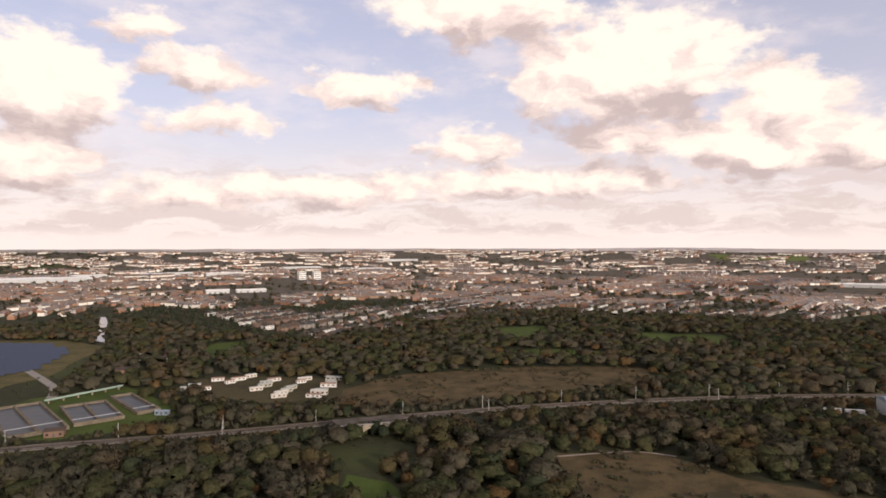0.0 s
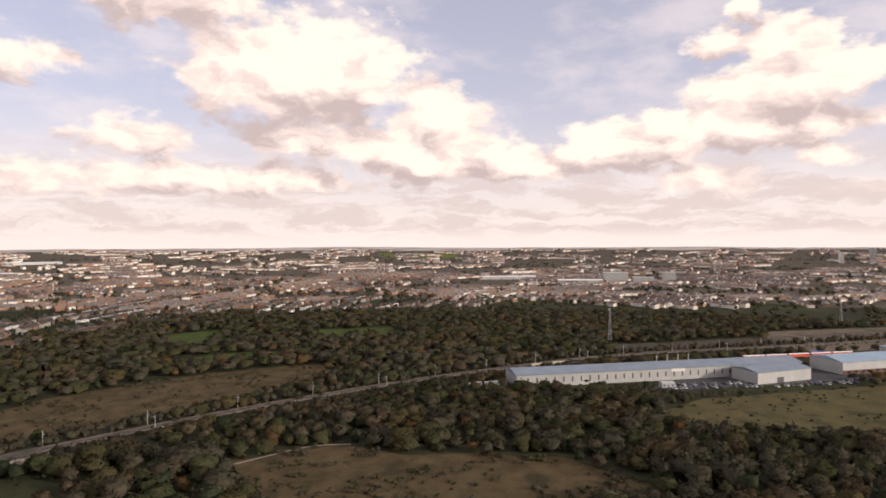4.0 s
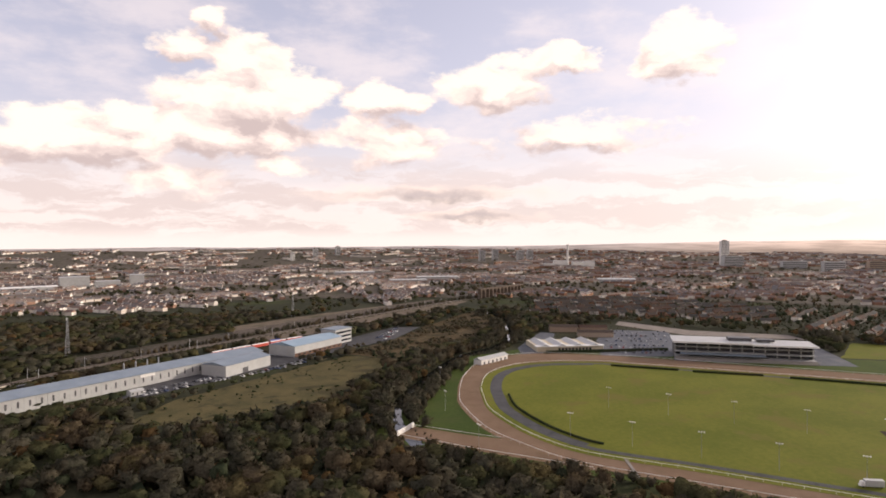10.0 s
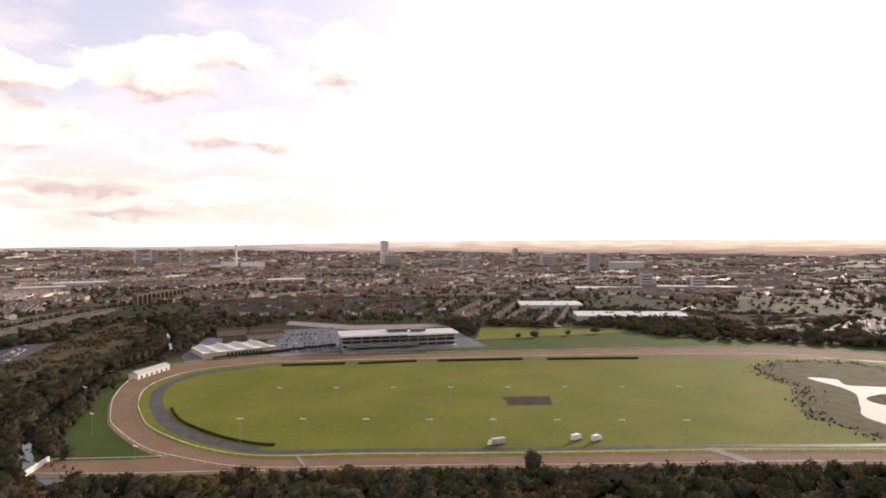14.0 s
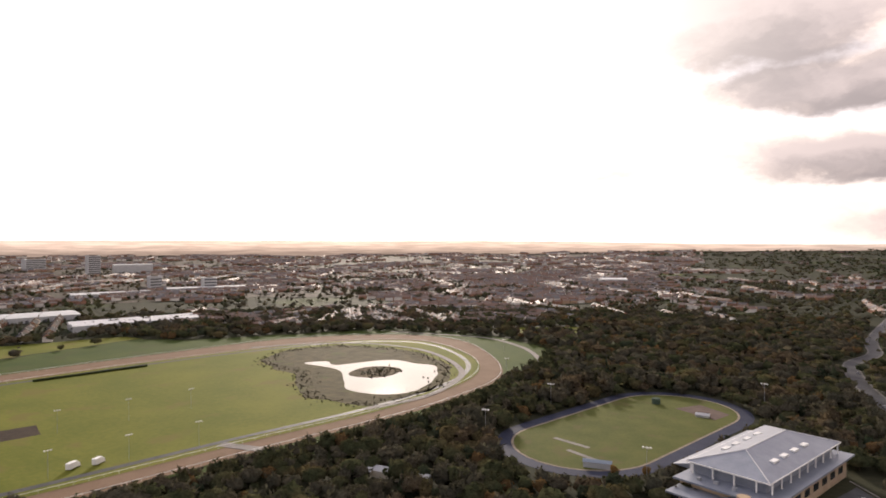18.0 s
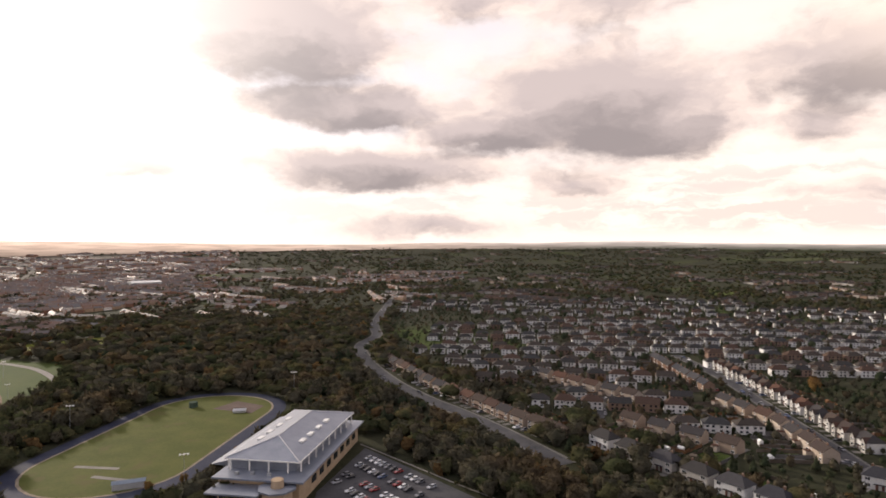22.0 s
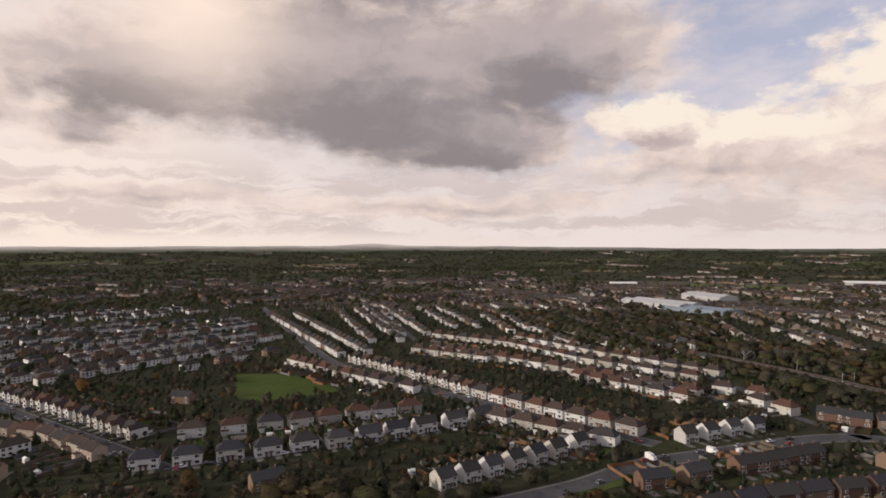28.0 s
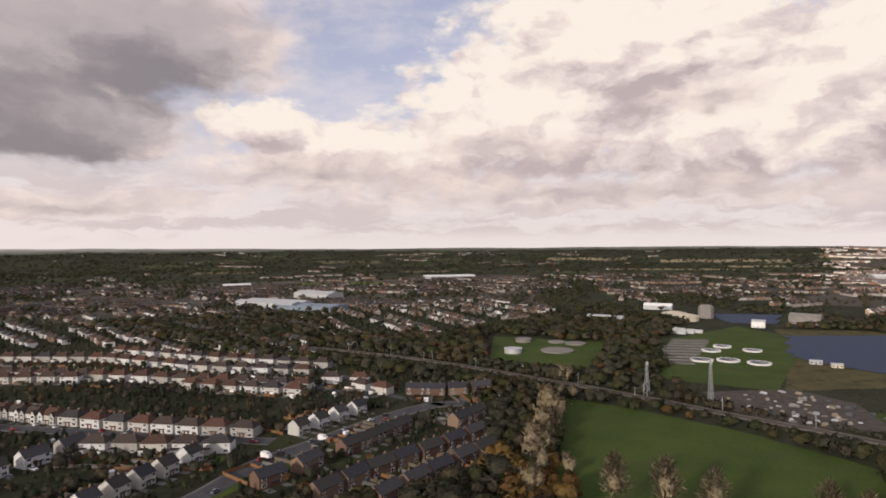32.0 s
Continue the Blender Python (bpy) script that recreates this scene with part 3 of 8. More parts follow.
INWARD = 1 if sum(INNER[i - 1][0] * INNER[i][1] - INNER[i][0] * INNER[i - 1][1] for i in range(len(INNER))) < 0 else -1
field("grass", [(258, -50), (295, 112), (330, 118), (380, 112), (440, 116), (520, 115), (575, 70), (584, -30), (560, -150), (585, -200), (590, -380),
                (540, -400), (490, -470), (430, -545), (330, -580), (275, -580), (215, -545), (180, -490), (176, -400), (180, -300), (212, -170)],
      M_PASTURE, 0.05, "rough green grass round the race track", ragged=3.0)
field("race_track", OUTER, M_DIRT, 0.12, "brown sand race track oval with white rails", category="race track")
field("track_chute", [(276, 0), (290, 60), (301, 101), (320, 97), (311, 60), (309, 30), (300, 10)], M_DIRT, 0.11, "brown sand starting chute of the race track", category="race track")
field("turf", INNER, M_GRASS, 0.20, "mown yellow-green turf inside the race track")
PATHLINE = inset(INNER, 9.0)
ribbon("service_path", PATHLINE[::2], 4.0, M_ASPHALT, 0.24, "grey wet service path round the turf", True, curved=False, category="path")
BEND = [p for p in inset(INNER, 11.0) if p[1] > 4]
k = max(range(len(BEND)), key=lambda i: math.dist(BEND[i], BEND[i - 1]))
BEND = BEND[k:] + BEND[:k]
ribbon("service_path", BEND[::2], 7.5, M_ASPHALT, 0.26, "wide dark grey path in the bend", curved=False, category="path")
field("bare_patch", [(369, -143), (361, -173), (342, -165), (349, -139)], material("churned_soil", (0.035, 0.026, 0.02), (0.06, 0.045, 0.033), 6), 0.23,
      "dark churned soil patch on the turf", ragged=1.5)
field("pond_bank", [(397, -363), (414, -411), (391, -456), (340, -470), (300, -462), (250, -429), (226, -390), (217, -349), (231, -296), (279, -292), (315, -320), (331, -340), (360, -345)],
      M_BANK, 0.24, "brown rough bank round the pond", code=1, ragged=3.0)
field("pond", smooth([(357, -374), (346, -389), (330, -380), (322, -393), (305, -421), (278, -420), (257, -418), (236, -382), (227, -345), (240, -323), (266, -321), (284, -338), (296, -350), (311, -366), (335, -372)], True, 4),
      M_WATER, 0.27, "still pond that mirrors the bright sky", ragged=1.5, category="pond")
field("island", smooth([(298, -360), (303, -385), (290, -397), (272, -392), (270, -368), (282, -358)], True, 4), M_MEADOW, 0.5, "scrubby brown island in the pond", code=3, ragged=1.5)
ribbon("white_path", [(452, -403), (419, -447), (375, -477), (316, -478), (269, -452), (230, -412), (216, -372), (214, -330), (228, -290)],
       5.0, M_PAVE, 0.30, "pale path round the pond end of the turf", category="path")
ribbon("loop_path", [(400, -556), (340, -566), (287, -569), (235, -537), (200, -493), (189, -470)], 5.0, M_PAVE, 0.14, "pale looping path beyond the race track", category="path")
for cx, cy, wide in ((223, -205, 6.0), (268, -14, 1.4)):
    ribbon("crossing", [(cx + 26, cy + 2), (cx + 2, cy - 3)], wide, M_PAVE, 0.33, "pale crossing over the race track", category="path")
# meadows
field("meadow", [(286, 252), (330, 262), (364, 256), (420, 240), (466, 228), (508, 214), (500, 170), (440, 160), (368, 168), (324, 192), (290, 225)], M_HEATH, 0.06,
      "tussocky yellow-brown meadow beside the depot", ragged=4.0)
field("meadow", [(-72, 425), (-36, 471), (53, 503), (159, 503), (160, 450), (81, 412), (-12, 384), (-65, 372)], M_MEADOW, 0.06, "dry brown marsh meadow beyond the railway", ragged=6.0)
field("meadow", [(53, 296), (94, 300), (132, 262), (190, 225), (200, 180), (120, 170), (60, 215), (48, 268)], M_MEADOW, 0.06, "dry brown clearing in the wood", ragged=5.0)
field("lawn", [(-42, 268), (-22, 260), (-14, 236), (-24, 225), (-42, 240)], M_PASTURE, 0.06, "small green lawn in the wood", ragged=2.0)
field("pasture", [(-358, 188), (-329, 210), (-271, 240), (-232, 252), (-203, 258), (-178, 234), (-166, 190), (-170, 140), (-215, 105), (-245, 118), (-267, 135), (-300, 150)], M_PASTURE, 0.06,
      "green pasture below the railway", ragged=2.0)
field("playing_field", [(-402, -300), (-424, -249), (-377, -199), (-338, -230), (-339, -256)], M_PASTURE, 0.06, "green school playing field among houses", ragged=1.5)
field("field", [(-507, 1192), (-266, 1191), (-300, 1337), (-508, 1338)], M_PASTURE, 0.06, "green sports field in the town")
field("field", [(-216, 540), (-178, 560), (-200, 640), (-235, 620)], M_LAWN, 0.06, "green clearing by the canal", ragged=3.0)
field("field", [(62, 640), (118, 650), (125, 760), (60, 740)], M_LAWN, 0.06, "green golf clearing in the wood", ragged=5.0)
field("field", [(200, 620), (300, 600), (310, 680), (210, 700)], M_LAWN, 0.05, "green golf clearing among trees", ragged=5.0)
field("field", [(20, 560), (130, 545), (190, 560), (110, 590), (30, 585)], M_LAWN, 0.05, "green strip of grass at the wood", ragged=5.0)
field("field", [(590, -200), (680, -240), (620, -380), (592, -384)], M_GRASS, 0.07, "bright green grass beside the race stand", ragged=2.0)
field("field", [(314, -643), (226, -702), (217, -651), (289, -612)], M_GRASS, 0.07, "bright green sports field beyond the wood")
field("field", [(-560, -760), (-470, -830), (-520, -900), (-630, -830)], M_LAWN, 0.06, "green field among suburban houses")
field("field", [(-60, -700), (-90, -560), (-190, -560), (-150, -690)], M_LAWN, 0.04, "long green field behind the houses", code=2)
field("sewage_grass", [(-545, 405), (-390, 280), (-330, 330), (-420, 440), (-520, 530), (-600, 540)], M_PASTURE, 0.06, "green grass of the sewage works", ragged=2.0)
field("solar_grass", [(-330, 335), (-300, 470), (-330, 605), (-400, 645), (-520, 645), (-565, 560), (-520, 522), (-422, 436)], M_HEATH, 0.055, "green and yellow grass under the solar panels", ragged=3.0)
field("sewage_grass", [(-620, 240), (-500, 190), (-440, 250), (-540, 330)], M_PASTURE, 0.05, "green grass round the settling tanks", ragged=2.0)
# athletics ground
RUN_A, RUN_B, RUN_R = Vector((96, -295)), Vector((70, -383)), 43.0


def stadium(r, stretch=0.0):
    d = (RUN_B - RUN_A).normalized()
    s = Vector((-d.y, d.x))
    out = []
    for c, sign in ((RUN_A, -1), (RUN_B, 1)):
        for k in range(17):
            a = math.pi * k / 16
            p = c + (s * math.cos(a) * -sign + d * math.sin(a) * sign) * r
            out.append((p.x, p.y))
    return out


field("running_track", stadium(RUN_R), M_RUNTRACK, 0.10, "dark blue running track oval", category="running track")
field("track_rim", stadium(RUN_R - 7.4), M_CONCRETE, 0.14, "pale worn inner rim of the running track", category="running track")
field("pitch", stadium(RUN_R - 8.6), material("worn_pitch_grass", (0.070, 0.082, 0.022), (0.102, 0.108, 0.032), 16, fine=1.5, bump=0.04, spot=(0.10, 0.092, 0.036), spot_size=9), 0.18, "green football pitch inside the running track", category="pitch")
# roads
ROADS = {
    "town": ([(-103, -1065), (-54, -770), (-48, -665), (-28, -600), (-30, -520), (-42, -446), (-58, -392), (-76, -350), (-90, -310), (-104, -262)], 9.0),
    "estate": ([(-300, -500), (-284, -411), (-259, -326), (-239, -257), (-222, -205)], 7.0),
    "hill": ([(-837, -578), (-592, -363), (-466, -252), (-409, -160), (-375, -97), (-350, -45), (-325, 5)], 8.0),
    "main": ([(-225, -60), (-261, -25), (-292, -3), (-316, 26), (-354, 75), (-368, 104), (-366, 122)], 10.0),
    "side": ([(-366, 108), (-420, 70), (-470, 60), (-540, 20)], 6.0),
    "avenue": ([(-222, -205), (-262, -160), (-330, -103), (-352, -60)], 5.0),
    "lane": ([(-205, -432), (-172, -372), (-148, -322)], 4.5),
    "far": ([(-900, -405), (-600, -228)], 6.0),
    "crescent": ([(-555, -175), (-490, -60), (-440, 30), (-405, 70)], 6.0),
}
for key, (points, width) in ROADS.items():
    ribbon("road", points, width, M_ASPHALT, 0.16, "grey asphalt residential road")
    if width > 6.5:
        ribbon("pavement", points, width + 3.2, M_KERBSIDE, 0.10, "grey pavement along the road", category="pavement")
ribbon("verge", [(-250, -30), (-285, 5), (-308, 38), (-346, 86)], 9.0, M_LAWN, 0.13, "green verge beside the main road", category="verge")
# railway: ballast, rails and sleepers
RAIL = [(-620, 40), (-520, 130), (-398, 206), (-341, 237), (-293, 260), (-220, 297), (-123, 325), (-28, 356), (76, 384), (193, 402), (284, 406), (404, 402), (595, 352), (814, 298), (1007, 239), (1110, 190)]
ribbon("railway_ballast", RAIL, 10.0, M_BALLAST, 0.30, "brown stone ballast under the railway", category="railway")
M_RAIL = material("rail_steel", (0.13, 0.10, 0.085), (0.20, 0.17, 0.15), 3, rough=0.4, metal=0.6)
CURVE = smooth(RAIL)


def offset(points, d):
    out = []
    for i, (x, y) in enumerate(points):
        p, q = points[max(i - 1, 0)], points[min(i + 1, len(points) - 1)]
        t = Vector((q[0] - p[0], q[1] - p[1])).normalized()
        out.append((x - t.y * d, y + t.x * d))
    return out


for d in (-3.4, -1.9, 1.9, 3.4):
    ribbon("rail", offset(CURVE, d), 0.22, M_RAIL, 0.48, "dull steel railway rail", category="rail", curved=False)
ribbon("cable_duct", offset(CURVE, -4.7), 0.6, M_PAVE, 0.42, "pale concrete cable duct beside the railway", category="railway", curved=False)
for d in (10, 16, 22, 28, 35, 42, 50):
    ribbon("siding", offset(smooth([(420, 398), (595, 352), (814, 298), (1007, 239)]), d), 4.0, M_BALLAST, 0.25, "brown rail siding in the yard", category="railway", curved=False)
field("rail_yard", [(560, 330), (640, 430), (800, 380), (1040, 280), (1020, 215), (860, 225), (700, 265)], material("yard_cinders", (0.110, 0.090, 0.068), (0.175, 0.142, 0.108), 9, fine=0.9, bump=0.06, spot=(0.075, 0.072, 0.040), spot_size=22), 0.10, "brown rail yard with scrub", code=1, ragged=4.0, category="railway")
field("yard", [(330, 300), (345, 285), (420, 262), (500, 240), (610, 205), (700, 205), (690, 235), (560, 262), (380, 310)], M_ASPHALT, 0.12, "grey asphalt yard with parked cars", category="yard")
field("scrubland", [(515, 228), (600, 204), (720, 200), (900, 172), (860, 150), (700, 118), (580, 128), (505, 166)], M_MEADOW, 0.04, "rough brown scrub between the depot and the canal", code=3, ragged=5.0)
# canal
CANAL = [(290, 86), (324, 108), (360, 120), (388, 122), (440, 122), (520, 118), (580, 96), (646, 90), (720, 105), (780, 116), (860, 150)]
ribbon("canal", CANAL, 7.0, M_WATER, 0.10, "narrow canal between bare trees", category="canal")
ribbon("canal", [(-352, 632), (-388, 697), (-434, 788), (-470, 850)], 9.0, M_WATER, 0.10, "narrow canal that mirrors the sky", category="canal")
# race stand ground
field("car_park", [(722, -6), (722, -72), (640, -84), (566, -62), (556, -2), (640, 2)], M_LOT, 0.11, "wet grey car park beside the race stand", category="car park")
field("car_park", [(545, 66), (582, 74), (690, 62), (680, 46), (600, 44), (556, 48)], M_LOT, 0.11, "wet grey yard beside the stables", category="car park")
field("car_park", [(803, -25), (736, -100), (722, -195), (690, -205), (700, -90), (768, -20)], M_GRAVEL, 0.11, "pale gravel car park behind the stand", category="car park")
field("apron", [(548, -62), (552, -200), (640, -200), (640, -70)], M_LOT, 0.12, "wet paved apron round the race stand", category="apron")
field("car_park", [(-16, -300), (-50, -243), (-62, -222), (8, -222), (6, -250), (-2, -268)], M_ASPHALT, 0.12, "dark asphalt car park of the sports hall", category="car park")
ribbon("kerb", [(-14, -306), (-50, -250), (-64, -228), (-60, -214)], 0.6, M_PAVE, 0.26, "pale concrete kerb round the car park", category="kerb")
field("forecourt", [(20, -225), (66, -245), (58, -215), (14, -205)], M_PAVE, 0.12, "pale paved forecourt of the sports hall", category="forecourt")
ribbon("footpath", [(36, 286), (62, 292), (92, 297), (110, 290)], 1.3, M_GRAVEL, 0.14, "pale gravel footpath in the clearing", category="path")
# housing and garden land
mark([(-105, -420), (-150, -270), (-190, -170), (-240, -80), (-262, -28), (-240, 20), (-236, 60), (-310, 125), (-400, 140), (-480, 90), (-560, -10), (-700, -90), (-960, -280), (-900, -620), (-500, -1050),
      (-130, -1050), (-70, -760), (-62, -560)], 2)
mark([(-402, -300), (-424, -249), (-377, -199), (-338, -230), (-339, -256)], 1)
mark([(-460, 990), (-230, 985), (-60, 1100), (140, 1260), (150, 1000), (-60, 800), (-125, 650), (-180, 640), (-330, 740), (-470, 850)], 2)
mark([(840, 110), (1100, 120), (1180, -60), (1100, -330), (900, -480), (640, -360), (730, -210), (800, -60)], 2)
mark([(-640, 190), (-700, 60), (-1000, 130), (-1050, 400), (-800, 450)], 2)
for points, width in ROADS.values():
    mark_line(smooth(points), width + 6, 1)

# low places in plain view
keep_open(OUTER)
keep_open(stadium(RUN_R))
keep_open(CURVE[:], 7)
keep_open([(276, 0), (290, 60), (301, 101), (320, 97), (311, 60), (309, 30)])
keep_open([(253, 340), (420, 285), (560, 240), (610, 205), (700, 205), (690, 235), (560, 262), (380, 310)])
keep_open([(-268, 330), (-265, 400), (-222, 432), (-155, 366), (-200, 312)])
keep_open([(-185, 455), (-147, 470), (-72, 455), (-68, 398), (-114, 390), (-150, 405)])
keep_open([(-340, 270), (-420, 310), (-560, 400), (-620, 540), (-480, 640), (-330, 600), (-260, 400), (-235, 310)])
keep_open([(-640, 240), (-500, 190), (-440, 250), (-540, 330)])
keep_open([(-710, 595), (-662, 670), (-590, 595), (-624, 545)])
keep_open([(545, 70), (690, 62), (810, -20), (730, -200), (555, -200), (548, -60)])
keep_open([(-358, 188), (-271, 240), (-205, 256), (-180, 232), (-170, 188), (-267, 135)])
keep_open([(-60, 425), (-30, 465), (53, 498), (150, 498), (150, 452), (75, 420), (-10, 392)])
keep_open([(290, 250), (364, 254), (505, 212), (495, 175), (368, 172), (300, 225)])
keep_open([(60, 290), (94, 296), (128, 260), (180, 225), (110, 200), (56, 240)])
keep_open(smooth(ROADS["town"][0]), 9)
keep_open(smooth(ROADS["main"][0]), 9)
keep_open(smooth(CANAL), 6)
keep_open([(-330, 560), (-338, 606), (-388, 697)], 8)
keep_open([(50, -330), (20, -220), (-64, -222), (-20, -310)])
keep_open([(-46, 318), (-20, 318), (-20, 290), (-40, 280)])
for place in ([(-268, 330), (-265, 400), (-222, 432), (-155, 366), (-200, 312)], [(-185, 455), (-147, 470), (-72, 455), (-68, 398), (-114, 390), (-150, 405)],
              [(-345, 282), (-332, 345), (-290, 350), (-240, 318), (-262, 276), (-300, 268)], [(-545, 405), (-400, 300), (-330, 360), (-325, 492), (-347, 572), (-389, 613), (-479, 620), (-590, 560), (-630, 470)],
              [(-710, 595), (-662, 670), (-560, 620), (-600, 500), (-740, 500)], [(-640, 250), (-500, 200), (-460, 250), (-540, 320)]):
    mark(place, 1)
keep_open([(335, 303), (405, 274), (480, 250), (475, 230), (400, 254), (345, 280)])
keep_open([(470, 336), (540, 318), (600, 300), (640, 280), (600, 275), (480, 318)])
mark([(400, 342), (470, 340), (600, 305), (660, 280), (600, 262), (480, 300), (410, 322)], 1)
mark([(248, 343), (470, 272), (480, 306), (258, 376)], 1)

# ---- large buildings ----
# sports hall
hall = thing("sports_hall", pose(15.5, -278.2, 0, 0, 0, -18.97), "sand-brick sports hall with stepped blue-grey hipped roofs", "sports hall")
M_HALLROOF = material("blue_grey_standing_seam", (0.17, 0.19, 0.23), (0.23, 0.25, 0.29), 6, fine=0.6, rough=0.35, metal=0.2)
M_SAND = material("sand_brick", (0.36, 0.27, 0.18), (0.46, 0.35, 0.24), 3, fine=0.4)
part("wall", Shape().box(-16, 17, -41, 36, 0, 9), M_SAND, hall)
part("lower_roof", Shape().box(-18.5, 18.5, -43, 38.5, 9, 9.7), M_HALLROOF, hall)
part("side_wing", Shape().box(17.2, 26, -46, 20, 0, 8).add([(17.1, -47, 11.2), (17.1, 22, 11.2), (28, 22, 8.2), (28, -47, 8.2), (17.1, -47, 8.0), (17.1, 22, 8.0)],
                                                           [(0, 3, 2, 1), (0, 4, 3), (1, 2, 5), (3, 4, 5, 2)], 1), (M_SAND, M_HALLROOF), hall)
part("upper_wall", Shape().box(-11.5, 15.5, -38, 28, 9.7, 13.8), M_HALLROOF, hall)
part("upper_roof", Shape().box(-14, 17.5, -40.5, 30.5, 13.8, 14.3, 1).add([(-13.8, -40.3, 14.3), (17.3, -40.3, 14.3), (17.3, 30.3, 14.3), (-13.8, 30.3, 14.3), (1.8, -24, 19), (1.8, 14, 19)],
                                                         [(0, 1, 4), (1, 2, 5, 4), (2, 3, 5), (3, 0, 4, 5)], 0), (M_HALLROOF, M_WHITE), hall, "hipped blue-grey metal roof with white eaves")
M_HIPCAP = material("pale_ridge_cap", (0.5, 0.5, 0.5), (0.6, 0.6, 0.6), 2)
for a, b in (((1.8, -24, 19.05), (1.8, 14, 19.05)), ((1.8, 14, 19.05), (17.3, 30.3, 14.4)), ((1.8, 14, 19.05), (-13.8, 30.3, 14.4)), ((1.8, -24, 19.05), (17.3, -40.3, 14.4)), ((1.8, -24, 19.05), (-13.8, -40.3, 14.4))):
    part("ridge_cap", Shape().tube(a, b, 0.22, 0.22, 5), M_HIPCAP, hall)
light = Shape().box(-1.0, 1.0, -2.2, 2.2, -0.3, 0.45).mesh("skylight", M_WHITE)
for sx in (-7.5, 11):
    for y in (-18, -8, 2, 11):
        s = part("skylight", light, M_WHITE, hall, "white raised skylight")
        s.location = (sx, y, 16.3)
post = Shape().box(-0.25, 0.25, -0.25, 0.25, 9.7, 13.8).mesh("column", M_WHITE)
for k in range(9):
    for x, y in ((-13.5, -38 + 8.2 * k), (17, -38 + 8.2 * k)):
        s = part("column", post, M_WHITE, hall, "white roof column")
        s.location = (x, y, 0)
for k in range(4):
    s = part("column", post, M_WHITE, hall, "white roof column")
    s.location = (-9 + 8 * k, 30, 0)
part("entrance_block", Shape().box(-2, 15, 36, 44, 0, 6.2).box(-4, 17, 35.5, 46.5, 6.2, 6.9, 1), (M_SAND, M_HALLROOF), hall, "low entrance block with a flat canopy")
part("corner_turret", Shape().tube((-9, 40, 0), (-9, 40, 7.5), 6, 6, 8).tube((-9, 40, 7.5), (-9, 40, 8.2), 7.4, 7.4, 8, 1).tube((-9, 40, 8.2), (-9, 40, 11), 2.6, 2.4, 8), (M_SAND, M_HALLROOF), hall, "octagonal sand-brick corner turret")
for k in range(5):
    part("window", Shape().box(-0.6 + 3.4 * k, 2.0 + 3.4 * k, 43.9, 44.15, 0.4, 5.2), M_GLASS, hall, "tall dark entrance window")
for k in range(7):
    part("window", Shape().box(-16.15, -15.9, -36 + 9 * k, -31 + 9 * k, 3.2, 6.0), M_GLASS, hall, "dark side window")
for k, (x, y) in enumerate(((4, 33.5), (10, 34.5), (-3, 34))):
    part("roof_vent", Shape().box(x - 0.7, x + 0.7, y - 0.6, y + 0.6, 9.7, 10.8), M_STEEL, hall, "grey roof vent box")
mark([(50, -330), (20, -220), (-14, -225), (-30, -320)], 1)

# rail depot
depot = thing("rail_depot", pose(253, 346, 0, 0, 0, -17.6), "long pale grey rail depot shed with blue-grey roof", "depot")
part("wall", Shape().box(0, 228, 0, 26, 0, 8.6).add([(0, 0, 8.6), (0, 26, 8.6), (0, 13, 11.0)], [(0, 2, 1)]).add([(228, 0, 8.6), (228, 26, 8.6), (228, 13, 11)], [(0, 1, 2)]), M_CLADDING, depot)
part("roof", Shape().gable(-0.8, 228.8, -0.9, 26.9, 8.62, 11.3), M_SHEDROOF, depot)
wmesh = Shape().box(-0.55, 0.55, -0.12, 0.1, 2.8, 6.4).mesh("window", M_DARKSTEEL)
for k in range(26):
    s = part("window", wmesh, M_DARKSTEEL, depot, "narrow dark window strip")
    s.location = (8 + 6.6 * k, 0, 0)
seam = Shape().box(-0.15, 0.15, -0.08, 0.05, 0, 8.5).mesh("panel_joint", M_STEEL)
for k in range(27):
    s = part("panel_joint", seam, M_STEEL, depot)
    s.location = (4.7 + 6.6 * k, 0, 0)
part("sign", Shape().box(118, 129, -0.25, -0.1, 6.2, 8.3), M_WHITE, depot, "white blank sign board")
for k in range(4):
    part("roof_flue", Shape().tube((118 + 9 * k, 20, 9), (118 + 9 * k, 20, 14.5), 0.5, 0.5, 8), M_STEEL, depot, "grey steel roof flue")
bay = thing("depot_annexe", pose(405, 269, 0, 0, 0, -10), "tall pale grey cladded annexe with a dark doorway", "annexe")
part("wall", Shape().box(0, 50, 0, 24, 0, 8.4).add([(0, 0, 8.4), (0, 24, 8.4), (0, 12, 10.2)], [(0, 2, 1)]).add([(50, 0, 8.4), (50, 24, 8.4), (50, 12, 10.2)], [(0, 1, 2)]), M_CLADDING, bay)
part("roof", Shape().gable(-0.7, 50.7, -0.8, 24.8, 8.42, 10.6), M_SHEDROOF, bay)
part("door", Shape().box(18, 24, -0.15, 0.05, 0, 4), M_DARKSTEEL, bay, "dark vehicle doorway")
bay = thing("depot_office", pose(490, 257, 0, 0, 0, -14), "blue-roofed depot workshop with a brick base", "workshop")
part("wall", Shape().box(0, 66, 0, 30, 0, 9.5), M_CLADDING, bay)
part("base", Shape().box(-0.15, 66.15, -0.15, 0.1, 0, 3.2), M_BRICK, bay, "red brick base")
part("roof", Shape().gable(-0.7, 66.7, -0.8, 30.8, 9.52, 12.5), material("sky_blue_sheet_roof", (0.20, 0.29, 0.37), (0.25, 0.35, 0.43), 8, rough=0.4), bay)
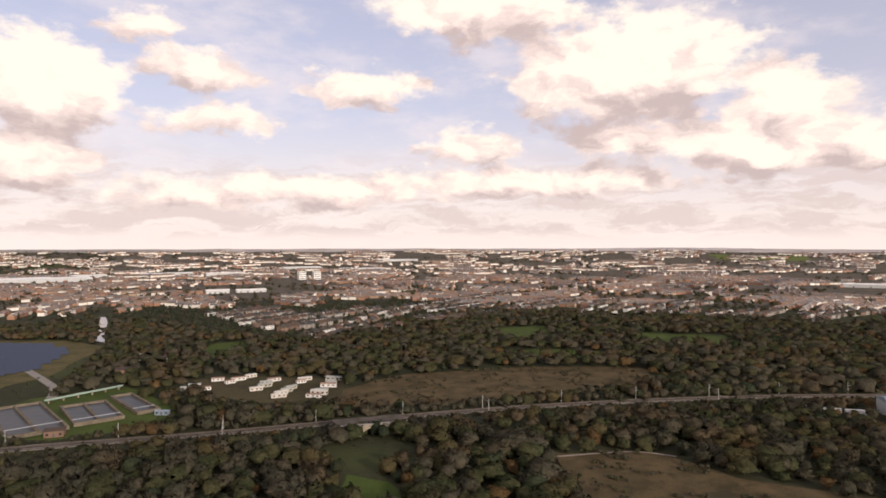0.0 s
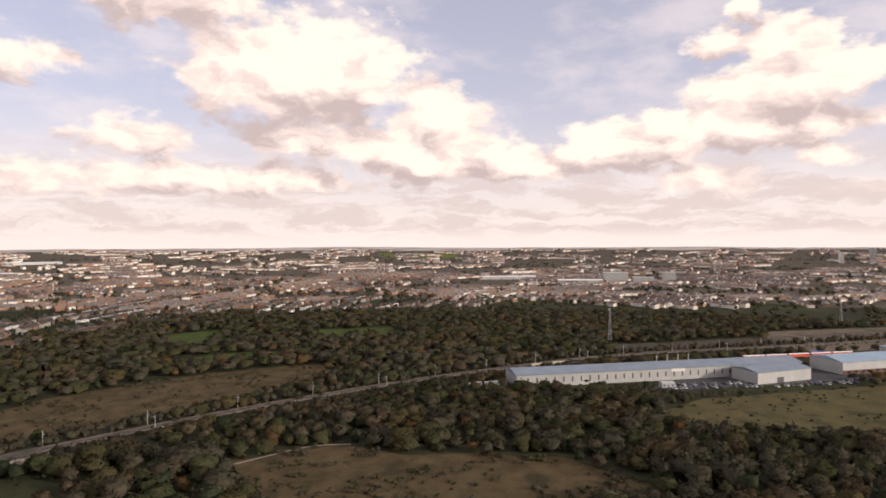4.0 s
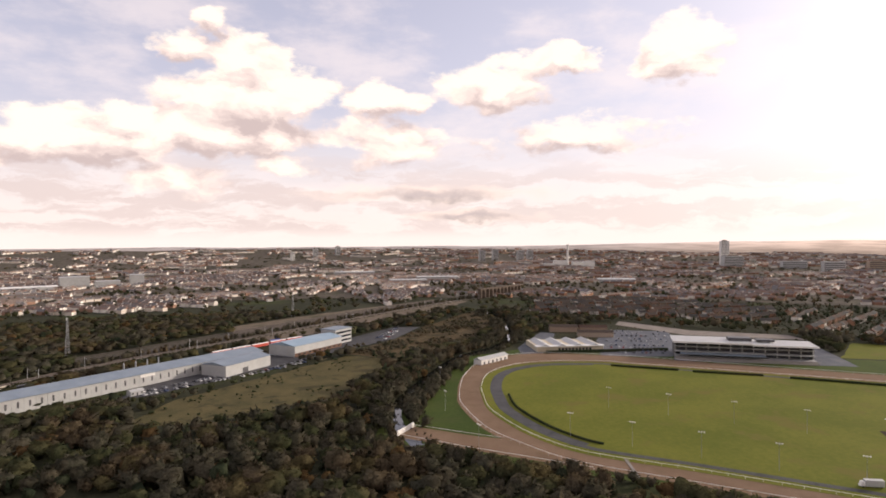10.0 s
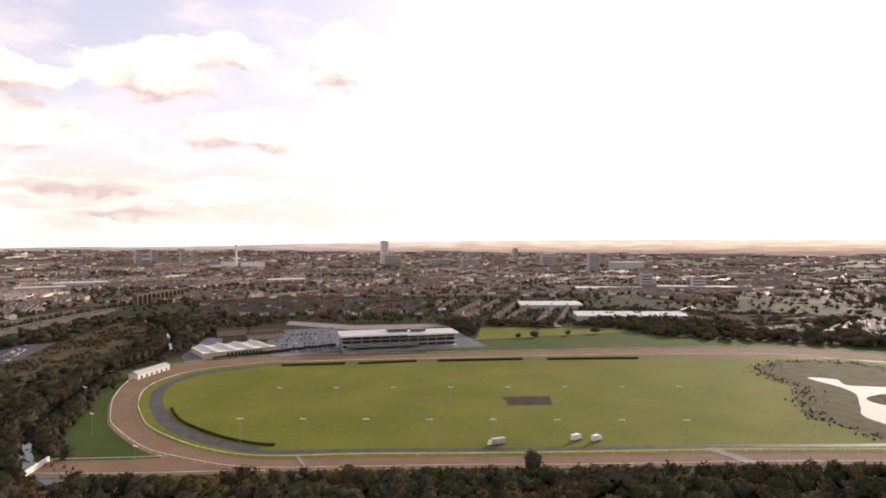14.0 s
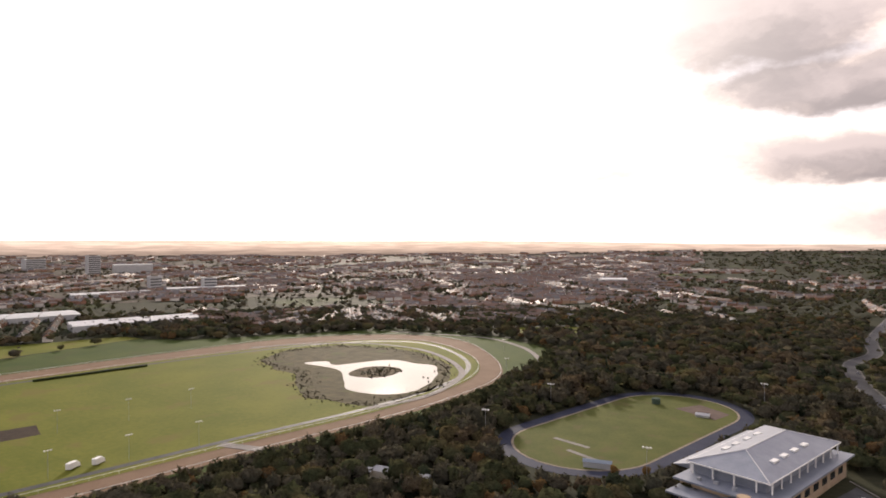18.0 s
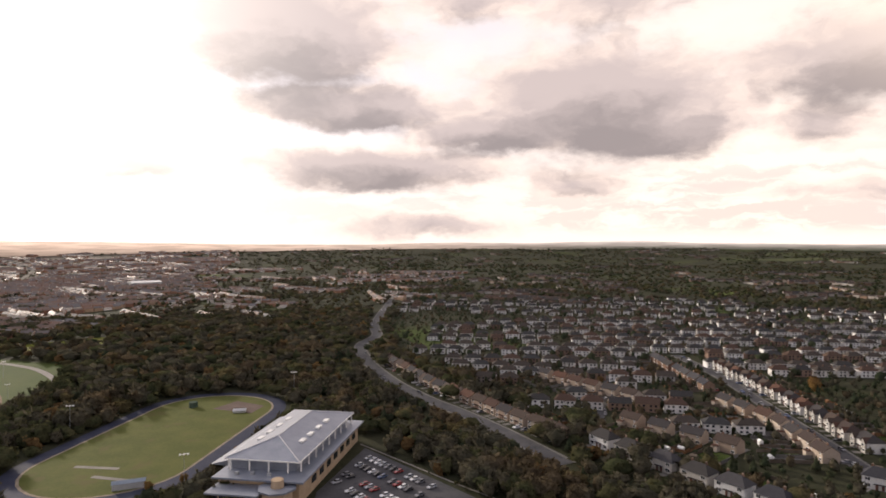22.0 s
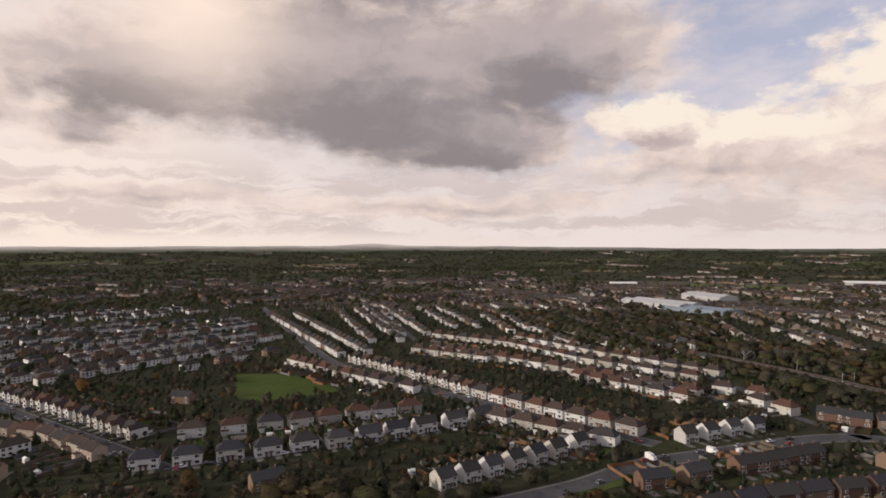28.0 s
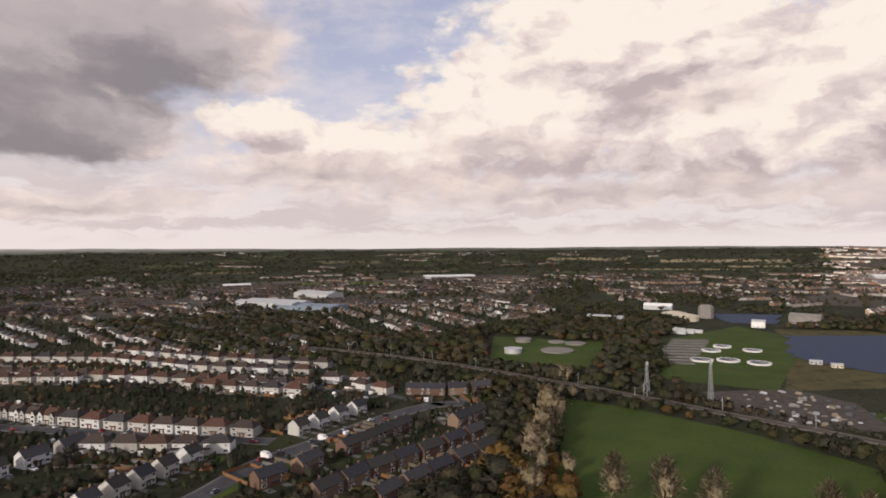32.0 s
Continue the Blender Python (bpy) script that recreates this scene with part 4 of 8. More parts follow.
for k in range(9):
    part("window", Shape().box(4 + 7 * k, 7 + 7 * k, -0.3, -0.12, 1.2, 2.6), M_GLASS, bay, "dark workshop window")
bay = thing("depot_block", pose(560, 250, 0, 0, 0, -14), "pale three-storey office block of the depot", "office")
part("wall", Shape().box(0, 26, 0, 18, 0, 14), M_CLADDING, bay)
part("roof", Shape().box(-0.5, 26.5, -0.5, 18.5, 14, 14.6), M_SHEDROOF, bay)
for k in range(3):
    part("window_band", Shape().box(1, 25, -0.15, 0.05, 2 + 4 * k, 4 + 4 * k), M_GLASS, bay, "long dark window band")
M_RED = material("red_paint", (0.42, 0.045, 0.025), (0.52, 0.07, 0.04), 3, rough=0.5)
for k in range(5):
    t = thing("train_carriage", pose(478 + 21 * k, 330 - 6.9 * k, 0, 0, 0, -18), "red and white train carriage beside the depot", "carriage", "train behind the depot")
    part("body", Shape().box(0, 20, 0, 2.9, 1.0, 3.6), M_RED, t)
    part("roof", Shape().gable(0, 20, 0, 2.9, 3.6, 4.2), M_WHITE, t)
    part("bogie", Shape().box(1.5, 5, 0.3, 2.6, 0.45, 1.0), M_DARKSTEEL, t)
    part("bogie", Shape().box(15, 18.5, 0.3, 2.6, 0.45, 1.0), M_DARKSTEEL, t)
M_BLUEP = material("blue_paint", (0.03, 0.06, 0.28), (0.05, 0.09, 0.36), 3, rough=0.5)
M_CREAM = material("cream_paint", (0.50, 0.44, 0.33), (0.60, 0.54, 0.42), 3)


def container(x, y, rz, mat, label, length=12.0, z=0.1):
    t = thing("container", pose(x, y, z, 0, 0, rz), label, "container", "containers by the railway")
    s = Shape().box(0, length, 0, 2.5, 0, 2.6)
    part("body", s, mat, t)
    for k in range(int(length / 1.5)):
        for y0 in (-0.05, 2.5):
            part("rib", Shape().box(0.4 + 1.5 * k, 0.9 + 1.5 * k, y0, y0 + 0.05, 0.15, 2.5), mat, t)
    part("door", Shape().box(-0.06, 0.0, 0.1, 2.4, 0.15, 2.45), M_STEEL, t)


for x, y, rz, mat, label in ((237, 362, -10, M_WHITE, "pale grey freight container by the railway"), (224, 366, -10, M_CLADDING, "grey freight container by the railway"), (209, 372, -10, M_STEEL, "steel grey freight container by the railway"),
                             (305, 397, -12, M_CREAM, "cream freight container by the railway"), (326, 396, -14, M_CREAM, "cream and brown freight container by the railway"), (337, 386, -14, M_DARKSTEEL, "dark freight container by the railway"),
                             (556, 318, -18, M_BLUEP, "bright blue freight container by the railway"), (332, 366, -14, M_RED, "red skip container by the railway"), (280, 380, -12, M_WHITE, "white site cabin by the railway")):
    container(x, y, rz, mat, label)

# race stand
stand = thing("race_stand", pose(560, -64, 0, 0, 0, -92), "long race stand with glass front and flat roof", "grandstand")
part("wall", Shape().box(0, 108, 10, 34, 0, 13), M_DARKSTEEL, stand, "dark grey clad wall")
part("roof", Shape().box(-2, 60, 1, 36, 13.4, 14.4).box(60.4, 110, 2, 34, 12.6, 13.5), M_CLADDING, stand, "long flat pale roof in two levels")
part("fascia", Shape().box(-2.1, 60.1, 0.7, 0.98, 13.1, 14.5).box(60.4, 110.1, 1.7, 1.98, 12.3, 13.6), M_WHITE, stand, "white roof edge")
part("roof_screen", Shape().box(44, 62, 14, 26, 14.4, 17).box(66, 80, 16, 24, 14.4, 16), M_DARKSTEEL, stand, "dark rooftop plant screen")
for k in range(3):
    part("balcony", Shape().box(0, 108, 2 + 2.6 * k, 10.5, 1.2 + 3.8 * k, 1.8 + 3.8 * k), M_CLADDING, stand)
    part("window_band", Shape().box(1, 107, 9.7, 9.95, 2.2 + 3.8 * k, 4.6 + 3.8 * k), M_GLASS, stand, "dark glass front")
for k in range(13):
    part("mullion", Shape().box(0.3 + 8.9 * k, 0.7 + 8.9 * k, 9.3, 9.7, 1.8, 13.4), M_WHITE, stand)
part("terrace", Shape().box(0, 108, -7, 2, 0, 0.6).box(0, 108, -4, 2, 0.6, 1.1).box(0, 108, -1, 2, 1.1, 1.6), M_PAVE, stand, "stepped viewing terrace")
part("lower_canopy", Shape().box(4, 70, -3, 6, 4.2, 4.6), M_SHEDROOF, stand, "lower glass canopy")
stables = thing("race_offices", pose(563, 54, 0, 0, 0, -70), "low cream building with a row of white gables", "building")
part("wall", Shape().box(0, 62, 0, 42, 0, 4.5), M_CREAM, stables)
for k in range(4):
    part("roof", Shape().gable(0, 42, 0, 11, 4.5, 6.6), M_CLADDING, stables, "white gabled roof").matrix_basis = pose(14 + 15.5 * k, 0.5, 0, 0, 0, 90)
part("front_roof", Shape().box(-1, 63, -1.5, 6, 4.5, 5.1), M_WHITE, stables)
for k in range(10):
    part("window", Shape().box(20 + 3.2 * k, 22 + 3.2 * k, -0.15, 0.05, 1.0, 3.2), M_GLASS, stables)
part("hedge_wall", Shape().box(6, 120, -9, -7.5, 0, 2.6), M_HEDGE, stables, "clipped dark hedge")
hut = thing("white_barn", pose(492, 92, 0, 0, 0, -28), "long white barn beside the race track", "barn")
part("wall", Shape().box(0, 36, 0, 8, 0, 4), M_WHITE, hut)
part("roof", Shape().gable(-0.5, 36.5, -0.5, 8.5, 4, 5.8), M_CLADDING, hut)
for k in range(6):
    part("door", Shape().box(3 + 5.6 * k, 5 + 5.6 * k, -0.12, 0.05, 0, 2.4), M_DARKSTEEL, hut)
for x, y, rz, w, d, h, label in ((690, 52, -80, 30, 14, 6, "brown brick stable block with tiled roof"), (660, 20, -80, 36, 12, 5, "low brown brick stable range"), (700, 20, -80, 30, 12, 5, "low brown brick stable range")):
    t = thing("stable_block", pose(x, y, 0, 0, 0, rz), label, "stable")
    part("wall", Shape().box(0, w, 0, d, 0, h), M_BUFF, t)
    part("roof", Shape().gable(-0.5, w + 0.5, -0.5, d + 0.5, h, h + 2), M_TILE, t)


def shed(name, x, y, rz, w, d, h, rise, wall, roof, label, category, bays=1):
    """A big plain building with one or more low gables."""
    z = float(land(x, y))
    t = thing(name, pose(x, y, z, 0, 0, rz), label, category)
    part("wall", Shape().box(0, w, 0, d, -1, h), wall, t)
    for k in range(bays):
        part("roof", Shape().gable(-0.5, w + 0.5, d * k / bays - 0.4, d * (k + 1) / bays + 0.4, h + 0.02, h + rise), roof, t)
    for k in range(4):
        part("door", Shape().box(w * (0.12 + 0.22 * k), w * (0.12 + 0.22 * k) + 3.5, -0.15, 0.05, 0, 3.5), M_DARKSTEEL, t)
    return t


shed("warehouse", 690, -368, -110, 134, 40, 7, 2.5, M_CLADDING, M_WHITE, "long low warehouse with a white ribbed roof", "warehouse", 2)
shed("factory", -1060, -40, 46, 120, 50, 9, 3, M_CLADDING, M_CLADDING, "pale-roofed factory among houses", "factory", 2)
shed("factory", -1000, 20, 46, 110, 45, 7, 2, M_SHEDROOF, M_SHEDROOF, "blue-grey clad factory with grey roof", "factory", 1)
shed("factory", -1200, 60, 40, 90, 40, 10, 4, M_CLADDING, M_CLADDING, "pale-roofed tall factory among houses", "factory", 1)
for az, d, w, dep, h, label in ((-36.5, 1850, 230, 90, 12, "huge white-roofed distribution warehouse"), (-31, 2060, 90, 60, 10, "white distribution warehouse in the town"), (-26, 2120, 150, 50, 9, "long white warehouse roof"),
                                (-21, 2060, 120, 50, 9, "white warehouse in the town"), (-14.5, 2500, 150, 60, 9, "white factory roof in the town"), (-9.5, 2350, 170, 60, 9, "long factory with a white roof"),
                                (-6, 2900, 190, 60, 10, "pale warehouse near the hills"), (-21.0, 1330, 45, 18, 7, "white school building by a green field"), (-18.5, 1340, 60, 18, 6, "low school building with blue-grey roof"),
                                (33, 1700, 150, 40, 8, "long pale warehouse in the town"), (40, 1560, 110, 40, 8, "pale flat-roofed works building in the town")):
    v = heading(az) * d
    shed("warehouse", v.x, v.y, -az + 8, w, dep, h, 2, M_CLADDING, M_WHITE, label, "warehouse")
for az, d, w, dep, h, label in ((44, 1640, 60, 30, 24, "tall grey works block in the town"), (46.5, 1610, 50, 30, 14, "white works building in the town"), (49, 1640, 30, 25, 26, "tall white factory tower in the town"), (66, 1900, 120, 50, 10, "pale flat-roofed warehouse in the city"),
                                (71, 1500, 90, 40, 9, "long pale mill building in the town"), (73.5, 1620, 110, 50, 9, "pale warehouse with a broad front"), (90, 1550, 90, 60, 8, "grey factory among brick terraces"), (121, 2150, 110, 50, 26, "white stadium stand roof"),
                                (118, 1250, 130, 50, 6, "dark flat factory roof"), (125, 1320, 150, 30, 7, "long white roof in the town"), (113, 900, 90, 60, 7, "grey sawtooth factory roofs")):
    v = heading(az) * d
    shed("works", v.x, v.y, -az + 6, w, dep, h, 1.5, M_CLADDING, M_CLADDING, label, "factory")
for az, d, w, dep, h, label in ((285, 1720, 140, 60, 9, "pale warehouse beyond the estate"), (321.5, 1850, 210, 80, 12, "huge white-roofed distribution warehouse"), (163.5, 1500, 60, 40, 10, "white domed sports hall in trees"), (267, 1500, 60, 30, 8, "pale factory roof among houses")):
    v = heading(az) * d
    shed("warehouse", v.x, v.y, -az + 10, w, dep, h, 3, M_CLADDING, M_WHITE, label, "warehouse")


def tower(az, d, w, dep, h, wall, label):
    v = heading(az) * d
    z = float(land(v.x, v.y))
    t = thing("tower_block", pose(v.x, v.y, z, 0, 0, -az + 20), label, "tower block")
    part("wall", Shape().box(-w / 2, w / 2, -dep / 2, dep / 2, -1, h), wall, t)
    part("roof", Shape().box(-w / 4, w / 4, -dep / 4, dep / 4, h, h + 3), M_CONCRETE, t)
    for k in range(int(h / 6)):
        part("window_band", Shape().box(-w / 2 + 1, w / 2 - 1, -dep / 2 - 0.15, -dep / 2 + 0.1, 2.5 + 6 * k, 4.5 + 6 * k), M_GLASS, t)


for az, d, w, dep, h, wall, label in ((-12.9, 1790, 20, 16, 24, M_WHITE, "white block of flats in the town"), (-11.6, 1790, 20, 16, 24, M_WHITE, "white block of flats in the town"), (62.2, 2900, 16, 14, 42, M_WHITE, "slim pale tower block far off"),
                                      (64.2, 3100, 22, 16, 44, M_CLADDING, "grey tower block far off in haze"), (66.2, 3200, 22, 16, 46, M_CLADDING, "grey tower block far off in haze"), (79.5, 2800, 26, 20, 50, M_CLADDING, "pair of concrete tower blocks"),
                                      (80.7, 2850, 26, 20, 50, M_CLADDING, "pair of concrete tower blocks"), (83.0, 2780, 26, 20, 52, M_CLADDING, "concrete tower block far off"), (83.9, 2800, 26, 20, 52, M_CLADDING, "concrete tower block far off"),
                                      (100.4, 2650, 30, 22, 96, M_WHITE, "tall white and grey tower"), (101.0, 2600, 70, 40, 40, M_CLADDING, "grey concrete block below the tower"), (108.2, 2300, 60, 30, 34, M_CLADDING, "pale office slab in the city"),
                                      (112.5, 2700, 20, 20, 62, M_CLADDING, "grey church tower in the town"), (115.5, 2500, 60, 40, 38, M_CLADDING, "pale office block in the city"), (119.5, 2120, 34, 24, 56, M_CLADDING, "grey concrete tower block in the city"),
                                      (124.0, 1420, 24, 18, 28, M_CLADDING, "grey residential tower in the city"), (128.3, 1360, 26, 18, 26, M_CLADDING, "grey residential tower in the city"), (105.5, 2500, 80, 30, 28, M_CLADDING, "long concrete office block in the city"), (111, 2450, 50, 30, 30, M_BUFF, "pale office block in the city")):
    tower(az, d, w, dep, h, wall, label)
v = heading(87.3) * 2425
stack = thing("chimney_stack", pose(v.x, v.y, 0), "tall slim concrete chimney stack of a plant", "chimney")
part("shaft", Shape().tube((0, 0, 0), (0, 0, 88), 4.6, 3.6, 12), M_WHITE, stack)
part("rim", Shape().tube((0, 0, 86), (0, 0, 89), 4.4, 4.4, 12), M_DARKSTEEL, stack)
for dx, dy, w, h in ((20, 30, 50, 26), (60, -50, 70, 20), (10, -80, 40, 24), (-20, 70, 40, 16)):
    t = thing("plant_building", pose(v.x + dx, v.y + dy, 0, 0, 0, 10), "white plant building below the stack", "plant")
    part("wall", Shape().box(-w / 3, w / 3, -w / 2, w / 2, 0, h), M_WHITE, t)
    part("roof", Shape().box(-w / 3 - 0.5, w / 3 + 0.5, -w / 2 - 0.5, w / 2 + 0.5, h, h + 1), M_CLADDING, t)
# viaduct
via = thing("viaduct", pose(1074, 203, 0, 0, 0, -21.5), "brown brick railway viaduct with tall round arches", "viaduct")
M_VIADUCT = material("sooty_brick", (0.10, 0.078, 0.062), (0.15, 0.118, 0.095), 5, fine=0.6)
part("deck", Shape().box(-4, 160, -4, 4, 15.5, 17.5), M_VIADUCT, via)
for k in range(12):
    part("pier", Shape().box(13 * k - 1.4, 13 * k + 1.4, -3.8, 3.8, 0, 15.5), M_VIADUCT, via)
    if k < 11:
        s = Shape()
        for side in (-3.8, 3.8):
            top, arc = [], []
            for j in range(9):
                a = math.pi * j / 8
                arc.append((13 * k + 6.5 - 5.1 * math.cos(a), side, 10.4 + 5.0 * math.sin(a)))
                top.append((13 * k + 1.4 + 10.2 * j / 8, side, 15.6))
            s.add(arc + top, [(j, j + 1, 10 + j, 9 + j) for j in range(8)])
        part("arch", s, M_VIADUCT, via)
# stone railway bridge over the lower line
bridge = thing("stone_bridge", pose(-36, 322, 0, 0, 0, 17) @ Matrix.Diagonal((1, 1, 0.7, 1)), "old stone arch bridge that carries the railway", "bridge")
s = Shape()
arc = [(-6.5 * math.cos(math.pi * j / 12), 0, 0.2 + 6.0 * math.sin(math.pi * j / 12)) for j in range(13)]
top = [(-6.5 + 13 * j / 12, 0, 8.4) for j in range(13)]
s.add(arc + top, [(j, j + 1, 14 + j, 13 + j) for j in range(12)])
s.add([(x, 14, z) for x, _, z in arc] + arc, [(j, j + 1, 14 + j, 13 + j) for j in range(12)])
s.box(-20, -6.5, 0, 3, 0, 8.4).box(6.5, 17, 0, 3, 0, 8.4)
part("arch_wall", s, M_CONCRETE, bridge)
part("parapet", Shape().box(-21, 18, -0.3, 1.0, 8.4, 9.3), M_PAVE, bridge)
part("deck", Shape().box(-20, 17, 1.0, 16, 7.6, 8.3), M_BALLAST, bridge)
mark([(-62, 300), (-10, 312), (-16, 280), (-40, 268)], 1)

# ---- houses ----
def pane_mesh(w, h):
    """A framed window of two lights as one connected slab: white bars, dark panes set back."""
    xs = (-w / 2 - 0.09, -w / 2 + 0.07, -0.05, 0.05, w / 2 - 0.07, w / 2 + 0.09)
    zs = (-0.07, 0.08, h - 0.08, h + 0.07)
    s = Shape()
    s.v = [(x, 0.09, z) for z in zs for x in xs] + [(x, -0.06, z) for z in (zs[0], zs[3]) for x in (xs[0], xs[5])]
    for j in range(3):
        for i in range(5):
            k = j * 6 + i
            s.f.append((k + 1, k, k + 6, k + 7))
            s.m.append(1 if j == 1 and i in (1, 3) else 0)
    s.f += [(0, 5, 25, 24), (23, 18, 26, 27), (5, 23, 27, 25), (18, 0, 24, 26)]
    s.m += [0] * 4
    return s.mesh("window", M_WHITE, M_GLASS)


WIN_WIDE, WIN = pane_mesh(2.0, 1.3), pane_mesh(1.2, 1.1)
WIN_LOW = pane_mesh(2.2, 1.5)
DOOR = Shape().box(-0.5, 0.5, -0.04, 0.08, 0, 2.05).mesh("door", material("door_paint", (0.05, 0.03, 0.025), (0.16, 0.05, 0.03), 7, rough=0.5))
CHIMNEY = Shape().box(-0.42, 0.42, -0.36, 0.36, -1.2, 0.85).box(-0.5, 0.5, -0.44, 0.44, 0.6, 0.74).tube((-0.2, 0, 0.85), (-0.2, 0, 1.2), 0.12, 0.10, 6, 1).tube((0.2, 0, 0.85), (0.2, 0, 1.2), 0.12, 0.10, 6, 1).mesh(
    "chimney", M_BRICK, M_BUFF)
made = {}
FAR = {}


def plain_house(kind, m):
    """Walls, roof, chimney and dark window bands of a house, added to the far estate of that kind."""
    s = FAR.setdefault(kind, Shape())
    w, d, e, r = 6.6, 4.1, 5.1, 8.3
    one = Shape().box(-w, w, -d, d, -0.2, e, 0)
    if kind in ("brick", "white", "terrace"):
        one.add([(-w, -d, e), (-w, d, e), (-w, 0, r - 0.1)], [(0, 2, 1)], 0).add([(w, -d, e), (w, d, e), (w, 0, r - 0.1)], [(0, 1, 2)], 0)
        one.add([(-w - 0.3, -d - 0.4, e - 0.1), (w + 0.3, -d - 0.4, e - 0.1), (w + 0.3, 0, r), (-w - 0.3, 0, r), (-w - 0.3, d + 0.4, e - 0.1), (w + 0.3, d + 0.4, e - 0.1)], [(0, 1, 2, 3), (3, 2, 5, 4)], 1)
    else:
        one.hip(-w - 0.4, w + 0.4, -d - 0.4, d + 0.4, e, r, 3.8, 1)
    one.box(-0.4, 0.4, -0.35, 0.35, r - 1, r + 0.7, 2)
    for y in (-d - 0.04, d + 0.04):
        for x in (-4.6, -1.9, 1.9, 4.6):
            for z in (0.9, 3.3):
                one.add([(x - 0.7, y, z), (x + 0.7, y, z), (x + 0.7, y, z + 1.2), (x - 0.7, y, z + 1.2)], [(0, 1, 2, 3)], 3)
    k = len(s.v)
    s.v += [tuple(m @ Vector(p)) for p in one.v]
    s.f += [tuple(i + k for i in q) for q in one.f]
    s.m += one.m


LABELS = {
    "hip": "semi-detached house, pale render, brown tiled hipped roof",
    "white": "white rendered semi-detached house with dark gabled roof",
    "grey": "pebble-dashed semi-detached house with grey hipped roof",
    "brick": "brown brick terraced house with dark slate roof",
    "buff": "buff brick house with brown tiled gable roof",
    "front": "white semi-detached house with twin front gables",
}


def house(kind, m, detail=True):
    """A pair of two-storey houses about 14 m wide, fronts towards +y; without detail it joins the far estates' mesh."""
    if not detail:
        return plain_house(kind, m)
    key = kind
    if key in made:
        return copy_thing(made[key], m)
    w, d, e, r = {"hip": (13.5, 8.4, 5.1, 8.3), "white": (12.5, 8.0, 5.2, 8.4), "grey": (13.0, 8.4, 5.1, 8.4), "brick": (14.0, 7.6, 5.0, 7.9), "buff": (13.5, 7.8, 5.0, 7.8), "front": (13.5, 8.6, 5.2, 8.6)}[kind]
    wall = {"hip": M_RENDER, "white": M_RENDER, "grey": M_RENDER, "brick": M_BRICK, "buff": M_BUFF, "front": M_RENDER}[kind]
    roof = {"hip": M_TILE, "white": M_SLATE, "grey": M_SLATE, "brick": M_SLATE, "buff": M_TILE, "front": M_TILE}[kind]
    t = thing("house", m, LABELS[kind], "house", "houses of the estate")
    s = Shape().box(-w / 2, w / 2, -d / 2, d / 2, 0, e)
    if kind in ("white", "brick", "buff"):
        s.add([(-w / 2, -d / 2, e), (-w / 2, d / 2, e), (-w / 2, 0, r - 0.15)], [(0, 2, 1)]).add([(w / 2, -d / 2, e), (w / 2, d / 2, e), (w / 2, 0, r - 0.15)], [(0, 1, 2)])
        rf = Shape().add([(-w / 2 - 0.3, -d / 2 - 0.4, e - 0.1), (w / 2 + 0.3, -d / 2 - 0.4, e - 0.1), (w / 2 + 0.3, 0, r), (-w / 2 - 0.3, 0, r), (-w / 2 - 0.3, d / 2 + 0.4, e - 0.1), (w / 2 + 0.3, d / 2 + 0.4, e - 0.1),
                          (-w / 2 - 0.3, -d / 2 - 0.4, e - 0.28), (w / 2 + 0.3, -d / 2 - 0.4, e - 0.28), (w / 2 + 0.3, 0, r - 0.18), (-w / 2 - 0.3, 0, r - 0.18), (-w / 2 - 0.3, d / 2 + 0.4, e - 0.28), (w / 2 + 0.3, d / 2 + 0.4, e - 0.28)],
                         [(0, 1, 2, 3), (3, 2, 5, 4), (6, 9, 8, 7), (9, 10, 11, 8), (0, 6, 7, 1), (4, 5, 11, 10), (0, 3, 9, 6), (3, 4, 10, 9), (1, 7, 8, 2), (2, 8, 11, 5)])
    else:
        rf = Shape().hip(-w / 2 - 0.45, w / 2 + 0.45, -d / 2 - 0.45, d / 2 + 0.45, e - 0.05, r, 3.9)
    part("wall", s, wall, t)
    part("roof", rf, roof, t)
    for x in (-w / 4, w / 4):
        c = part("chimney", CHIMNEY, M_BRICK, t)
        c.location = (x, 0 if kind in ("white", "brick", "buff") else -0.4, r - 0.2)
    if kind == "front":
        for x in (-w / 4 - 1.2, w / 4 + 1.2):
            g = Shape().add([(x - 1.9, d / 2, 0), (x + 1.9, d / 2, 0), (x + 1.9, d / 2 + 0.9, 0), (x - 1.9, d / 2 + 0.9, 0), (x - 1.9, d / 2, e), (x + 1.9, d / 2, e), (x + 1.9, d / 2 + 0.9, e), (x - 1.9, d / 2 + 0.9, e), (x, d / 2 + 0.9, e + 2.1), (x, d / 2 - 2, e + 2.1)],
                            [(1, 2, 6, 5), (2, 3, 7, 6), (3, 0, 4, 7), (7, 8, 6)])
            front_bay = part("bay", g, wall, t, "white gabled front bay")
            part("bay_roof", Shape().add([(x - 2.2, d / 2 + 1.2, e - 0.3), (x, d / 2 + 1.2, e + 2.2), (x, 0, e + 2.2), (x - 2.2, 0, e - 0.3), (x + 2.2, d / 2 + 1.2, e - 0.3), (x + 2.2, 0, e - 0.3)], [(0, 1, 2, 3), (1, 4, 5, 2)]), roof, front_bay)
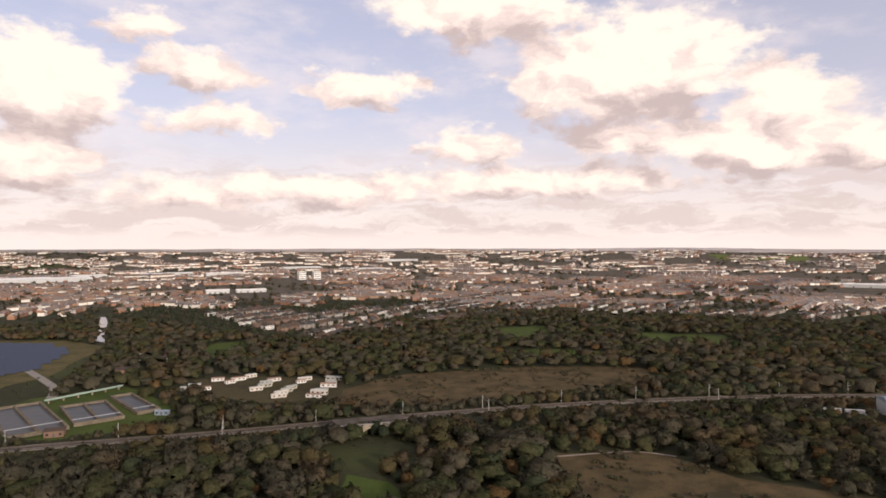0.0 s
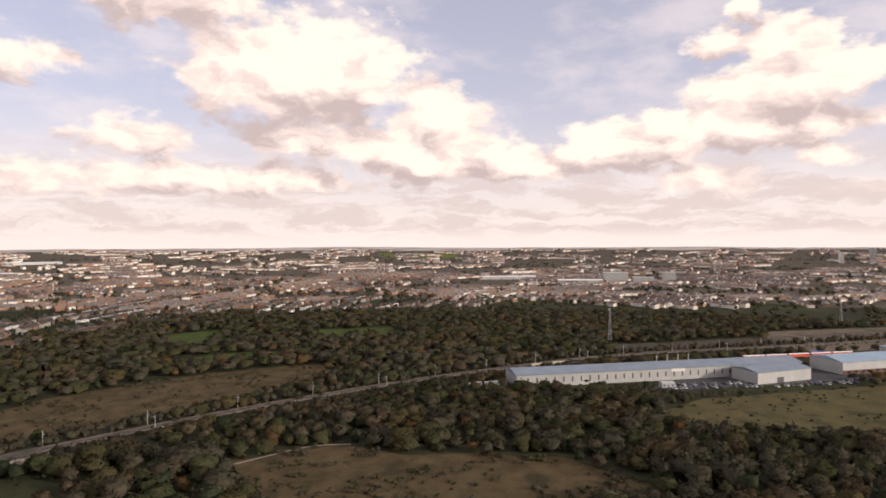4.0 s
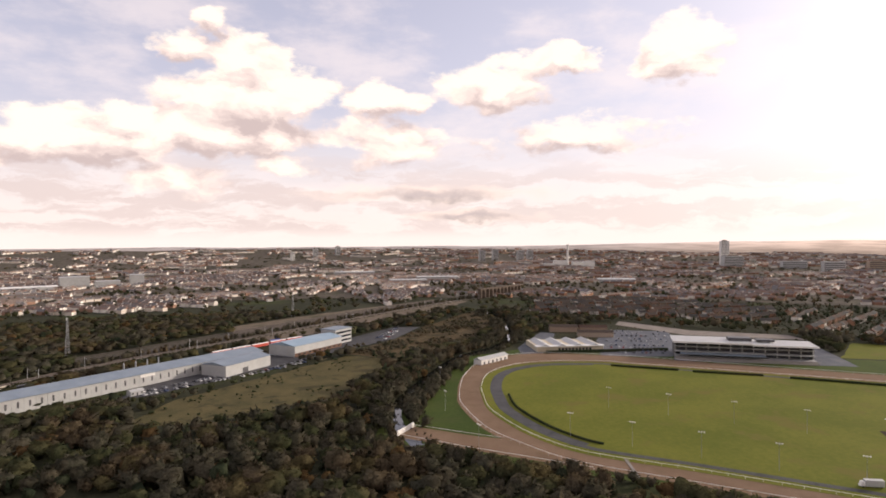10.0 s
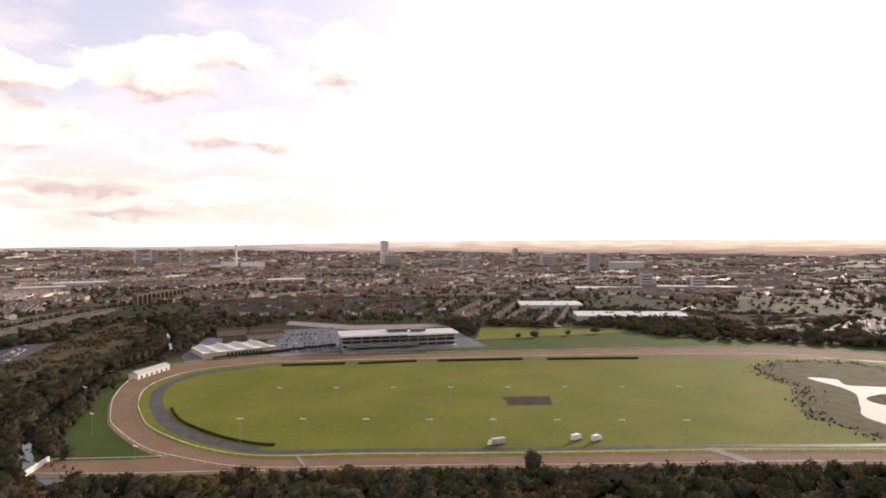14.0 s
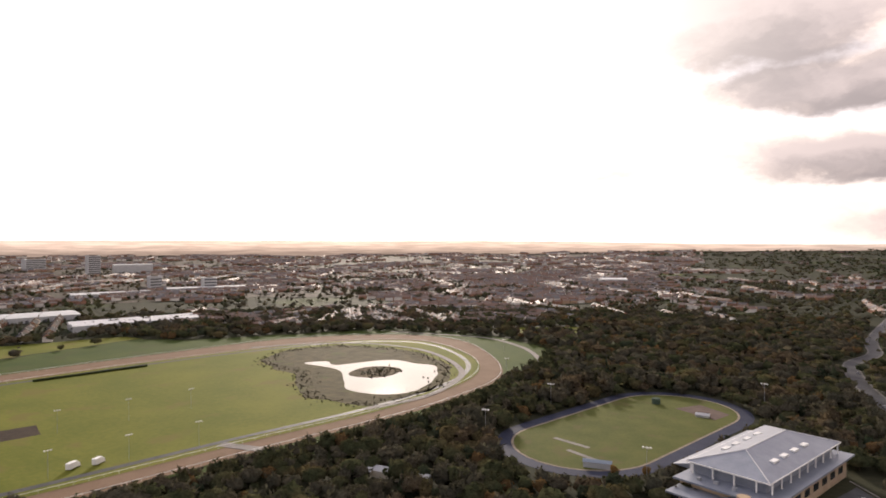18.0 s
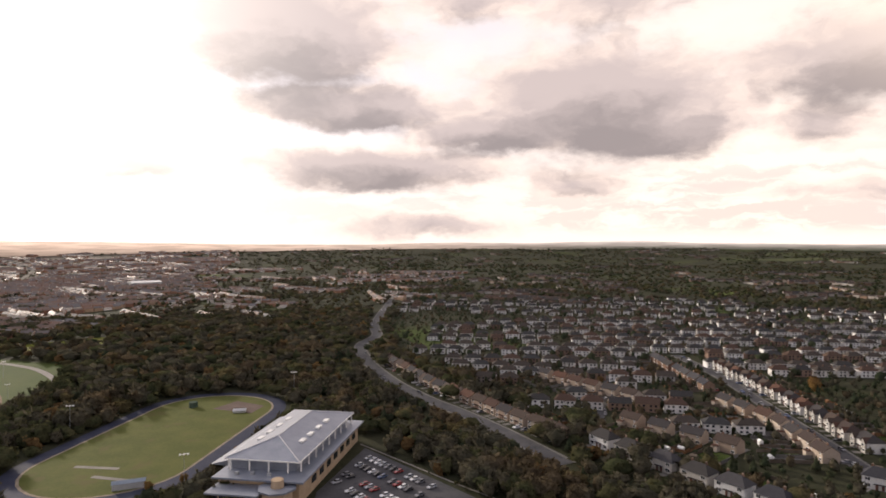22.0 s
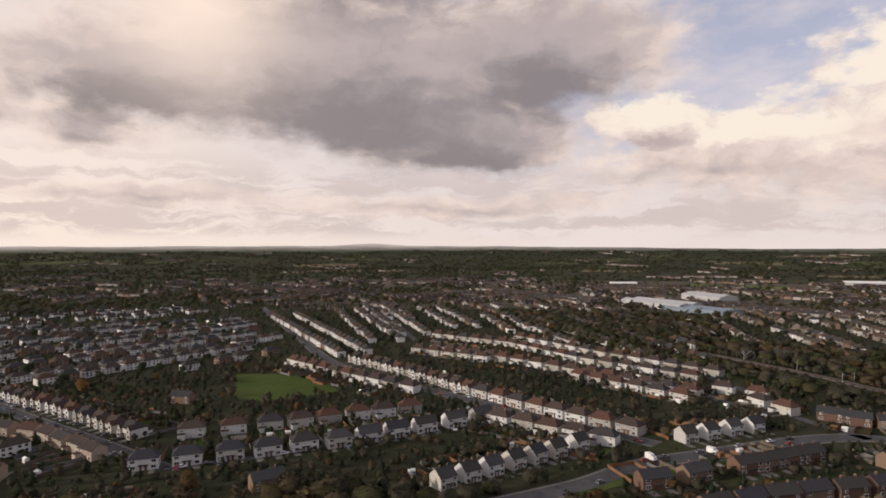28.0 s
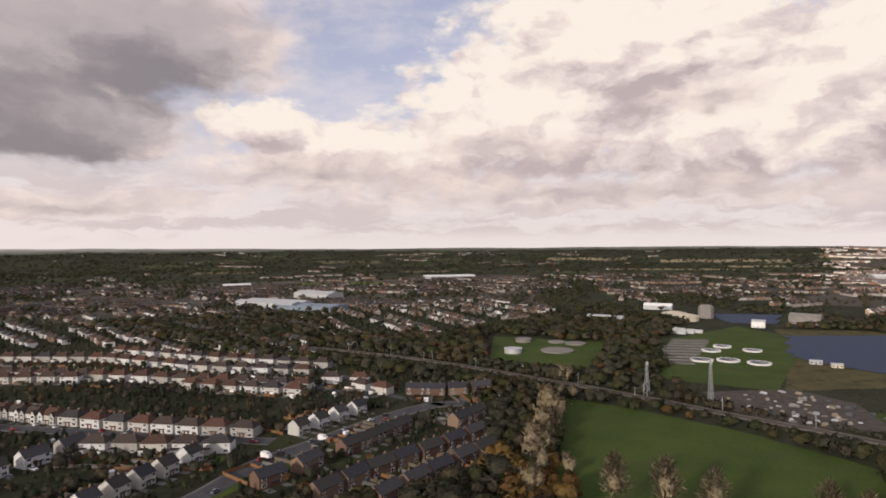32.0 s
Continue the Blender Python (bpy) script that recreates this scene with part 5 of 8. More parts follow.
    if detail:
        front = d / 2 + (0.93 if kind == "front" else 0.03)
        for x in (-w / 4 - 1.2, w / 4 + 1.2):
            for z, mesh in ((0.8, WIN_LOW), (3.4, WIN_WIDE)):
                part("window", mesh, M_WHITE, t, "white-framed window").location = (x, front, z)
                b = part("window", WIN if z > 1 else WIN_WIDE, M_WHITE, t, "white-framed window")
                b.matrix_basis = pose(x, -d / 2 - 0.03, z, 0, 0, 180)
        for x in (-1.1, 1.1):
            part("door", DOOR, M_WHITE, t, "dark front door").location = (x, d / 2 + 0.03, 0)
        part("porch", Shape().box(-2.2, 2.2, d / 2, d / 2 + 1.1, 2.35, 2.55), roof, t, "small tiled porch roof")
        if kind != "brick":
            part("extension", Shape().box(-w / 2 + 0.4, -w / 2 + 4, -d / 2 - 3, -d / 2, 0, 2.8).box(-w / 2 + 0.2, -w / 2 + 4.2, -d / 2 - 3.2, -d / 2, 2.8, 3.0, 1), (wall, roof), t, "flat-roofed rear extension")
    made[key] = t
    return t


SPOTS = []
LAWNS, FENCES = Shape(), Shape()
DRIVES = []


def garden(x, y, a):
    """Two strips of lawn or patio and three board fences behind a pair of houses."""
    m = pose(x, y, 0, 0, 0, a)
    depth = random.uniform(14, 22)
    for k in (0, 1):
        x0 = -6.6 if k == 0 else 0.2
        q = [m @ Vector(v) for v in ((x0, -6 - random.uniform(0, 4), 0.06), (x0 + 6.3, -6, 0.06), (x0 + 6.3, -6 - depth * random.uniform(0.5, 1), 0.06), (x0, -6 - depth * random.uniform(0.5, 1), 0.06))]
        LAWNS.add(q, [(3, 2, 1, 0)], random.choice((0, 0, 0, 1, 2)))
    for x0 in (-6.9, 0.0, 6.9):
        if random.random() < 0.8:
            p = Shape().box(x0 - 0.05, x0 + 0.05, -6 - depth, -5, 0, 1.7)
            FENCES.add([m @ Vector(v) for v in p.v], p.f, random.choice((0, 0, 1, 2)))
    if random.random() < 0.6:
        p = Shape().box(-6.9, 6.9, -6 - depth - 0.1, -6 - depth, 0, 1.7)
        FENCES.add([m @ Vector(v) for v in p.v], p.f, random.choice((0, 1, 2)))
    if random.random() < 0.55:
        sx, sy = random.choice((-4, 4)), -4 - depth
        p = Shape().box(sx - 1.3, sx + 1.3, sy - 1, sy + 1, 0, 2.0).gable(sx - 1.5, sx + 1.5, sy - 1.2, sy + 1.2, 2.0, 2.7)
        FENCES.add([m @ Vector(v) for v in p.v], p.f, random.choice((0, 1, 3)))
    # front drive
    if random.random() < 0.5:
        DRIVES.append((*(m @ Vector((random.choice((-4.2, 4.2)), 7.2, 0))).xy, a + 90))
    q = [m @ Vector(v) for v in ((-5.8, 4.4, 0.07), (-2.6, 4.4, 0.07), (-2.6, 9.4, 0.07), (-5.8, 9.4, 0.07))]
    LAWNS.add(q, [(0, 1, 2, 3)], 2)
    q = [m @ Vector(v) for v in ((2.6, 4.4, 0.07), (5.8, 4.4, 0.07), (5.8, 9.4, 0.07), (2.6, 9.4, 0.07))]
    LAWNS.add(q, [(0, 1, 2, 3)], 2)


def row(kind, points, step=16.0, side=1, detail=True, jitter=0.8, skip=0.0, narrow=1.0):
    """Houses along a line of the plan, fronts to its left (side 1) or right (-1)."""
    for (x0, y0), (x1, y1) in zip(points, points[1:]):
        n = max(1, int(math.hypot(x1 - x0, y1 - y0) / step + 0.4))
        a = math.degrees(math.atan2(y1 - y0, x1 - x0)) + (0 if side > 0 else 180)
        for k in range(n):
            f = (k + 0.5) / n
            x, y = x0 + (x1 - x0) * f + random.uniform(-jitter, jitter), y0 + (y1 - y0) * f + random.uniform(-jitter, jitter)
            if random.random() < skip or any((x - u) ** 2 + (y - v) ** 2 < 110 for u, v in SPOTS):
                continue
            SPOTS.append((x, y))
            mark([(x - 7, y - 7), (x + 7, y - 7), (x + 7, y + 7), (x - 7, y + 7)], 1)
            if detail and random.random() < 0.55:
                keep_open([(x - 6, y - 6), (x + 6, y - 6), (x + 6, y + 6), (x - 6, y + 6)])
            if detail:
                garden(x, y, a)
            house(kind, pose(x, y, 0, 0, 0, a + random.uniform(-3, 3)) @ Matrix.Diagonal((narrow * (0.98 if kind == "brick" else 0.92 if kind == "buff" else 0.98), 1, 1, 1)), detail)


row("buff", [(-47, -512), (-58, -462), (-70, -414), (-88, -367), (-101, -331), (-116, -296)], 14.2, -1)
row("grey", [(-128, -292), (-148, -240), (-174, -184)], 15.5, -1)
row("buff", [(-152, -437), (-189, -356)], 14.5, 1)
row("buff", [(-158, -319), (-191, -258)], 17, 1)
row("brick", [(-267, -480), (-249, -372)], 15, 1)
row("front", [(-302, -440), (-284, -360), (-272, -310), (-252, -248)], 14.5, -1)
row("buff", [(-236, -347), (-238, -297), (-222, -240)], 15, 1)
row("hip", [(-258, -235), (-283, -200), (-347, -128)], 17, 1)
row("grey", [(-216, -222), (-248, -178), (-281, -140)], 16, -1)
row("white", [(-281, -140), (-317, -108), (-347, -82)], 16, -1)
row("hip", [(-452, -284), (-413, -206), (-388, -146)], 14.5, 1)
row("hip", [(-345, -98), (-330, -56), (-316, -12)], 15.5, 1)
row("front", [(-478, -240), (-434, -164), (-395, -108)], 14.0, -1)
row("hip", [(-395, -108), (-364, -56), (-338, -2)], 15.5, -1)
row("hip", [(-551, -193), (-520, -123), (-478, -46), (-433, 34)], 16, 1)
row("hip", [(-534, -207), (-502, -94), (-458, -40), (-418, 28)], 16, -1)
row("hip", [(-628, -219), (-595, -128), (-532, -52), (-482, 38)], 16, 1, True)
row("hip", [(-640, -130), (-560, -30), (-505, 55)], 17, 1)
row("white", [(-236, -84), (-267, -60), (-288, -45), (-312, -28)], 13.0, -1, narrow=0.7)
row("white", [(-330, 14), (-350, 36), (-370, 60)], 13.5, -1, narrow=0.72)
row("brick", [(-262, -6), (-274, 12), (-288, 28)], 14, -1)
row("brick", [(-294, 36), (-326, 76)], 14, -1)
row("brick", [(-244, 18), (-262, 42), (-285, 82), (-304, 112)], 14.5, 1)
row("brick", [(-232, 40), (-252, 66), (-280, 108)], 14.5, -1)
row("brick", [(-322, 100), (-338, 122)], 14.5, -1)
row("brick", [(-402, 92), (-392, 118), (-392, 150)], 15, 1)
row("hip", [(-430, 60), (-400, 84)], 16, 1)
row("hip", [(-455, 40), (-440, 78)], 16, 1)
row("brick", [(-318, -288), (-320, -270)], 18, 1)
row("brick", [(-207, -158), (-228, -140)], 18, 1)
# rows further off
row("hip", [(-740, -494), (-590, -352), (-490, -256)], 15, -1, False)
row("hip", [(-760, -470), (-610, -330), (-510, -240)], 15, 1, False)
for a, b in (((-844, -417), (-584, -239)), ((-907, -400), (-621, -218)), ((-918, -313), (-714, -192)), ((-838, -190), (-692, -119)), ((-860, -350), (-640, -230))):
    row("front", [a, b], 16, -1, False, 2.0, 0.12)
    row("hip", [(a[0] + 14, a[1] - 24), (b[0] + 14, b[1] - 24)], 16, 1, False, 2.0, 0.2)


def estate(points, az, gap, step, kinds, skip=0.2, limit=200):
    """Fills a polygon of the plan with parallel rows of plain houses."""
    xs, ys = [p[0] for p in points], [p[1] for p in points]
    cx, cy = sum(xs) / len(xs), sum(ys) / len(ys)
    d, s = heading(az), heading(az + 90)
    size = max(max(xs) - min(xs), max(ys) - min(ys))
    made_here = 0
    for i in range(-int(size / gap), int(size / gap) + 1):
        bend = random.uniform(-6, 6)
        lag = random.uniform(0, step)
        for j in range(-int(size / step), int(size / step) + 1):
            off = (i // 2) * 2 * gap + (i % 2) * 0.78 * gap
            x = cx + s.x * off + d.x * (j * step + lag) + s.x * bend * math.sin(j * 0.25)
            y = cy + s.y * off + d.y * (j * step + lag) + s.y * bend * math.sin(j * 0.25)
            inside = False
            for (x0, y0), (x1, y1) in zip(points, points[1:] + points[:1]):
                if (y0 > y) != (y1 > y) and x < (x1 - x0) * (y - y0) / (y1 - y0) + x0:
                    inside = not inside
            u, v = int((x + HALF) / CELL), int((y + HALF) / CELL)
            if not inside or made_here >= limit or random.random() < skip or not (0 <= u < SIDE and 0 <= v < SIDE) or cover[u, v] == 1:
                continue
            if any((x - p) ** 2 + (y - q) ** 2 < 150 for p, q in SPOTS):
                continue
            SPOTS.append((x, y))
            made_here += 1
            house(random.choice(kinds), pose(x, y, 0, 0, 0, 90 - az + (0 if i % 2 else 180) + random.uniform(-7, 7)) @ Matrix.Diagonal((random.uniform(0.94, 1.06), 1.0, random.uniform(0.9, 1.0), 1)), False)


estate([(-70, -560), (-110, -430), (-150, -450), (-260, -485), (-310, -430), (-420, -310), (-470, -300), (-600, -400), (-700, -520), (-520, -700), (-300, -760), (-120, -720)], 286, 34, 16.0, ("hip", "hip", "grey", "front"), 0.17, 400)
estate([(-98, -445), (-262, -492), (-247, -372), (-236, -300), (-202, -262), (-150, -300), (-116, -360)], 292, 29, 16, ("hip", "brick", "hip"), 0.12, 90)
estate([(-60, -760), (-300, -770), (-520, -710), (-720, -540), (-860, -620), (-560, -1000), (-130, -1040)], 292, 42, 18, ("hip", "white", "grey"), 0.35, 150)
estate([(-560, -20), (-660, -110), (-960, -290), (-1040, -120), (-840, 60), (-560, 60)], 240, 36, 17, ("hip", "brick", "hip"), 0.2, 200)
estate([(-520, 70), (-860, 60), (-1000, 140), (-1050, 400), (-820, 440), (-640, 180)], 262, 40, 18, ("brick", "hip", "brick"), 0.25, 160)
estate([(830, 90), (1060, 100), (1110, -60), (980, -240), (790, -200), (850, -40)], 150, 30, 14.5, ("terrace",), 0.12, 170)
estate([(715, -222), (960, -250), (900, -460), (645, -345)], 120, 29, 14.5, ("terrace",), 0.12, 130)

# white rows at the edge of the far wood
for a, b in (((-150, 652), (-120, 720)), ((-118, 735), (-108, 830)), ((-100, 850), (-70, 935)), ((-62, 950), (16, 1073)), ((25, 1085), (134, 1257)), ((-135, 690), (-60, 770)), ((-45, 790), (60, 900)), ((80, 920), (190, 1040)),
             ((200, 900), (260, 990)), ((240, 880), (320, 970)), ((300, 860), (360, 940)), ((330, 830), (420, 900)), ((-210, 720), (-150, 800)), ((-250, 760), (-190, 860)), ((-300, 800), (-240, 900)), ((-330, 860), (-270, 960)),
             ((-180, 850), (-120, 950)), ((400, 850), (480, 930)), ((450, 800), (540, 880)), ((-20, 900), (60, 1010)), ((120, 1010), (210, 1110)), ((230, 1040), (320, 1120)), ((340, 980), (430, 1060)), ((500, 860), (600, 900))):
    row("front", [a, b], 15.5, -1, False, 2.0, 0.25)
    row("brick", [(a[0] + 22, a[1] - 16), (b[0] + 22, b[1] - 16)], 15, 1, False, 2.0, 0.1)

single("garden_lawns", LAWNS, (M_LAWN, M_GROUND, M_KERBSIDE), "small lawns and drives round the houses", "gardens", kind="stuff")
M_BOARD = material("orange_fence_board", (0.16, 0.085, 0.045), (0.22, 0.12, 0.065), 3)
M_OLDBOARD = material("weathered_fence_board", (0.10, 0.08, 0.06), (0.15, 0.125, 0.10), 3)
single("garden_fences", FENCES, (M_OLDBOARD, M_BOARD, M_KERBSIDE, M_WHITE), "board fences and sheds between the gardens", "fences", kind="stuff")

for kind, shape in FAR.items():
    wall = {"brick": M_WESTWALL, "terrace": M_FARWALL}.get(kind, M_ESTATEWALL)
    single("estate_houses", shape, (wall, M_ESTATEROOF, M_BRICK, M_GLASS), {"terrace": "brick terraces beyond the race stand", "brick": "brick terraces of the further estates", "hip": "hipped pale houses of the further estates",
           "white": "white gabled houses of the further estates", "front": "white house rows of the further estates", "grey": "grey hipped houses of the further estates"}[kind], "houses", kind="stuff")

# ---- trees ----
rng = np.random.default_rng(7)


def tufts(n, lobes, size, stretch, up=0.25, inner=0.6):
    """Quads scattered over the outside of some ellipsoid lobes (x, y, z, rx, rz); stretch above 1 makes twigs that point outwards."""
    lobes = np.array(lobes, float)
    k = rng.choice(len(lobes), n, p=lobes[:, 3] ** 2 / (lobes[:, 3] ** 2).sum())
    d = rng.normal(size=(n, 3))
    d[:, 2] += up
    d /= np.linalg.norm(d, axis=1)[:, None]
    r = (1.05 - (1.05 - inner) * rng.uniform(0, 1, n) ** 1.6)[:, None]
    c = lobes[k, :3] + d * r * np.stack([lobes[k, 3], lobes[k, 3], lobes[k, 4]], 1)
    nrm = d + rng.normal(size=(n, 3)) * 0.9
    nrm /= np.linalg.norm(nrm, axis=1)[:, None]
    if stretch > 1.5:
        a = d + rng.normal(size=(n, 3)) * 0.4 + (0, 0, 0.4)
        b = np.cross(a, rng.normal(size=(n, 3)))
    else:
        a = np.cross(nrm, rng.normal(size=(n, 3)))
        b = np.cross(nrm, a)
    a /= np.linalg.norm(a, axis=1)[:, None]
    b /= np.linalg.norm(b, axis=1)[:, None]
    s = size * rng.uniform(0.6, 1.4, n)[:, None]
    a, b = a * s * stretch, b * s / (stretch if stretch > 1.5 else 1)
    v = np.stack([c - a, c - b * 0.8, c + a, c + b * rng.uniform(0.5, 1.0, n)[:, None]], 1).reshape(-1, 3)
    # soft shading: each tuft takes the direction of the crown's surface there
    mid = lobes[0, :3]
    out = (c - mid) / np.linalg.norm(c - mid, axis=1)[:, None] * 0.45 + d * 0.3 + rng.normal(size=(n, 3)) * 0.26 + (0, 0, 0.38)
    out /= np.linalg.norm(out, axis=1)[:, None]
    return np.concatenate([v, np.repeat(out, 4, 0)], 1)


def trunk_quads(h, r, limbs=3):
    out = []
    ends = [((0, 0, -0.02), (0, 0, h), r, r * 0.5)]
    for k in range(limbs):
        a = 2 * math.pi * (k + rng.uniform(0, 0.5)) / max(limbs, 1)
        z = h * rng.uniform(0.55, 0.95)
        ends.append(((0, 0, z), (0.22 * math.cos(a), 0.22 * math.sin(a), z + rng.uniform(0.15, 0.3)), r * 0.5, r * 0.15))
    for p, q, r0, r1 in ends:
        p, q = np.array(p, float), np.array(q, float)
        d = (q - p) / np.linalg.norm(q - p)
        a = np.cross(d, (0.3, 1, 0.2))
        a /= np.linalg.norm(a)
        b = np.cross(d, a)
        for k in range(4):
            t0, t1 = math.pi * k / 2, math.pi * (k + 1) / 2
            e0, e1 = a * math.cos(t0) + b * math.sin(t0), a * math.cos(t1) + b * math.sin(t1)
            out += [p + e0 * r0, p + e1 * r0, q + e1 * r1, q + e0 * r1]
    out = np.array(out)
    return np.concatenate([out, np.zeros_like(out)], 1)


def lobes_round(n, spread, z0, z1, r):
    out = [(0, 0, (z0 + z1) / 2, spread * 0.8, (z1 - z0) * 0.42)]
    for k in range(n):
        a = rng.uniform(0, 2 * math.pi)
        q = spread * rng.uniform(0.3, 0.75)
        out.append((q * math.cos(a), q * math.sin(a), rng.uniform(z0, z1 - 0.1), r * rng.uniform(0.7, 1.2), r * rng.uniform(0.6, 1.0)))
    return out


def body(lobes, around, rows, fill):
    """The dense inside of a crown: a lumpy closed skin that follows the lobes."""
    lobes = np.array(lobes, float)
    mid = np.array([0, 0, (lobes[:, 2] * lobes[:, 3]).sum() / lobes[:, 3].sum()])
    t = np.linspace(0, math.pi, rows + 1)[:, None]
    u = np.linspace(0, 2 * math.pi, around + 1)[None, :] + rng.uniform(0, 6)
    d = np.stack([np.sin(t) * np.cos(u), np.sin(t) * np.sin(u), np.cos(t) * np.ones_like(u)], 2)
    reach = np.full(d.shape[:2], 0.06)
    for x, y, z, rx, rz in lobes:
        sc = np.array([1 / rx, 1 / rx, 1 / rz])
        o, e = (mid - (x, y, z)) * sc, d * sc
        a2, b2, c2 = (e * e).sum(2), (e * o).sum(2), (o * o).sum() - 1
        disc = b2 * b2 - a2 * c2
        hit = np.where(disc > 0, (-b2 + np.sqrt(np.maximum(disc, 0))) / a2, 0)
        reach = np.maximum(reach, hit)
    bump = rng.uniform(0.86, 1.10, reach.shape)
    bump[:, -1] = bump[:, 0]
    p = mid + d * (reach * fill * bump)[:, :, None]
    nrm = d * 0.55 + (0, 0, 0.5)
    nrm = nrm + (p - mid) / np.maximum(np.linalg.norm(p - mid, axis=2), 0.01)[:, :, None] * 0.2
    nrm /= np.linalg.norm(nrm, axis=2)[:, :, None]
    both = np.concatenate([p, nrm], 2)
    return np.stack([both[:-1, :-1], both[1:, :-1], both[1:, 1:], both[:-1, 1:]], 2).reshape(-1, 6)


def template(kind, n, limbs=3):
    """Crown and trunk quads of a tree one unit high: a lumpy inside with a fuzz of fine tufts or twigs over it."""
    around, rows = (8, 5) if n > 90 else (6, 4) if n > 40 else (5, 3) if n > 15 else (4, 2)
    n = max(3, n - around * rows)
    fine = 0.58 / math.sqrt(n + 10)
    if kind == "round":
        lobes, fill, stretch, up, inner, stem = lobes_round(9, 0.44, 0.06, 0.93, 0.20), 0.90, 1.2, 0.8, 0.86, (0.4, 0.022)
    elif kind == "bare":
        lobes, fill, stretch, up, inner, stem = lobes_round(8, 0.40, 0.08, 0.94, 0.18), 0.84, 1.7, 0.9, 0.78, (0.55, 0.02)
        fine *= 1.1
    elif kind == "wisp":
        lobes, fill, stretch, up, inner, stem = [(0, 0, 0.36, 0.20, 0.2), (0.04, 0, 0.54, 0.24, 0.26), (-0.03, 0.04, 0.7, 0.20, 0.24), (0, 0, 0.86, 0.12, 0.16)], 0.5, 2.4, 1.2, 0.35, (0.85, 0.016)
        fine *= 1.25
    elif kind == "tall":
        lobes, fill, stretch, up, inner, stem = [(0, 0, 0.25 + 0.1 * k, 0.10 + 0.05 * math.sin(k * 0.8), 0.12) for k in range(7)], 0.82, 1.9, 0.5, 0.7, (0.8, 0.016)
        fine *= 0.8
    elif kind == "conifer":
        lobes, fill, stretch, up, inner, stem = [(0, 0, 0.12 + 0.09 * k, 0.24 * (1 - k / 10.5), 0.08) for k in range(10)], 0.85, 1.0, 0.0, 0.85, (0.9, 0.02)
        fine *= 0.9
    else:
        lobes, fill, stretch, up, inner, stem = lobes_round(5, 0.5, 0.12, 0.85, 0.28), 0.92, 1.0, 0.4, 0.88, (0.2, 0.02)
    crown = np.concatenate([body(lobes, around, rows, fill), tufts(n, lobes, fine, stretch, up, inner)])
    return crown, trunk_quads(*stem, 0 if kind == "conifer" else limbs)


def quad_mesh(name, crown, trunk, mats):
    v = np.concatenate([crown, trunk]) if len(trunk) else crown
    v, normals = v[:, :3], v[:, 3:]
    n = len(v) // 4
    me = bpy.data.meshes.new(name)
    me.vertices.add(len(v))
    me.vertices.foreach_set("co", v.astype(np.float32).ravel())
    me.loops.add(len(v))
    me.loops.foreach_set("vertex_index", np.arange(len(v), dtype=np.int32))
    me.polygons.add(n)
    me.polygons.foreach_set("loop_start", np.arange(0, len(v), 4, dtype=np.int32))
    me.polygons.foreach_set("loop_total", np.full(n, 4, np.int32))
    for m in mats:
        me.materials.append(m)
    idx = np.zeros(n, np.int32)
    idx[len(crown) // 4:] = 1
    me.polygons.foreach_set("material_index", idx)
    me.update(calc_edges=True)
    if normals.any():
        me.polygons.foreach_set("use_smooth", np.ones(n, bool))
        me.normals_split_custom_set_from_vertices(normals.astype(np.float32))
    return me


def lowered(places, heights):
    """Cuts the trees that would stand before a place in plain view from high above the valley's middle."""
    r = np.hypot(places[:, 0], places[:, 1])
    ux, uy = places[:, 0] / r, places[:, 1] / r
    h = heights.copy()
    for gap in range(3, 70, 3):
        u = ((places[:, 0] + ux * gap + HALF) / CELL).astype(int)
        v = ((places[:, 1] + uy * gap + HALF) / CELL).astype(int)
        ok = (u >= 0) & (v >= 0) & (u < SIDE) & (v < SIDE)
        hit = np.zeros(len(r), bool)
        hit[ok] = seen[u[ok], v[ok]]
        most = np.maximum(1.6, 1.15 * gap * EYE / (r + gap))
        h = np.where(hit & (h > most), most * rng.uniform(0.8, 1.1, len(r)), h)
    return h


def stand_of(name, kinds, n_quads, places, heights, mat, label, limbs=1, variants=4, width=1.12, with_trunk=True):
    """Many trees in one mesh, each turned and scaled by chance."""
    if len(places) == 0:
        return None
    heights = lowered(places, heights)
    pool = [template(k, n_quads, limbs) for k in kinds for _ in range(variants)]
    which = rng.integers(0, len(pool), len(places))
    crowns, trunks = [], []
    zs = land(places[:, 0], places[:, 1])
    for k, (c, t) in enumerate(pool):
        sel = np.where(which == k)[0]
        if len(sel) == 0:
            continue
        a = rng.uniform(0, 2 * np.pi, len(sel))
        h = heights[sel]
        w = h * width * rng.uniform(0.85, 1.25, len(sel))
        for src, dst in ((c, crowns), (t, trunks)):
            x = (src[None, :, 0] * np.cos(a)[:, None] - src[None, :, 1] * np.sin(a)[:, None]) * w[:, None] + places[sel, 0][:, None]
            y = (src[None, :, 0] * np.sin(a)[:, None] + src[None, :, 1] * np.cos(a)[:, None]) * w[:, None] + places[sel, 1][:, None]
            z = src[None, :, 2] * h[:, None] + zs[sel][:, None]
            ca, sa = np.cos(a)[:, None], np.sin(a)[:, None]
            nx, ny = src[None, :, 3] * ca - src[None, :, 4] * sa, src[None, :, 3] * sa + src[None, :, 4] * ca
            nz = np.broadcast_to(src[None, :, 5], nx.shape)
            dst.append(np.stack([x, y, z, nx, ny, nz], 2).reshape(-1, 6))
    me = quad_mesh(name, np.concatenate(crowns), np.concatenate(trunks) if with_trunk else np.zeros((0, 6)), (mat, M_BARK))
    return tagged(new(name, me), label, "trees", kind="stuff")


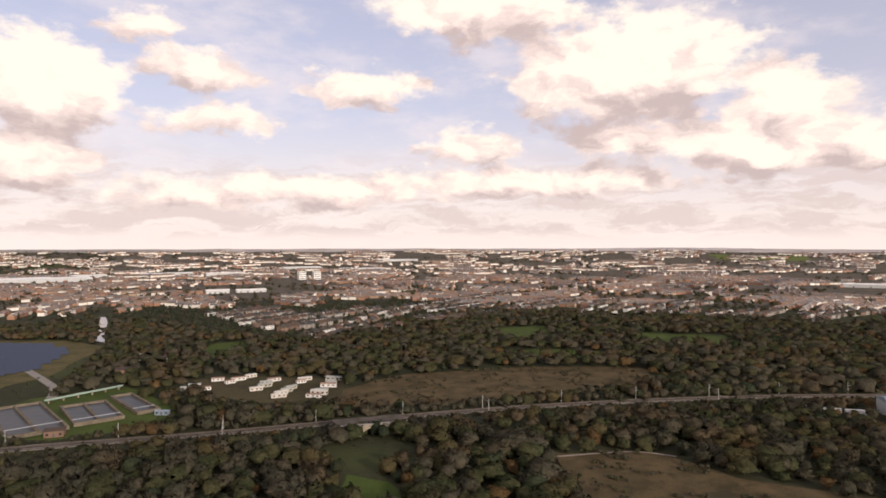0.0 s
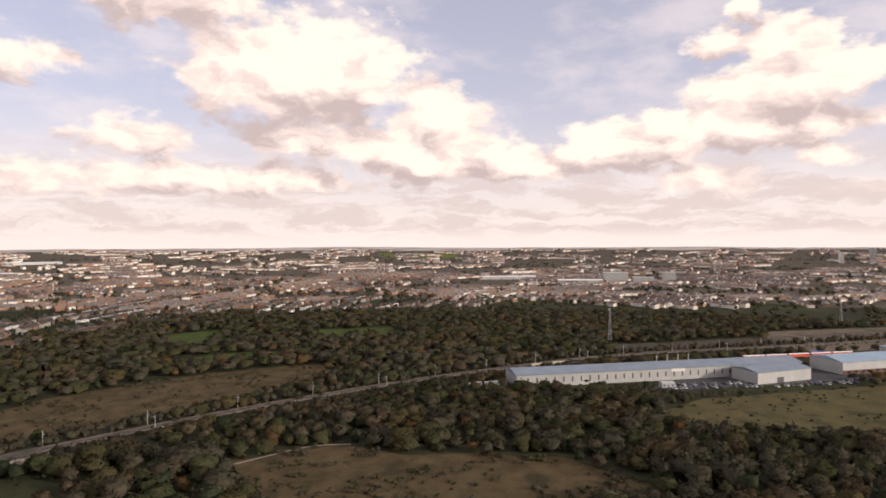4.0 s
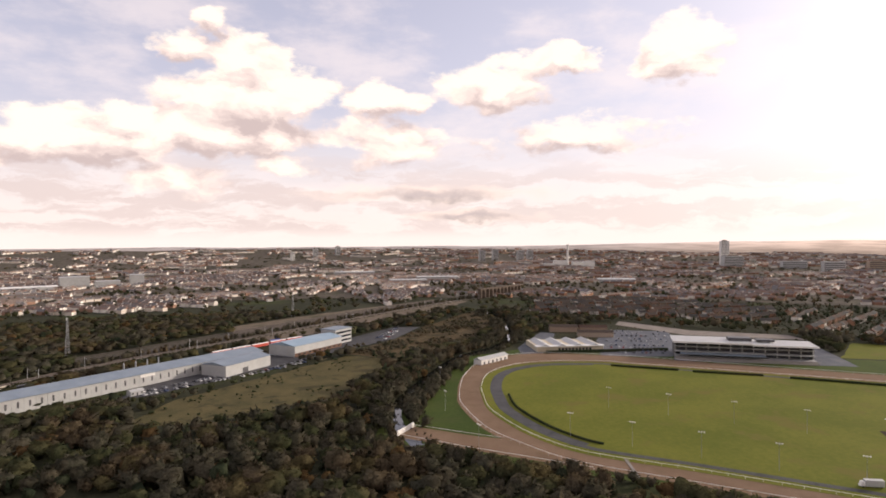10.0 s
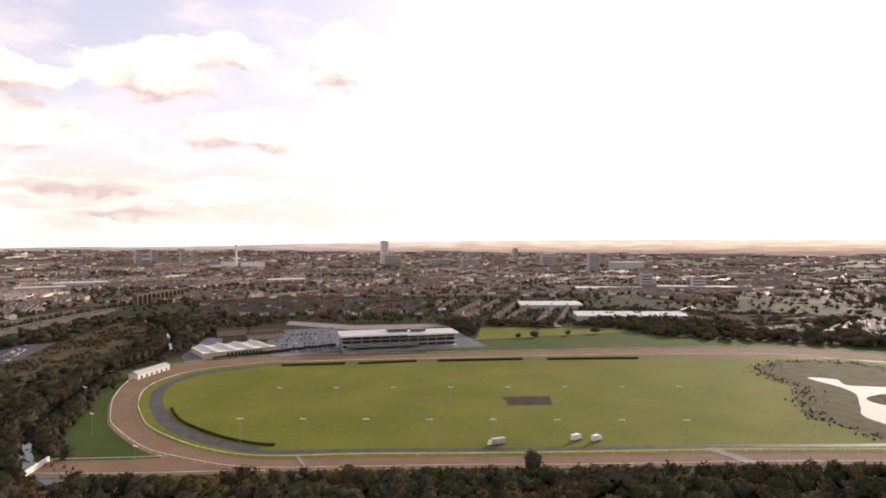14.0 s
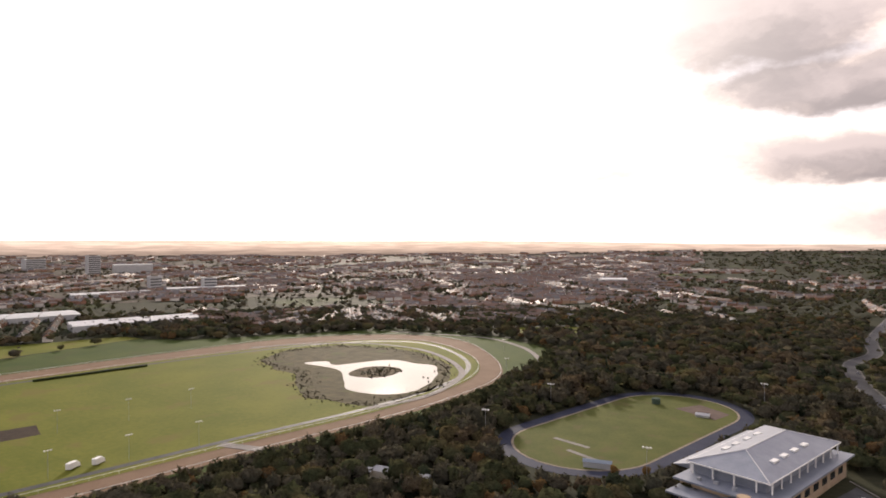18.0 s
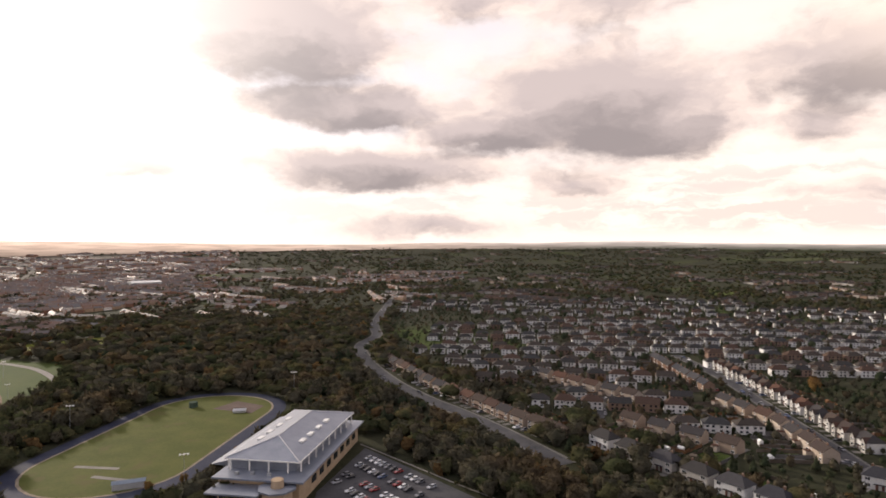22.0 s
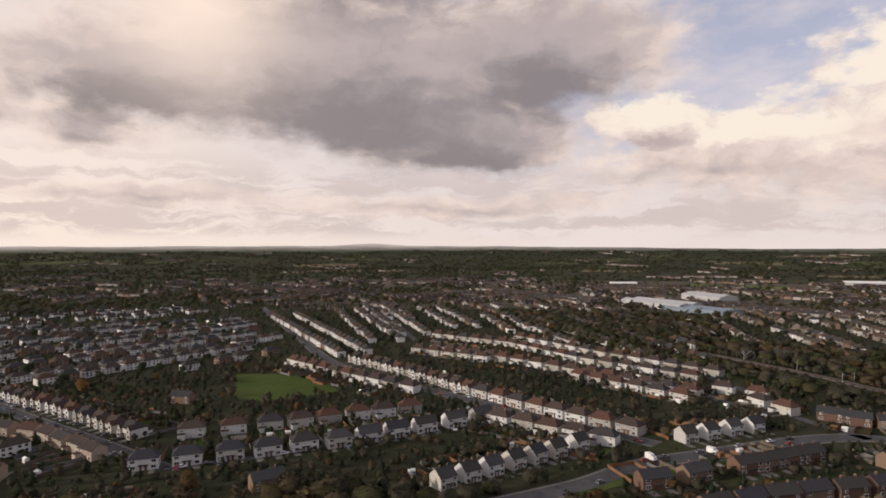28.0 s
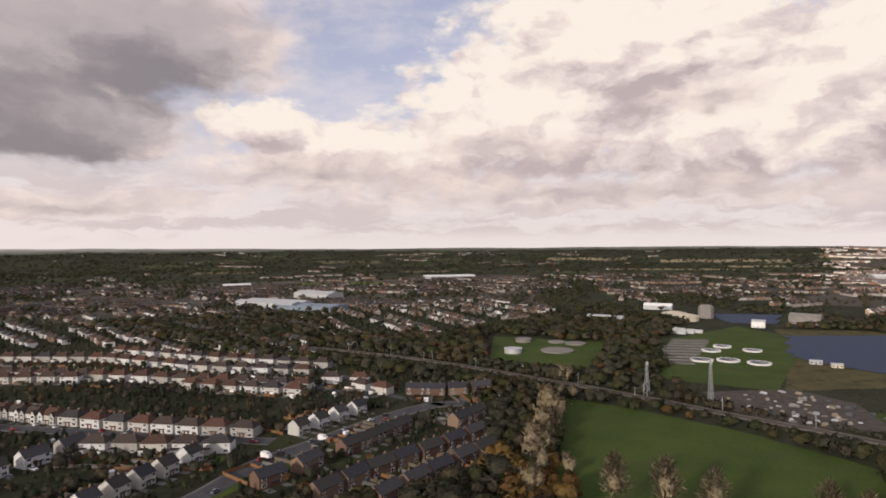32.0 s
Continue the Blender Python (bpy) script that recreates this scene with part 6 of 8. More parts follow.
def scatter(r0, r1, per, codes, az0=-44, az1=332):
    """Random places between two distances, one to per square metres, on the given kinds of cover."""
    step = math.sqrt(per)
    m = int(r1 / step) + 1
    i, j = (q.ravel().astype(float) for q in np.meshgrid(np.arange(-m, m + 1), np.arange(-m, m + 1)))
    x = (i + 0.5 * (j % 2) + rng.uniform(-0.42, 0.42, len(i))) * step
    y = (j + rng.uniform(-0.42, 0.42, len(j))) * step
    r, a = np.hypot(x, y), (np.degrees(np.arctan2(x, y)) - az0) % 360
    inside = (r > r0) & (r < r1) & (a < az1 - az0)
    x, y = x[inside], y[inside]
    u, v = ((x + HALF) / CELL).astype(int), ((y + HALF) / CELL).astype(int)
    ok = (u >= 0) & (v >= 0) & (u < SIDE) & (v < SIDE)
    ok[ok] = np.isin(cover[u[ok], v[ok]], codes)
    return np.stack([x[ok], y[ok]], 1)


def clumped(p, size, low, seed):
    """Keeps more places where a slow noise is high, for copses and gaps."""
    keep = [noise.noise((x / size, y / size, seed)) > low + rng.uniform(-0.25, 0.25) for x, y in p]
    return p[np.array(keep, bool)]


def tall(p, lo, hi):
    return rng.uniform(lo, hi, len(p))


# woods, near to far
def canopy(p, lo, hi):
    """Heights that rise and fall over the wood in waves, besides the chance of each tree."""
    wave = np.array([noise.noise((x / 34, y / 34, 6.0)) for x, y in p]) if len(p) else np.zeros(0)
    return tall(p, lo, hi) * (1 + 0.45 * wave)


for r0, r1, per, quads in ((205, 330, 62, 112), (330, 460, 80, 58)):
    p = scatter(r0, r1, per, (0,))
    cut = rng.uniform(0, 1, len(p)) + 0.12 * np.array([noise.noise((x / 46, y / 46, 2.0)) for x, y in p])
    for lo, hi, kinds, mat, label, h0, h1, wide in ((-1, 0.36, ("round", "bush"), M_OLIVE, "mixed olive and brown late-autumn woodland", 5.0, 10.4, 1.40), (0.36, 0.87, ("round", "bare", "bare"), M_TWIG, "bare brown winter trees of the wood", 5.8, 10.8, 1.40),
                                                    (0.87, 0.92, ("round",), M_RUSSET, "russet trees among the woods", 4.6, 8.0, 1.35), (0.92, 9, ("round", "conifer", "round"), M_EVERGREEN, "dark evergreen trees among the woods", 5.0, 9.6, 1.15)):
        q = p[(cut >= lo) & (cut < hi)]
        stand_of("woodland", kinds, quads, q, canopy(q, h0, h1), mat, label, width=wide)
p = scatter(460, 900, 112, (0,))
cut = rng.uniform(0, 1, len(p))
stand_of("woodland", ("round", "bush"), 21, p[cut < 0.40], tall(p[cut < 0.40], 5.88, 11.2), M_OLIVE, "olive late-autumn woodland in the middle distance", with_trunk=False, width=1.55)
stand_of("woodland", ("round", "round", "bare"), 21, p[(cut >= 0.40) & (cut < 0.86)], tall(p[(cut >= 0.40) & (cut < 0.86)], 6.72, 12), M_TWIG, "bare brown woodland in the middle distance", with_trunk=False, width=1.55)
stand_of("woodland", ("round",), 26, p[(cut >= 0.86) & (cut < 0.93)], tall(p[(cut >= 0.86) & (cut < 0.93)], 5.88, 9.6), M_RUSSET, "russet trees in the middle distance", with_trunk=False, width=1.55)
stand_of("woodland", ("conifer", "round"), 26, p[cut >= 0.93], tall(p[cut >= 0.93], 5.88, 11.2), M_EVERGREEN, "dark evergreens in the middle distance", with_trunk=False, width=1.55)
p = clumped(scatter(900, 1480, 300, (0,)), 90, -0.06, 2.0)
p = p[(np.degrees(np.arctan2(p[:, 0], p[:, 1])) > 160) | (np.degrees(np.arctan2(p[:, 0], p[:, 1])) < -44) | (rng.uniform(0, 1, len(p)) < 0.45)]
cut = rng.uniform(0, 1, len(p))
stand_of("woodland", ("round",), 13, p[cut < 0.5], tall(p[cut < 0.5], 5.88, 11.2), M_OLIVE, "distant olive woodland", with_trunk=False, width=1.6)
stand_of("woodland", ("round",), 13, p[(cut >= 0.5) & (cut < 0.92)], tall(p[(cut >= 0.5) & (cut < 0.92)], 5.88, 11.2), M_TWIG, "distant brown woodland", with_trunk=False, width=1.6)
stand_of("woodland", ("conifer", "round"), 15, p[cut >= 0.92], tall(p[cut >= 0.92], 5.88, 10.4), M_EVERGREEN, "distant dark evergreens", with_trunk=False)
# gardens
p = scatter(200, 520, 56, (2,))
cut = rng.uniform(0, 1, len(p))
stand_of("garden_trees", ("bush", "round"), 28, p[cut < 0.45], tall(p[cut < 0.45], 1.5, 4.5), M_HEDGE, "garden shrubs and hedges between houses", with_trunk=False)
stand_of("garden_trees", ("bare", "round"), 46, p[(cut >= 0.45) & (cut < 0.82)], tall(p[(cut >= 0.45) & (cut < 0.82)], 3, 7.5), M_TWIG, "bare garden trees between houses")
stand_of("garden_trees", ("round",), 60, p[(cut >= 0.82) & (cut < 0.84)], tall(p[(cut >= 0.82) & (cut < 0.84)], 4, 7), M_RUSSET, "russet garden trees between houses")
stand_of("garden_trees", ("conifer", "tall"), 56, p[cut >= 0.84], tall(p[cut >= 0.84], 5, 10), M_EVERGREEN, "dark garden conifers between houses")
p = scatter(520, 1100, 92, (2,))
cut = rng.uniform(0, 1, len(p))
stand_of("garden_trees", ("bush", "round"), 13, p[cut < 0.42], tall(p[cut < 0.42], 2, 4.4), M_HEDGE, "garden shrubs of the further estate", with_trunk=False)
stand_of("garden_trees", ("round",), 13, p[(cut >= 0.42) & (cut < 0.80)], tall(p[(cut >= 0.42) & (cut < 0.80)], 3, 7), M_TWIG, "bare trees of the further estate", with_trunk=False)
stand_of("garden_trees", ("conifer", "round"), 16, p[cut >= 0.80], tall(p[cut >= 0.80], 4.5, 9), M_EVERGREEN, "dark conifers of the further estate", with_trunk=False)
# scrub
p = clumped(scatter(200, 1100, 26, (3,)), 26, -0.02, 7.0)
cut = rng.uniform(0, 1, len(p))
stand_of("scrub", ("bush", "round"), 24, p[cut < 0.7], canopy(p[cut < 0.7], 1.0, 4.2), M_TWIG, "low brown scrub", with_trunk=False, width=1.5)
stand_of("scrub", ("bush",), 24, p[cut >= 0.7], canopy(p[cut >= 0.7], 0.8, 3.0), M_OLIVE, "low olive scrub", with_trunk=False, width=1.6)


def on_field(x0, x1, y0, y1, n, low=0.0):
    """Clumped places on a rough meadow, inside a box of the plan, where the cover is open."""
    p = np.stack([rng.uniform(x0, x1, n), rng.uniform(y0, y1, n)], 1)
    u, v = ((p[:, 0] + HALF) / CELL).astype(int), ((p[:, 1] + HALF) / CELL).astype(int)
    return clumped(p[cover[u, v] == 1], 22, 0.12, 11.0)


for x0, x1, y0, y1, n, mat, label in ((-70, 158, 376, 500, 900, M_TWIG, "low brown bushes on the marsh meadow"), (50, 200, 172, 300, 900, M_TWIG, "low brown bushes in the clearing"), (290, 505, 165, 258, 420, M_HEDGE, "dark tussocks on the rough meadow"),
                                 (-60, 150, 380, 500, 500, M_OLIVE, "olive scrub on the marsh meadow"), (50, 200, 172, 300, 500, M_OLIVE, "olive scrub in the clearing")):
    p = on_field(x0, x1, y0, y1, n)
    stand_of("scrub", ("bush",), 30, p, tall(p, 0.5, 2.6), mat, label, with_trunk=False, width=1.7)
ring = np.array(inset(smooth([(397, -363), (414, -411), (391, -456), (340, -470), (300, -462), (250, -429), (226, -390), (217, -349), (231, -296), (279, -292), (315, -320), (331, -340), (360, -345)], True, 1.5), 7))
ring = np.concatenate([ring, inset([tuple(q) for q in ring], -4)])
ring = ring + rng.normal(size=ring.shape) * 4.5
stand_of("pond_scrub", ("bush",), 30, ring, tall(ring, 0.3, 1.5), M_TWIG, "low scrub and reeds round the pond", with_trunk=False)
isle = np.array([285.0, -377.0]) + rng.normal(size=(70, 2)) * (6, 9)
stand_of("pond_scrub", ("bush",), 40, isle, tall(isle, 0.8, 2.2), M_TWIG, "low scrub on the pond's island", with_trunk=False)


def hedge_line(points, step, lo, hi, mat, kinds, quads, label, spread=2.0, name="hedgerow"):
    pts = np.array(smooth(points, False, step))
    pts = pts + rng.normal(size=pts.shape) * spread
    stand_of(name, kinds, int(quads * 0.72), pts, tall(pts, lo, hi), mat, label, 1, 3)


hedge_line(offset(CURVE, 9), 3.4, 3, 7, M_TWIG, ("bare", "bush"), 44, "bare brown hedgerow along the railway")
hedge_line(offset(CURVE, -8.5), 3.4, 2.5, 5, M_OLIVE, ("bush", "bare"), 44, "olive scrub along the railway")
hedge_line([(255, -60), (240, -110), (222, -180), (198, -270), (186, -340), (184, -420)], 2.2, 4, 8, M_TWIG, ("bare", "bush"), 80, "dark tree belt beside the race track", 4.0)
hedge_line([(245, -50), (232, -110), (212, -180), (188, -270), (178, -340), (176, -430), (190, -500)], 2.2, 5, 10, M_OLIVE, ("bare", "round"), 80, "dark tree belt beside the race track", 5.0)
hedge_line(offset(smooth(CANAL), 8), 3.0, 6, 11, M_TWIG, ("bare",), 90, "bare brown trees along the canal", 2.0)
hedge_line(offset(smooth(CANAL), -8), 4.0, 5, 10, M_TWIG, ("bare",), 90, "bare brown trees along the canal", 2.0)
hedge_line([(333, 101), (360, 107), (395, 108), (440, 110), (500, 107)], 2.4, 5, 9, M_TWIG, ("bare", "round"), 90, "bare trees between the canal and the race track", 2.2)
hedge_line([(150, -330), (140, -390), (110, -440), (60, -455), (20, -440), (0, -400), (-8, -340)], 3.0, 6, 12, M_TWIG, ("bare", "round"), 90, "bare trees round the athletics ground", 5.0)
hedge_line([(-358, 190), (-300, 148), (-262, 128), (-228, 104)], 3.0, 9, 17, M_PALETWIG, ("bare", "tall"), 110, "tall bare trees along the pasture", 4.0)
hedge_line([(-470, 232), (-420, 222), (-370, 188)], 3.0, 9, 16, M_PALETWIG, ("bare", "tall"), 90, "tall bare trees along the pasture", 4.0)
hedge_line([(-262, 95), (-240, 112), (-215, 100), (-190, 80)], 2.2, 6, 12, M_GOLD, ("round",), 130, "golden brown trees by the pasture", 6.0)
hedge_line([(-40, -300), (-58, -258), (-75, -228), (-82, -200)], 2.5, 6, 12, M_TWIG, ("bare", "round"), 120, "bare trees behind the car park", 7.0)
hedge_line([(-24, -480), (-34, -420), (-52, -370), (-66, -330)], 3.0, 5, 10, M_TWIG, ("bare", "round"), 90, "bare trees along the road", 6.0)
# far country and town trees
def far_places(az0, az1, d0, d1, n, low=-0.05, size=140, seed=5.0):
    r = np.sqrt(rng.uniform(d0 * d0, d1 * d1, n))
    a = np.radians(rng.uniform(az0, az1, n))
    return clumped(np.stack([r * np.sin(a), r * np.cos(a)], 1), size, low, seed)


p = np.concatenate([far_places(-44, 165, 1480, 2600, 3600, 0.05), far_places(165, 332, 1480, 2600, 5200)])
cut = rng.uniform(0, 1, len(p))
stand_of("distant_woods", ("round",), 11, p[cut < 0.5], tall(p[cut < 0.5], 6, 11), M_OLIVE, "far olive woods", with_trunk=False, width=2.0)
stand_of("distant_woods", ("round",), 11, p[cut >= 0.5], tall(p[cut >= 0.5], 6, 11), M_TWIG, "far brown woods", with_trunk=False, width=2.0)
p = np.concatenate([far_places(-44, 165, 2450, 3580, 4200, -0.02, 200), far_places(165, 332, 2450, 3580, 9500, -0.22, 200)])
cut = rng.uniform(0, 1, len(p))
stand_of("distant_woods", ("round",), 10, p[cut < 0.4], tall(p[cut < 0.4], 5, 9), M_OLIVE, "far olive woods near the hills", with_trunk=False, width=3.0)
stand_of("distant_woods", ("round",), 10, p[(cut >= 0.4) & (cut < 0.75)], tall(p[(cut >= 0.4) & (cut < 0.75)], 5, 9), M_TWIG, "far brown woods near the hills", with_trunk=False, width=3.0)
stand_of("distant_woods", ("round",), 10, p[cut >= 0.75], tall(p[cut >= 0.75], 5, 9), M_EVERGREEN, "far dark woods near the hills", with_trunk=False, width=3.0)
p = far_places(76, 168, 1120, 2450, 4200, -0.2, 110, 12.0)
stand_of("distant_woods", ("round",), 10, p, tall(p, 4, 8), M_TWIG, "brown street trees among the city terraces", with_trunk=False, width=1.7)
p = np.concatenate([far_places(184, 262, 1050, 2600, 2600, -0.25, 150, 8.0), far_places(262, 320, 1500, 3000, 1300, -0.1, 200, 8.0)])
stand_of("distant_woods", ("round",), 11, p, tall(p, 5, 9), M_HEDGE, "dark woods before the far country", with_trunk=False, width=2.4)

p = far_places(138, 180, 1090, 1750, 1500, -0.35, 120, 3.0)
stand_of("distant_woods", ("round",), 11, p, tall(p, 4, 8), M_TWIG, "brown garden trees towards the low sun", with_trunk=False, width=2.0)

# ---- the town beyond ----
def town(name, az0, az1, d0, d1, n, wall, label, low=-0.15, big=1.0, roof=M_FARROOF):
    """Plain gabled houses in short rows, in one mesh."""
    v, f, mi = [], [], []
    count = 0
    while count < n:
        r = math.sqrt(random.uniform(d0 * d0, d1 * d1))
        az = random.uniform(az0, az1)
        c = heading(az) * r
        if noise.noise((c.x / 300, c.y / 300, 9.0)) < low + random.uniform(-0.2, 0.2):
            count += 0.2
            continue
        if r < 1480 and cover[int((c.x + HALF) / CELL), int((c.y + HALF) / CELL)] == 1:
            count += 0.2
            continue
        # street direction varies slowly over the town
        a = 2.2 * noise.noise((c.x / 420, c.y / 420, 4.0)) * math.pi
        ux, uy = math.cos(a), math.sin(a)
        m = random.randint(3, 8)
        for k in range(m):
            x, y = c.x + ux * 15 * k * big, c.y + uy * 15 * k * big
            if math.hypot(x, y) < d0:
                break
            z = float(land(x, y)) - 0.3
            w, d, e, h = 6.4 * big, 4.2 * big, random.uniform(4.6, 5.6) * big, random.uniform(7.4, 8.6) * big
            o = len(v)
            for zz in (0, e):
                for sx, sy in ((-w, -d), (w, -d), (w, d), (-w, d)):
                    v.append((x + ux * sx - uy * sy, y + uy * sx + ux * sy, z + zz))
            f += [(o, o + 1, o + 5, o + 4), (o + 1, o + 2, o + 6, o + 5), (o + 2, o + 3, o + 7, o + 6), (o + 3, o, o + 4, o + 7)]
            mi += [0] * 4
            o = len(v)
            for sx, sy, zz in ((-w, -d, e), (w, -d, e), (w, d, e), (-w, d, e), (-w, 0, h), (w, 0, h)):
                v.append((x + ux * sx * 1.04 - uy * sy * 1.08, y + uy * sx * 1.04 + ux * sy * 1.08, z + zz))
            f += [(o, o + 1, o + 5, o + 4), (o + 2, o + 3, o + 4, o + 5)]
            mi += [1] * 2
            v += [v[o], v[o + 3], v[o + 4], v[o + 1], v[o + 2], v[o + 5]]
            g = o + 6
            f += [(g, g + 2, g + 1), (g + 3, g + 4, g + 5)]
            mi += [0] * 2
        count += m
    s = Shape()
    s.v, s.f, s.m = v, f, mi
    return single(name, s, (wall, roof), label, "houses", kind="stuff")


town("town", -40, 30, 1000, 2000, 3400, M_FARWALL, "brick and white houses of the far town")
town("town", 28, 76, 960, 2000, 3200, M_PALEWALL, "pale houses of the far town in sun")
town("town", -42, 76, 2000, 3560, 5600, M_PALEWALL, "far pale houses towards the hills", -0.05, 1.3)
town("town", 76, 160, 1120, 2200, 4600, M_FARWALL, "brick terraces of the city")
town("town", 76, 172, 2200, 3560, 4600, M_FARWALL, "far roofs of the city", -0.1, 1.4)
town("town", 126, 160, 740, 1150, 760, M_FARWALL, "dark terraces beyond the race track")
town("town", 160, 190, 760, 2000, 700, M_FARWALL, "houses among the trees", -0.05)
town("town", 172, 330, 1900, 3500, 900, M_WESTWALL, "far dull villages in the woods", 0.15, roof=M_WESTROOF)
town("town", 186, 236, 1000, 1900, 520, M_WESTWALL, "dull houses among the far trees", 0.0, roof=M_WESTROOF)
town("town", 236, 292, 980, 1800, 1700, M_WESTWALL, "houses of the far estate", roof=M_WESTROOF)
town("town", 290, 324, 1050, 2000, 620, M_WESTWALL, "brick houses beyond the sewage works", roof=M_WESTROOF)
town("town", 150, 177, 1130, 2300, 1300, M_FARWALL, "brick houses towards the low sun", -0.3)

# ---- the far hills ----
# Emission only: haze by height and the glow towards the sun are painted.
m = bpy.data.materials.new("painted_haze_hills")
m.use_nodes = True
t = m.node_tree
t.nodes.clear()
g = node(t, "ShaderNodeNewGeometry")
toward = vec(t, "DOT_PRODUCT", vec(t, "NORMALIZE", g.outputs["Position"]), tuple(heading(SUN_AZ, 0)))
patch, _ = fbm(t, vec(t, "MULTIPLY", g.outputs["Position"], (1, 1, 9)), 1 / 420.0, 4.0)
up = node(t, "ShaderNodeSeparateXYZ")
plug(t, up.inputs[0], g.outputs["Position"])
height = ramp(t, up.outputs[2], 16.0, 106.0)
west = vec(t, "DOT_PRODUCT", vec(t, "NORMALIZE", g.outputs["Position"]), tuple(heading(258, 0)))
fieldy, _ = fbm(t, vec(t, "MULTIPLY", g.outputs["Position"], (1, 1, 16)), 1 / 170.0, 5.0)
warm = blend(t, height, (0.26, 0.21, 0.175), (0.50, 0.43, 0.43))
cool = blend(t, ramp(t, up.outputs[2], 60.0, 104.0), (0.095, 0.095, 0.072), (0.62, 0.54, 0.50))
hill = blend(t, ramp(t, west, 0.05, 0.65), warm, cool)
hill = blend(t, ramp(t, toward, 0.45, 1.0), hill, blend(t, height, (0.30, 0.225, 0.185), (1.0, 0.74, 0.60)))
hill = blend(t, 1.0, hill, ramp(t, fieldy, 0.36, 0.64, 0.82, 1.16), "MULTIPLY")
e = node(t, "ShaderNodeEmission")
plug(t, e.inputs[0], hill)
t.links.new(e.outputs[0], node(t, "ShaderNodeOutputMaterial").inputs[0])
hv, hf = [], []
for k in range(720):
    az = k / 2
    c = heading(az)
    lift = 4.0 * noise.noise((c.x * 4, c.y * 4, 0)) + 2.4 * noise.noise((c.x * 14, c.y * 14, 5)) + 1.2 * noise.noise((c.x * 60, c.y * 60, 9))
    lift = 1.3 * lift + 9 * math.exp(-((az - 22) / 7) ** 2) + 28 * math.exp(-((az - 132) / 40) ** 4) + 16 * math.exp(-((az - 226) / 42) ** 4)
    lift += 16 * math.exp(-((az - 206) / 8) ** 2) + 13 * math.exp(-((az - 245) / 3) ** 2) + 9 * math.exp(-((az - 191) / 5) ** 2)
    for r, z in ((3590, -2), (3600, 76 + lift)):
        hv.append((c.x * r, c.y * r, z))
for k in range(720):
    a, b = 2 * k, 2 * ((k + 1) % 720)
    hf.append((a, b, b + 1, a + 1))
single("backdrop", Shape().add(hv, hf), m, "far hills on the horizon with haze painted as glow", "hills", kind="structure")
M_FARGRASS = material("far_pasture", (0.052, 0.066, 0.030), (0.080, 0.088, 0.040), 90, fine=9)
M_STUBBLE = material("far_stubble", (0.120, 0.100, 0.058), (0.165, 0.135, 0.080), 90, fine=9)
M_SUNGRASS = material("far_bright_pasture", (0.085, 0.110, 0.030), (0.120, 0.140, 0.042), 60, fine=9)


def far_field(a0, a1, d0, d1, mat, label):
    """A parcel of land that follows the far slopes, with crooked sides."""
    v, f = [], []
    n, m = max(3, int((a1 - a0) / 0.8)), max(3, int((d1 - d0) / 60))
    for i in range(n + 1):
        for j in range(m + 1):
            g = j / m
            c = heading(a0 + (a1 - a0) * i / n + 0.9 * g * math.sin(a0 * 3.1)) * (d0 + (d1 - d0) * g + 18 * math.sin(i * 1.3 + d0))
            v.append((c.x, c.y, float(land(c.x, c.y)) + 0.9))
    for i in range(n):
        for j in range(m):
            k = i * (m + 1) + j
            f.append((k, k + 1, k + m + 2, k + m + 1))
    single("far_field", Shape().add(v, f), mat, label, "field", kind="structure")


for a0, a1, d0, d1 in ((160, 167, 1480, 1600), (165, 170, 1900, 1990), (42.5, 45.5, 1950, 2150), (24, 31, 3100, 3400), (214, 217, 1280, 1400), (272, 281, 1520, 1640)):
    far_field(a0, a1, d0, d1, M_SUNGRASS, "bright green pasture field far off")
# Brighter copy of the far stubble, standing in for sunlight on these fields.
M_SUNSTUBBLE = material("sunlit_dry_field", (0.24, 0.20, 0.115), (0.32, 0.265, 0.16), 90, fine=9)
for a0, a1, d0, d1 in ((302, 312, 2350, 2470), (311, 322, 2560, 2640), (306, 316, 2800, 2960), (314, 326, 2150, 2230), (296, 303, 2900, 3050), (318, 328, 3050, 3300)):
    far_field(a0, a1, d0, d1, M_SUNSTUBBLE, "dry field far off with sunlight painted into its colour")
patch_rng = random.Random(14)
for k in range(46):
    a0, d0 = patch_rng.uniform(206, 328), patch_rng.uniform(1900, 3450)
    if a0 < 235 and d0 < 2900:
        continue
    kind = k % 4
    far_field(a0, a0 + patch_rng.uniform(2.0, 6.5), d0, d0 + patch_rng.uniform(60, 170), M_STUBBLE if kind == 1 else M_FARGRASS, "pale stubble field far off" if kind == 1 else "dull green pasture field far off")

# ---- race track furniture ----
def fence(points, closed, label, z=0.15):
    """A white running rail on posts."""
    pts = points + (points[:1] if closed else [])
    t = thing("running_rail", pose(0, 0, 0), label, "rail")
    s = Shape()
    for (x0, y0), (x1, y1) in zip(pts, pts[1:]):
        s.tube((x0, y0, z + 1.15), (x1, y1, z + 1.15), 0.13, 0.13, 4)
    part("rail", s, M_WHITE, t)
    p = Shape()
    for x, y in pts:
        p.box(x - 0.06, x + 0.06, y - 0.06, y + 0.06, z - 0.1, z + 1.1)
    part("post_line", p, M_WHITE, t)["kind"] = "stuff"


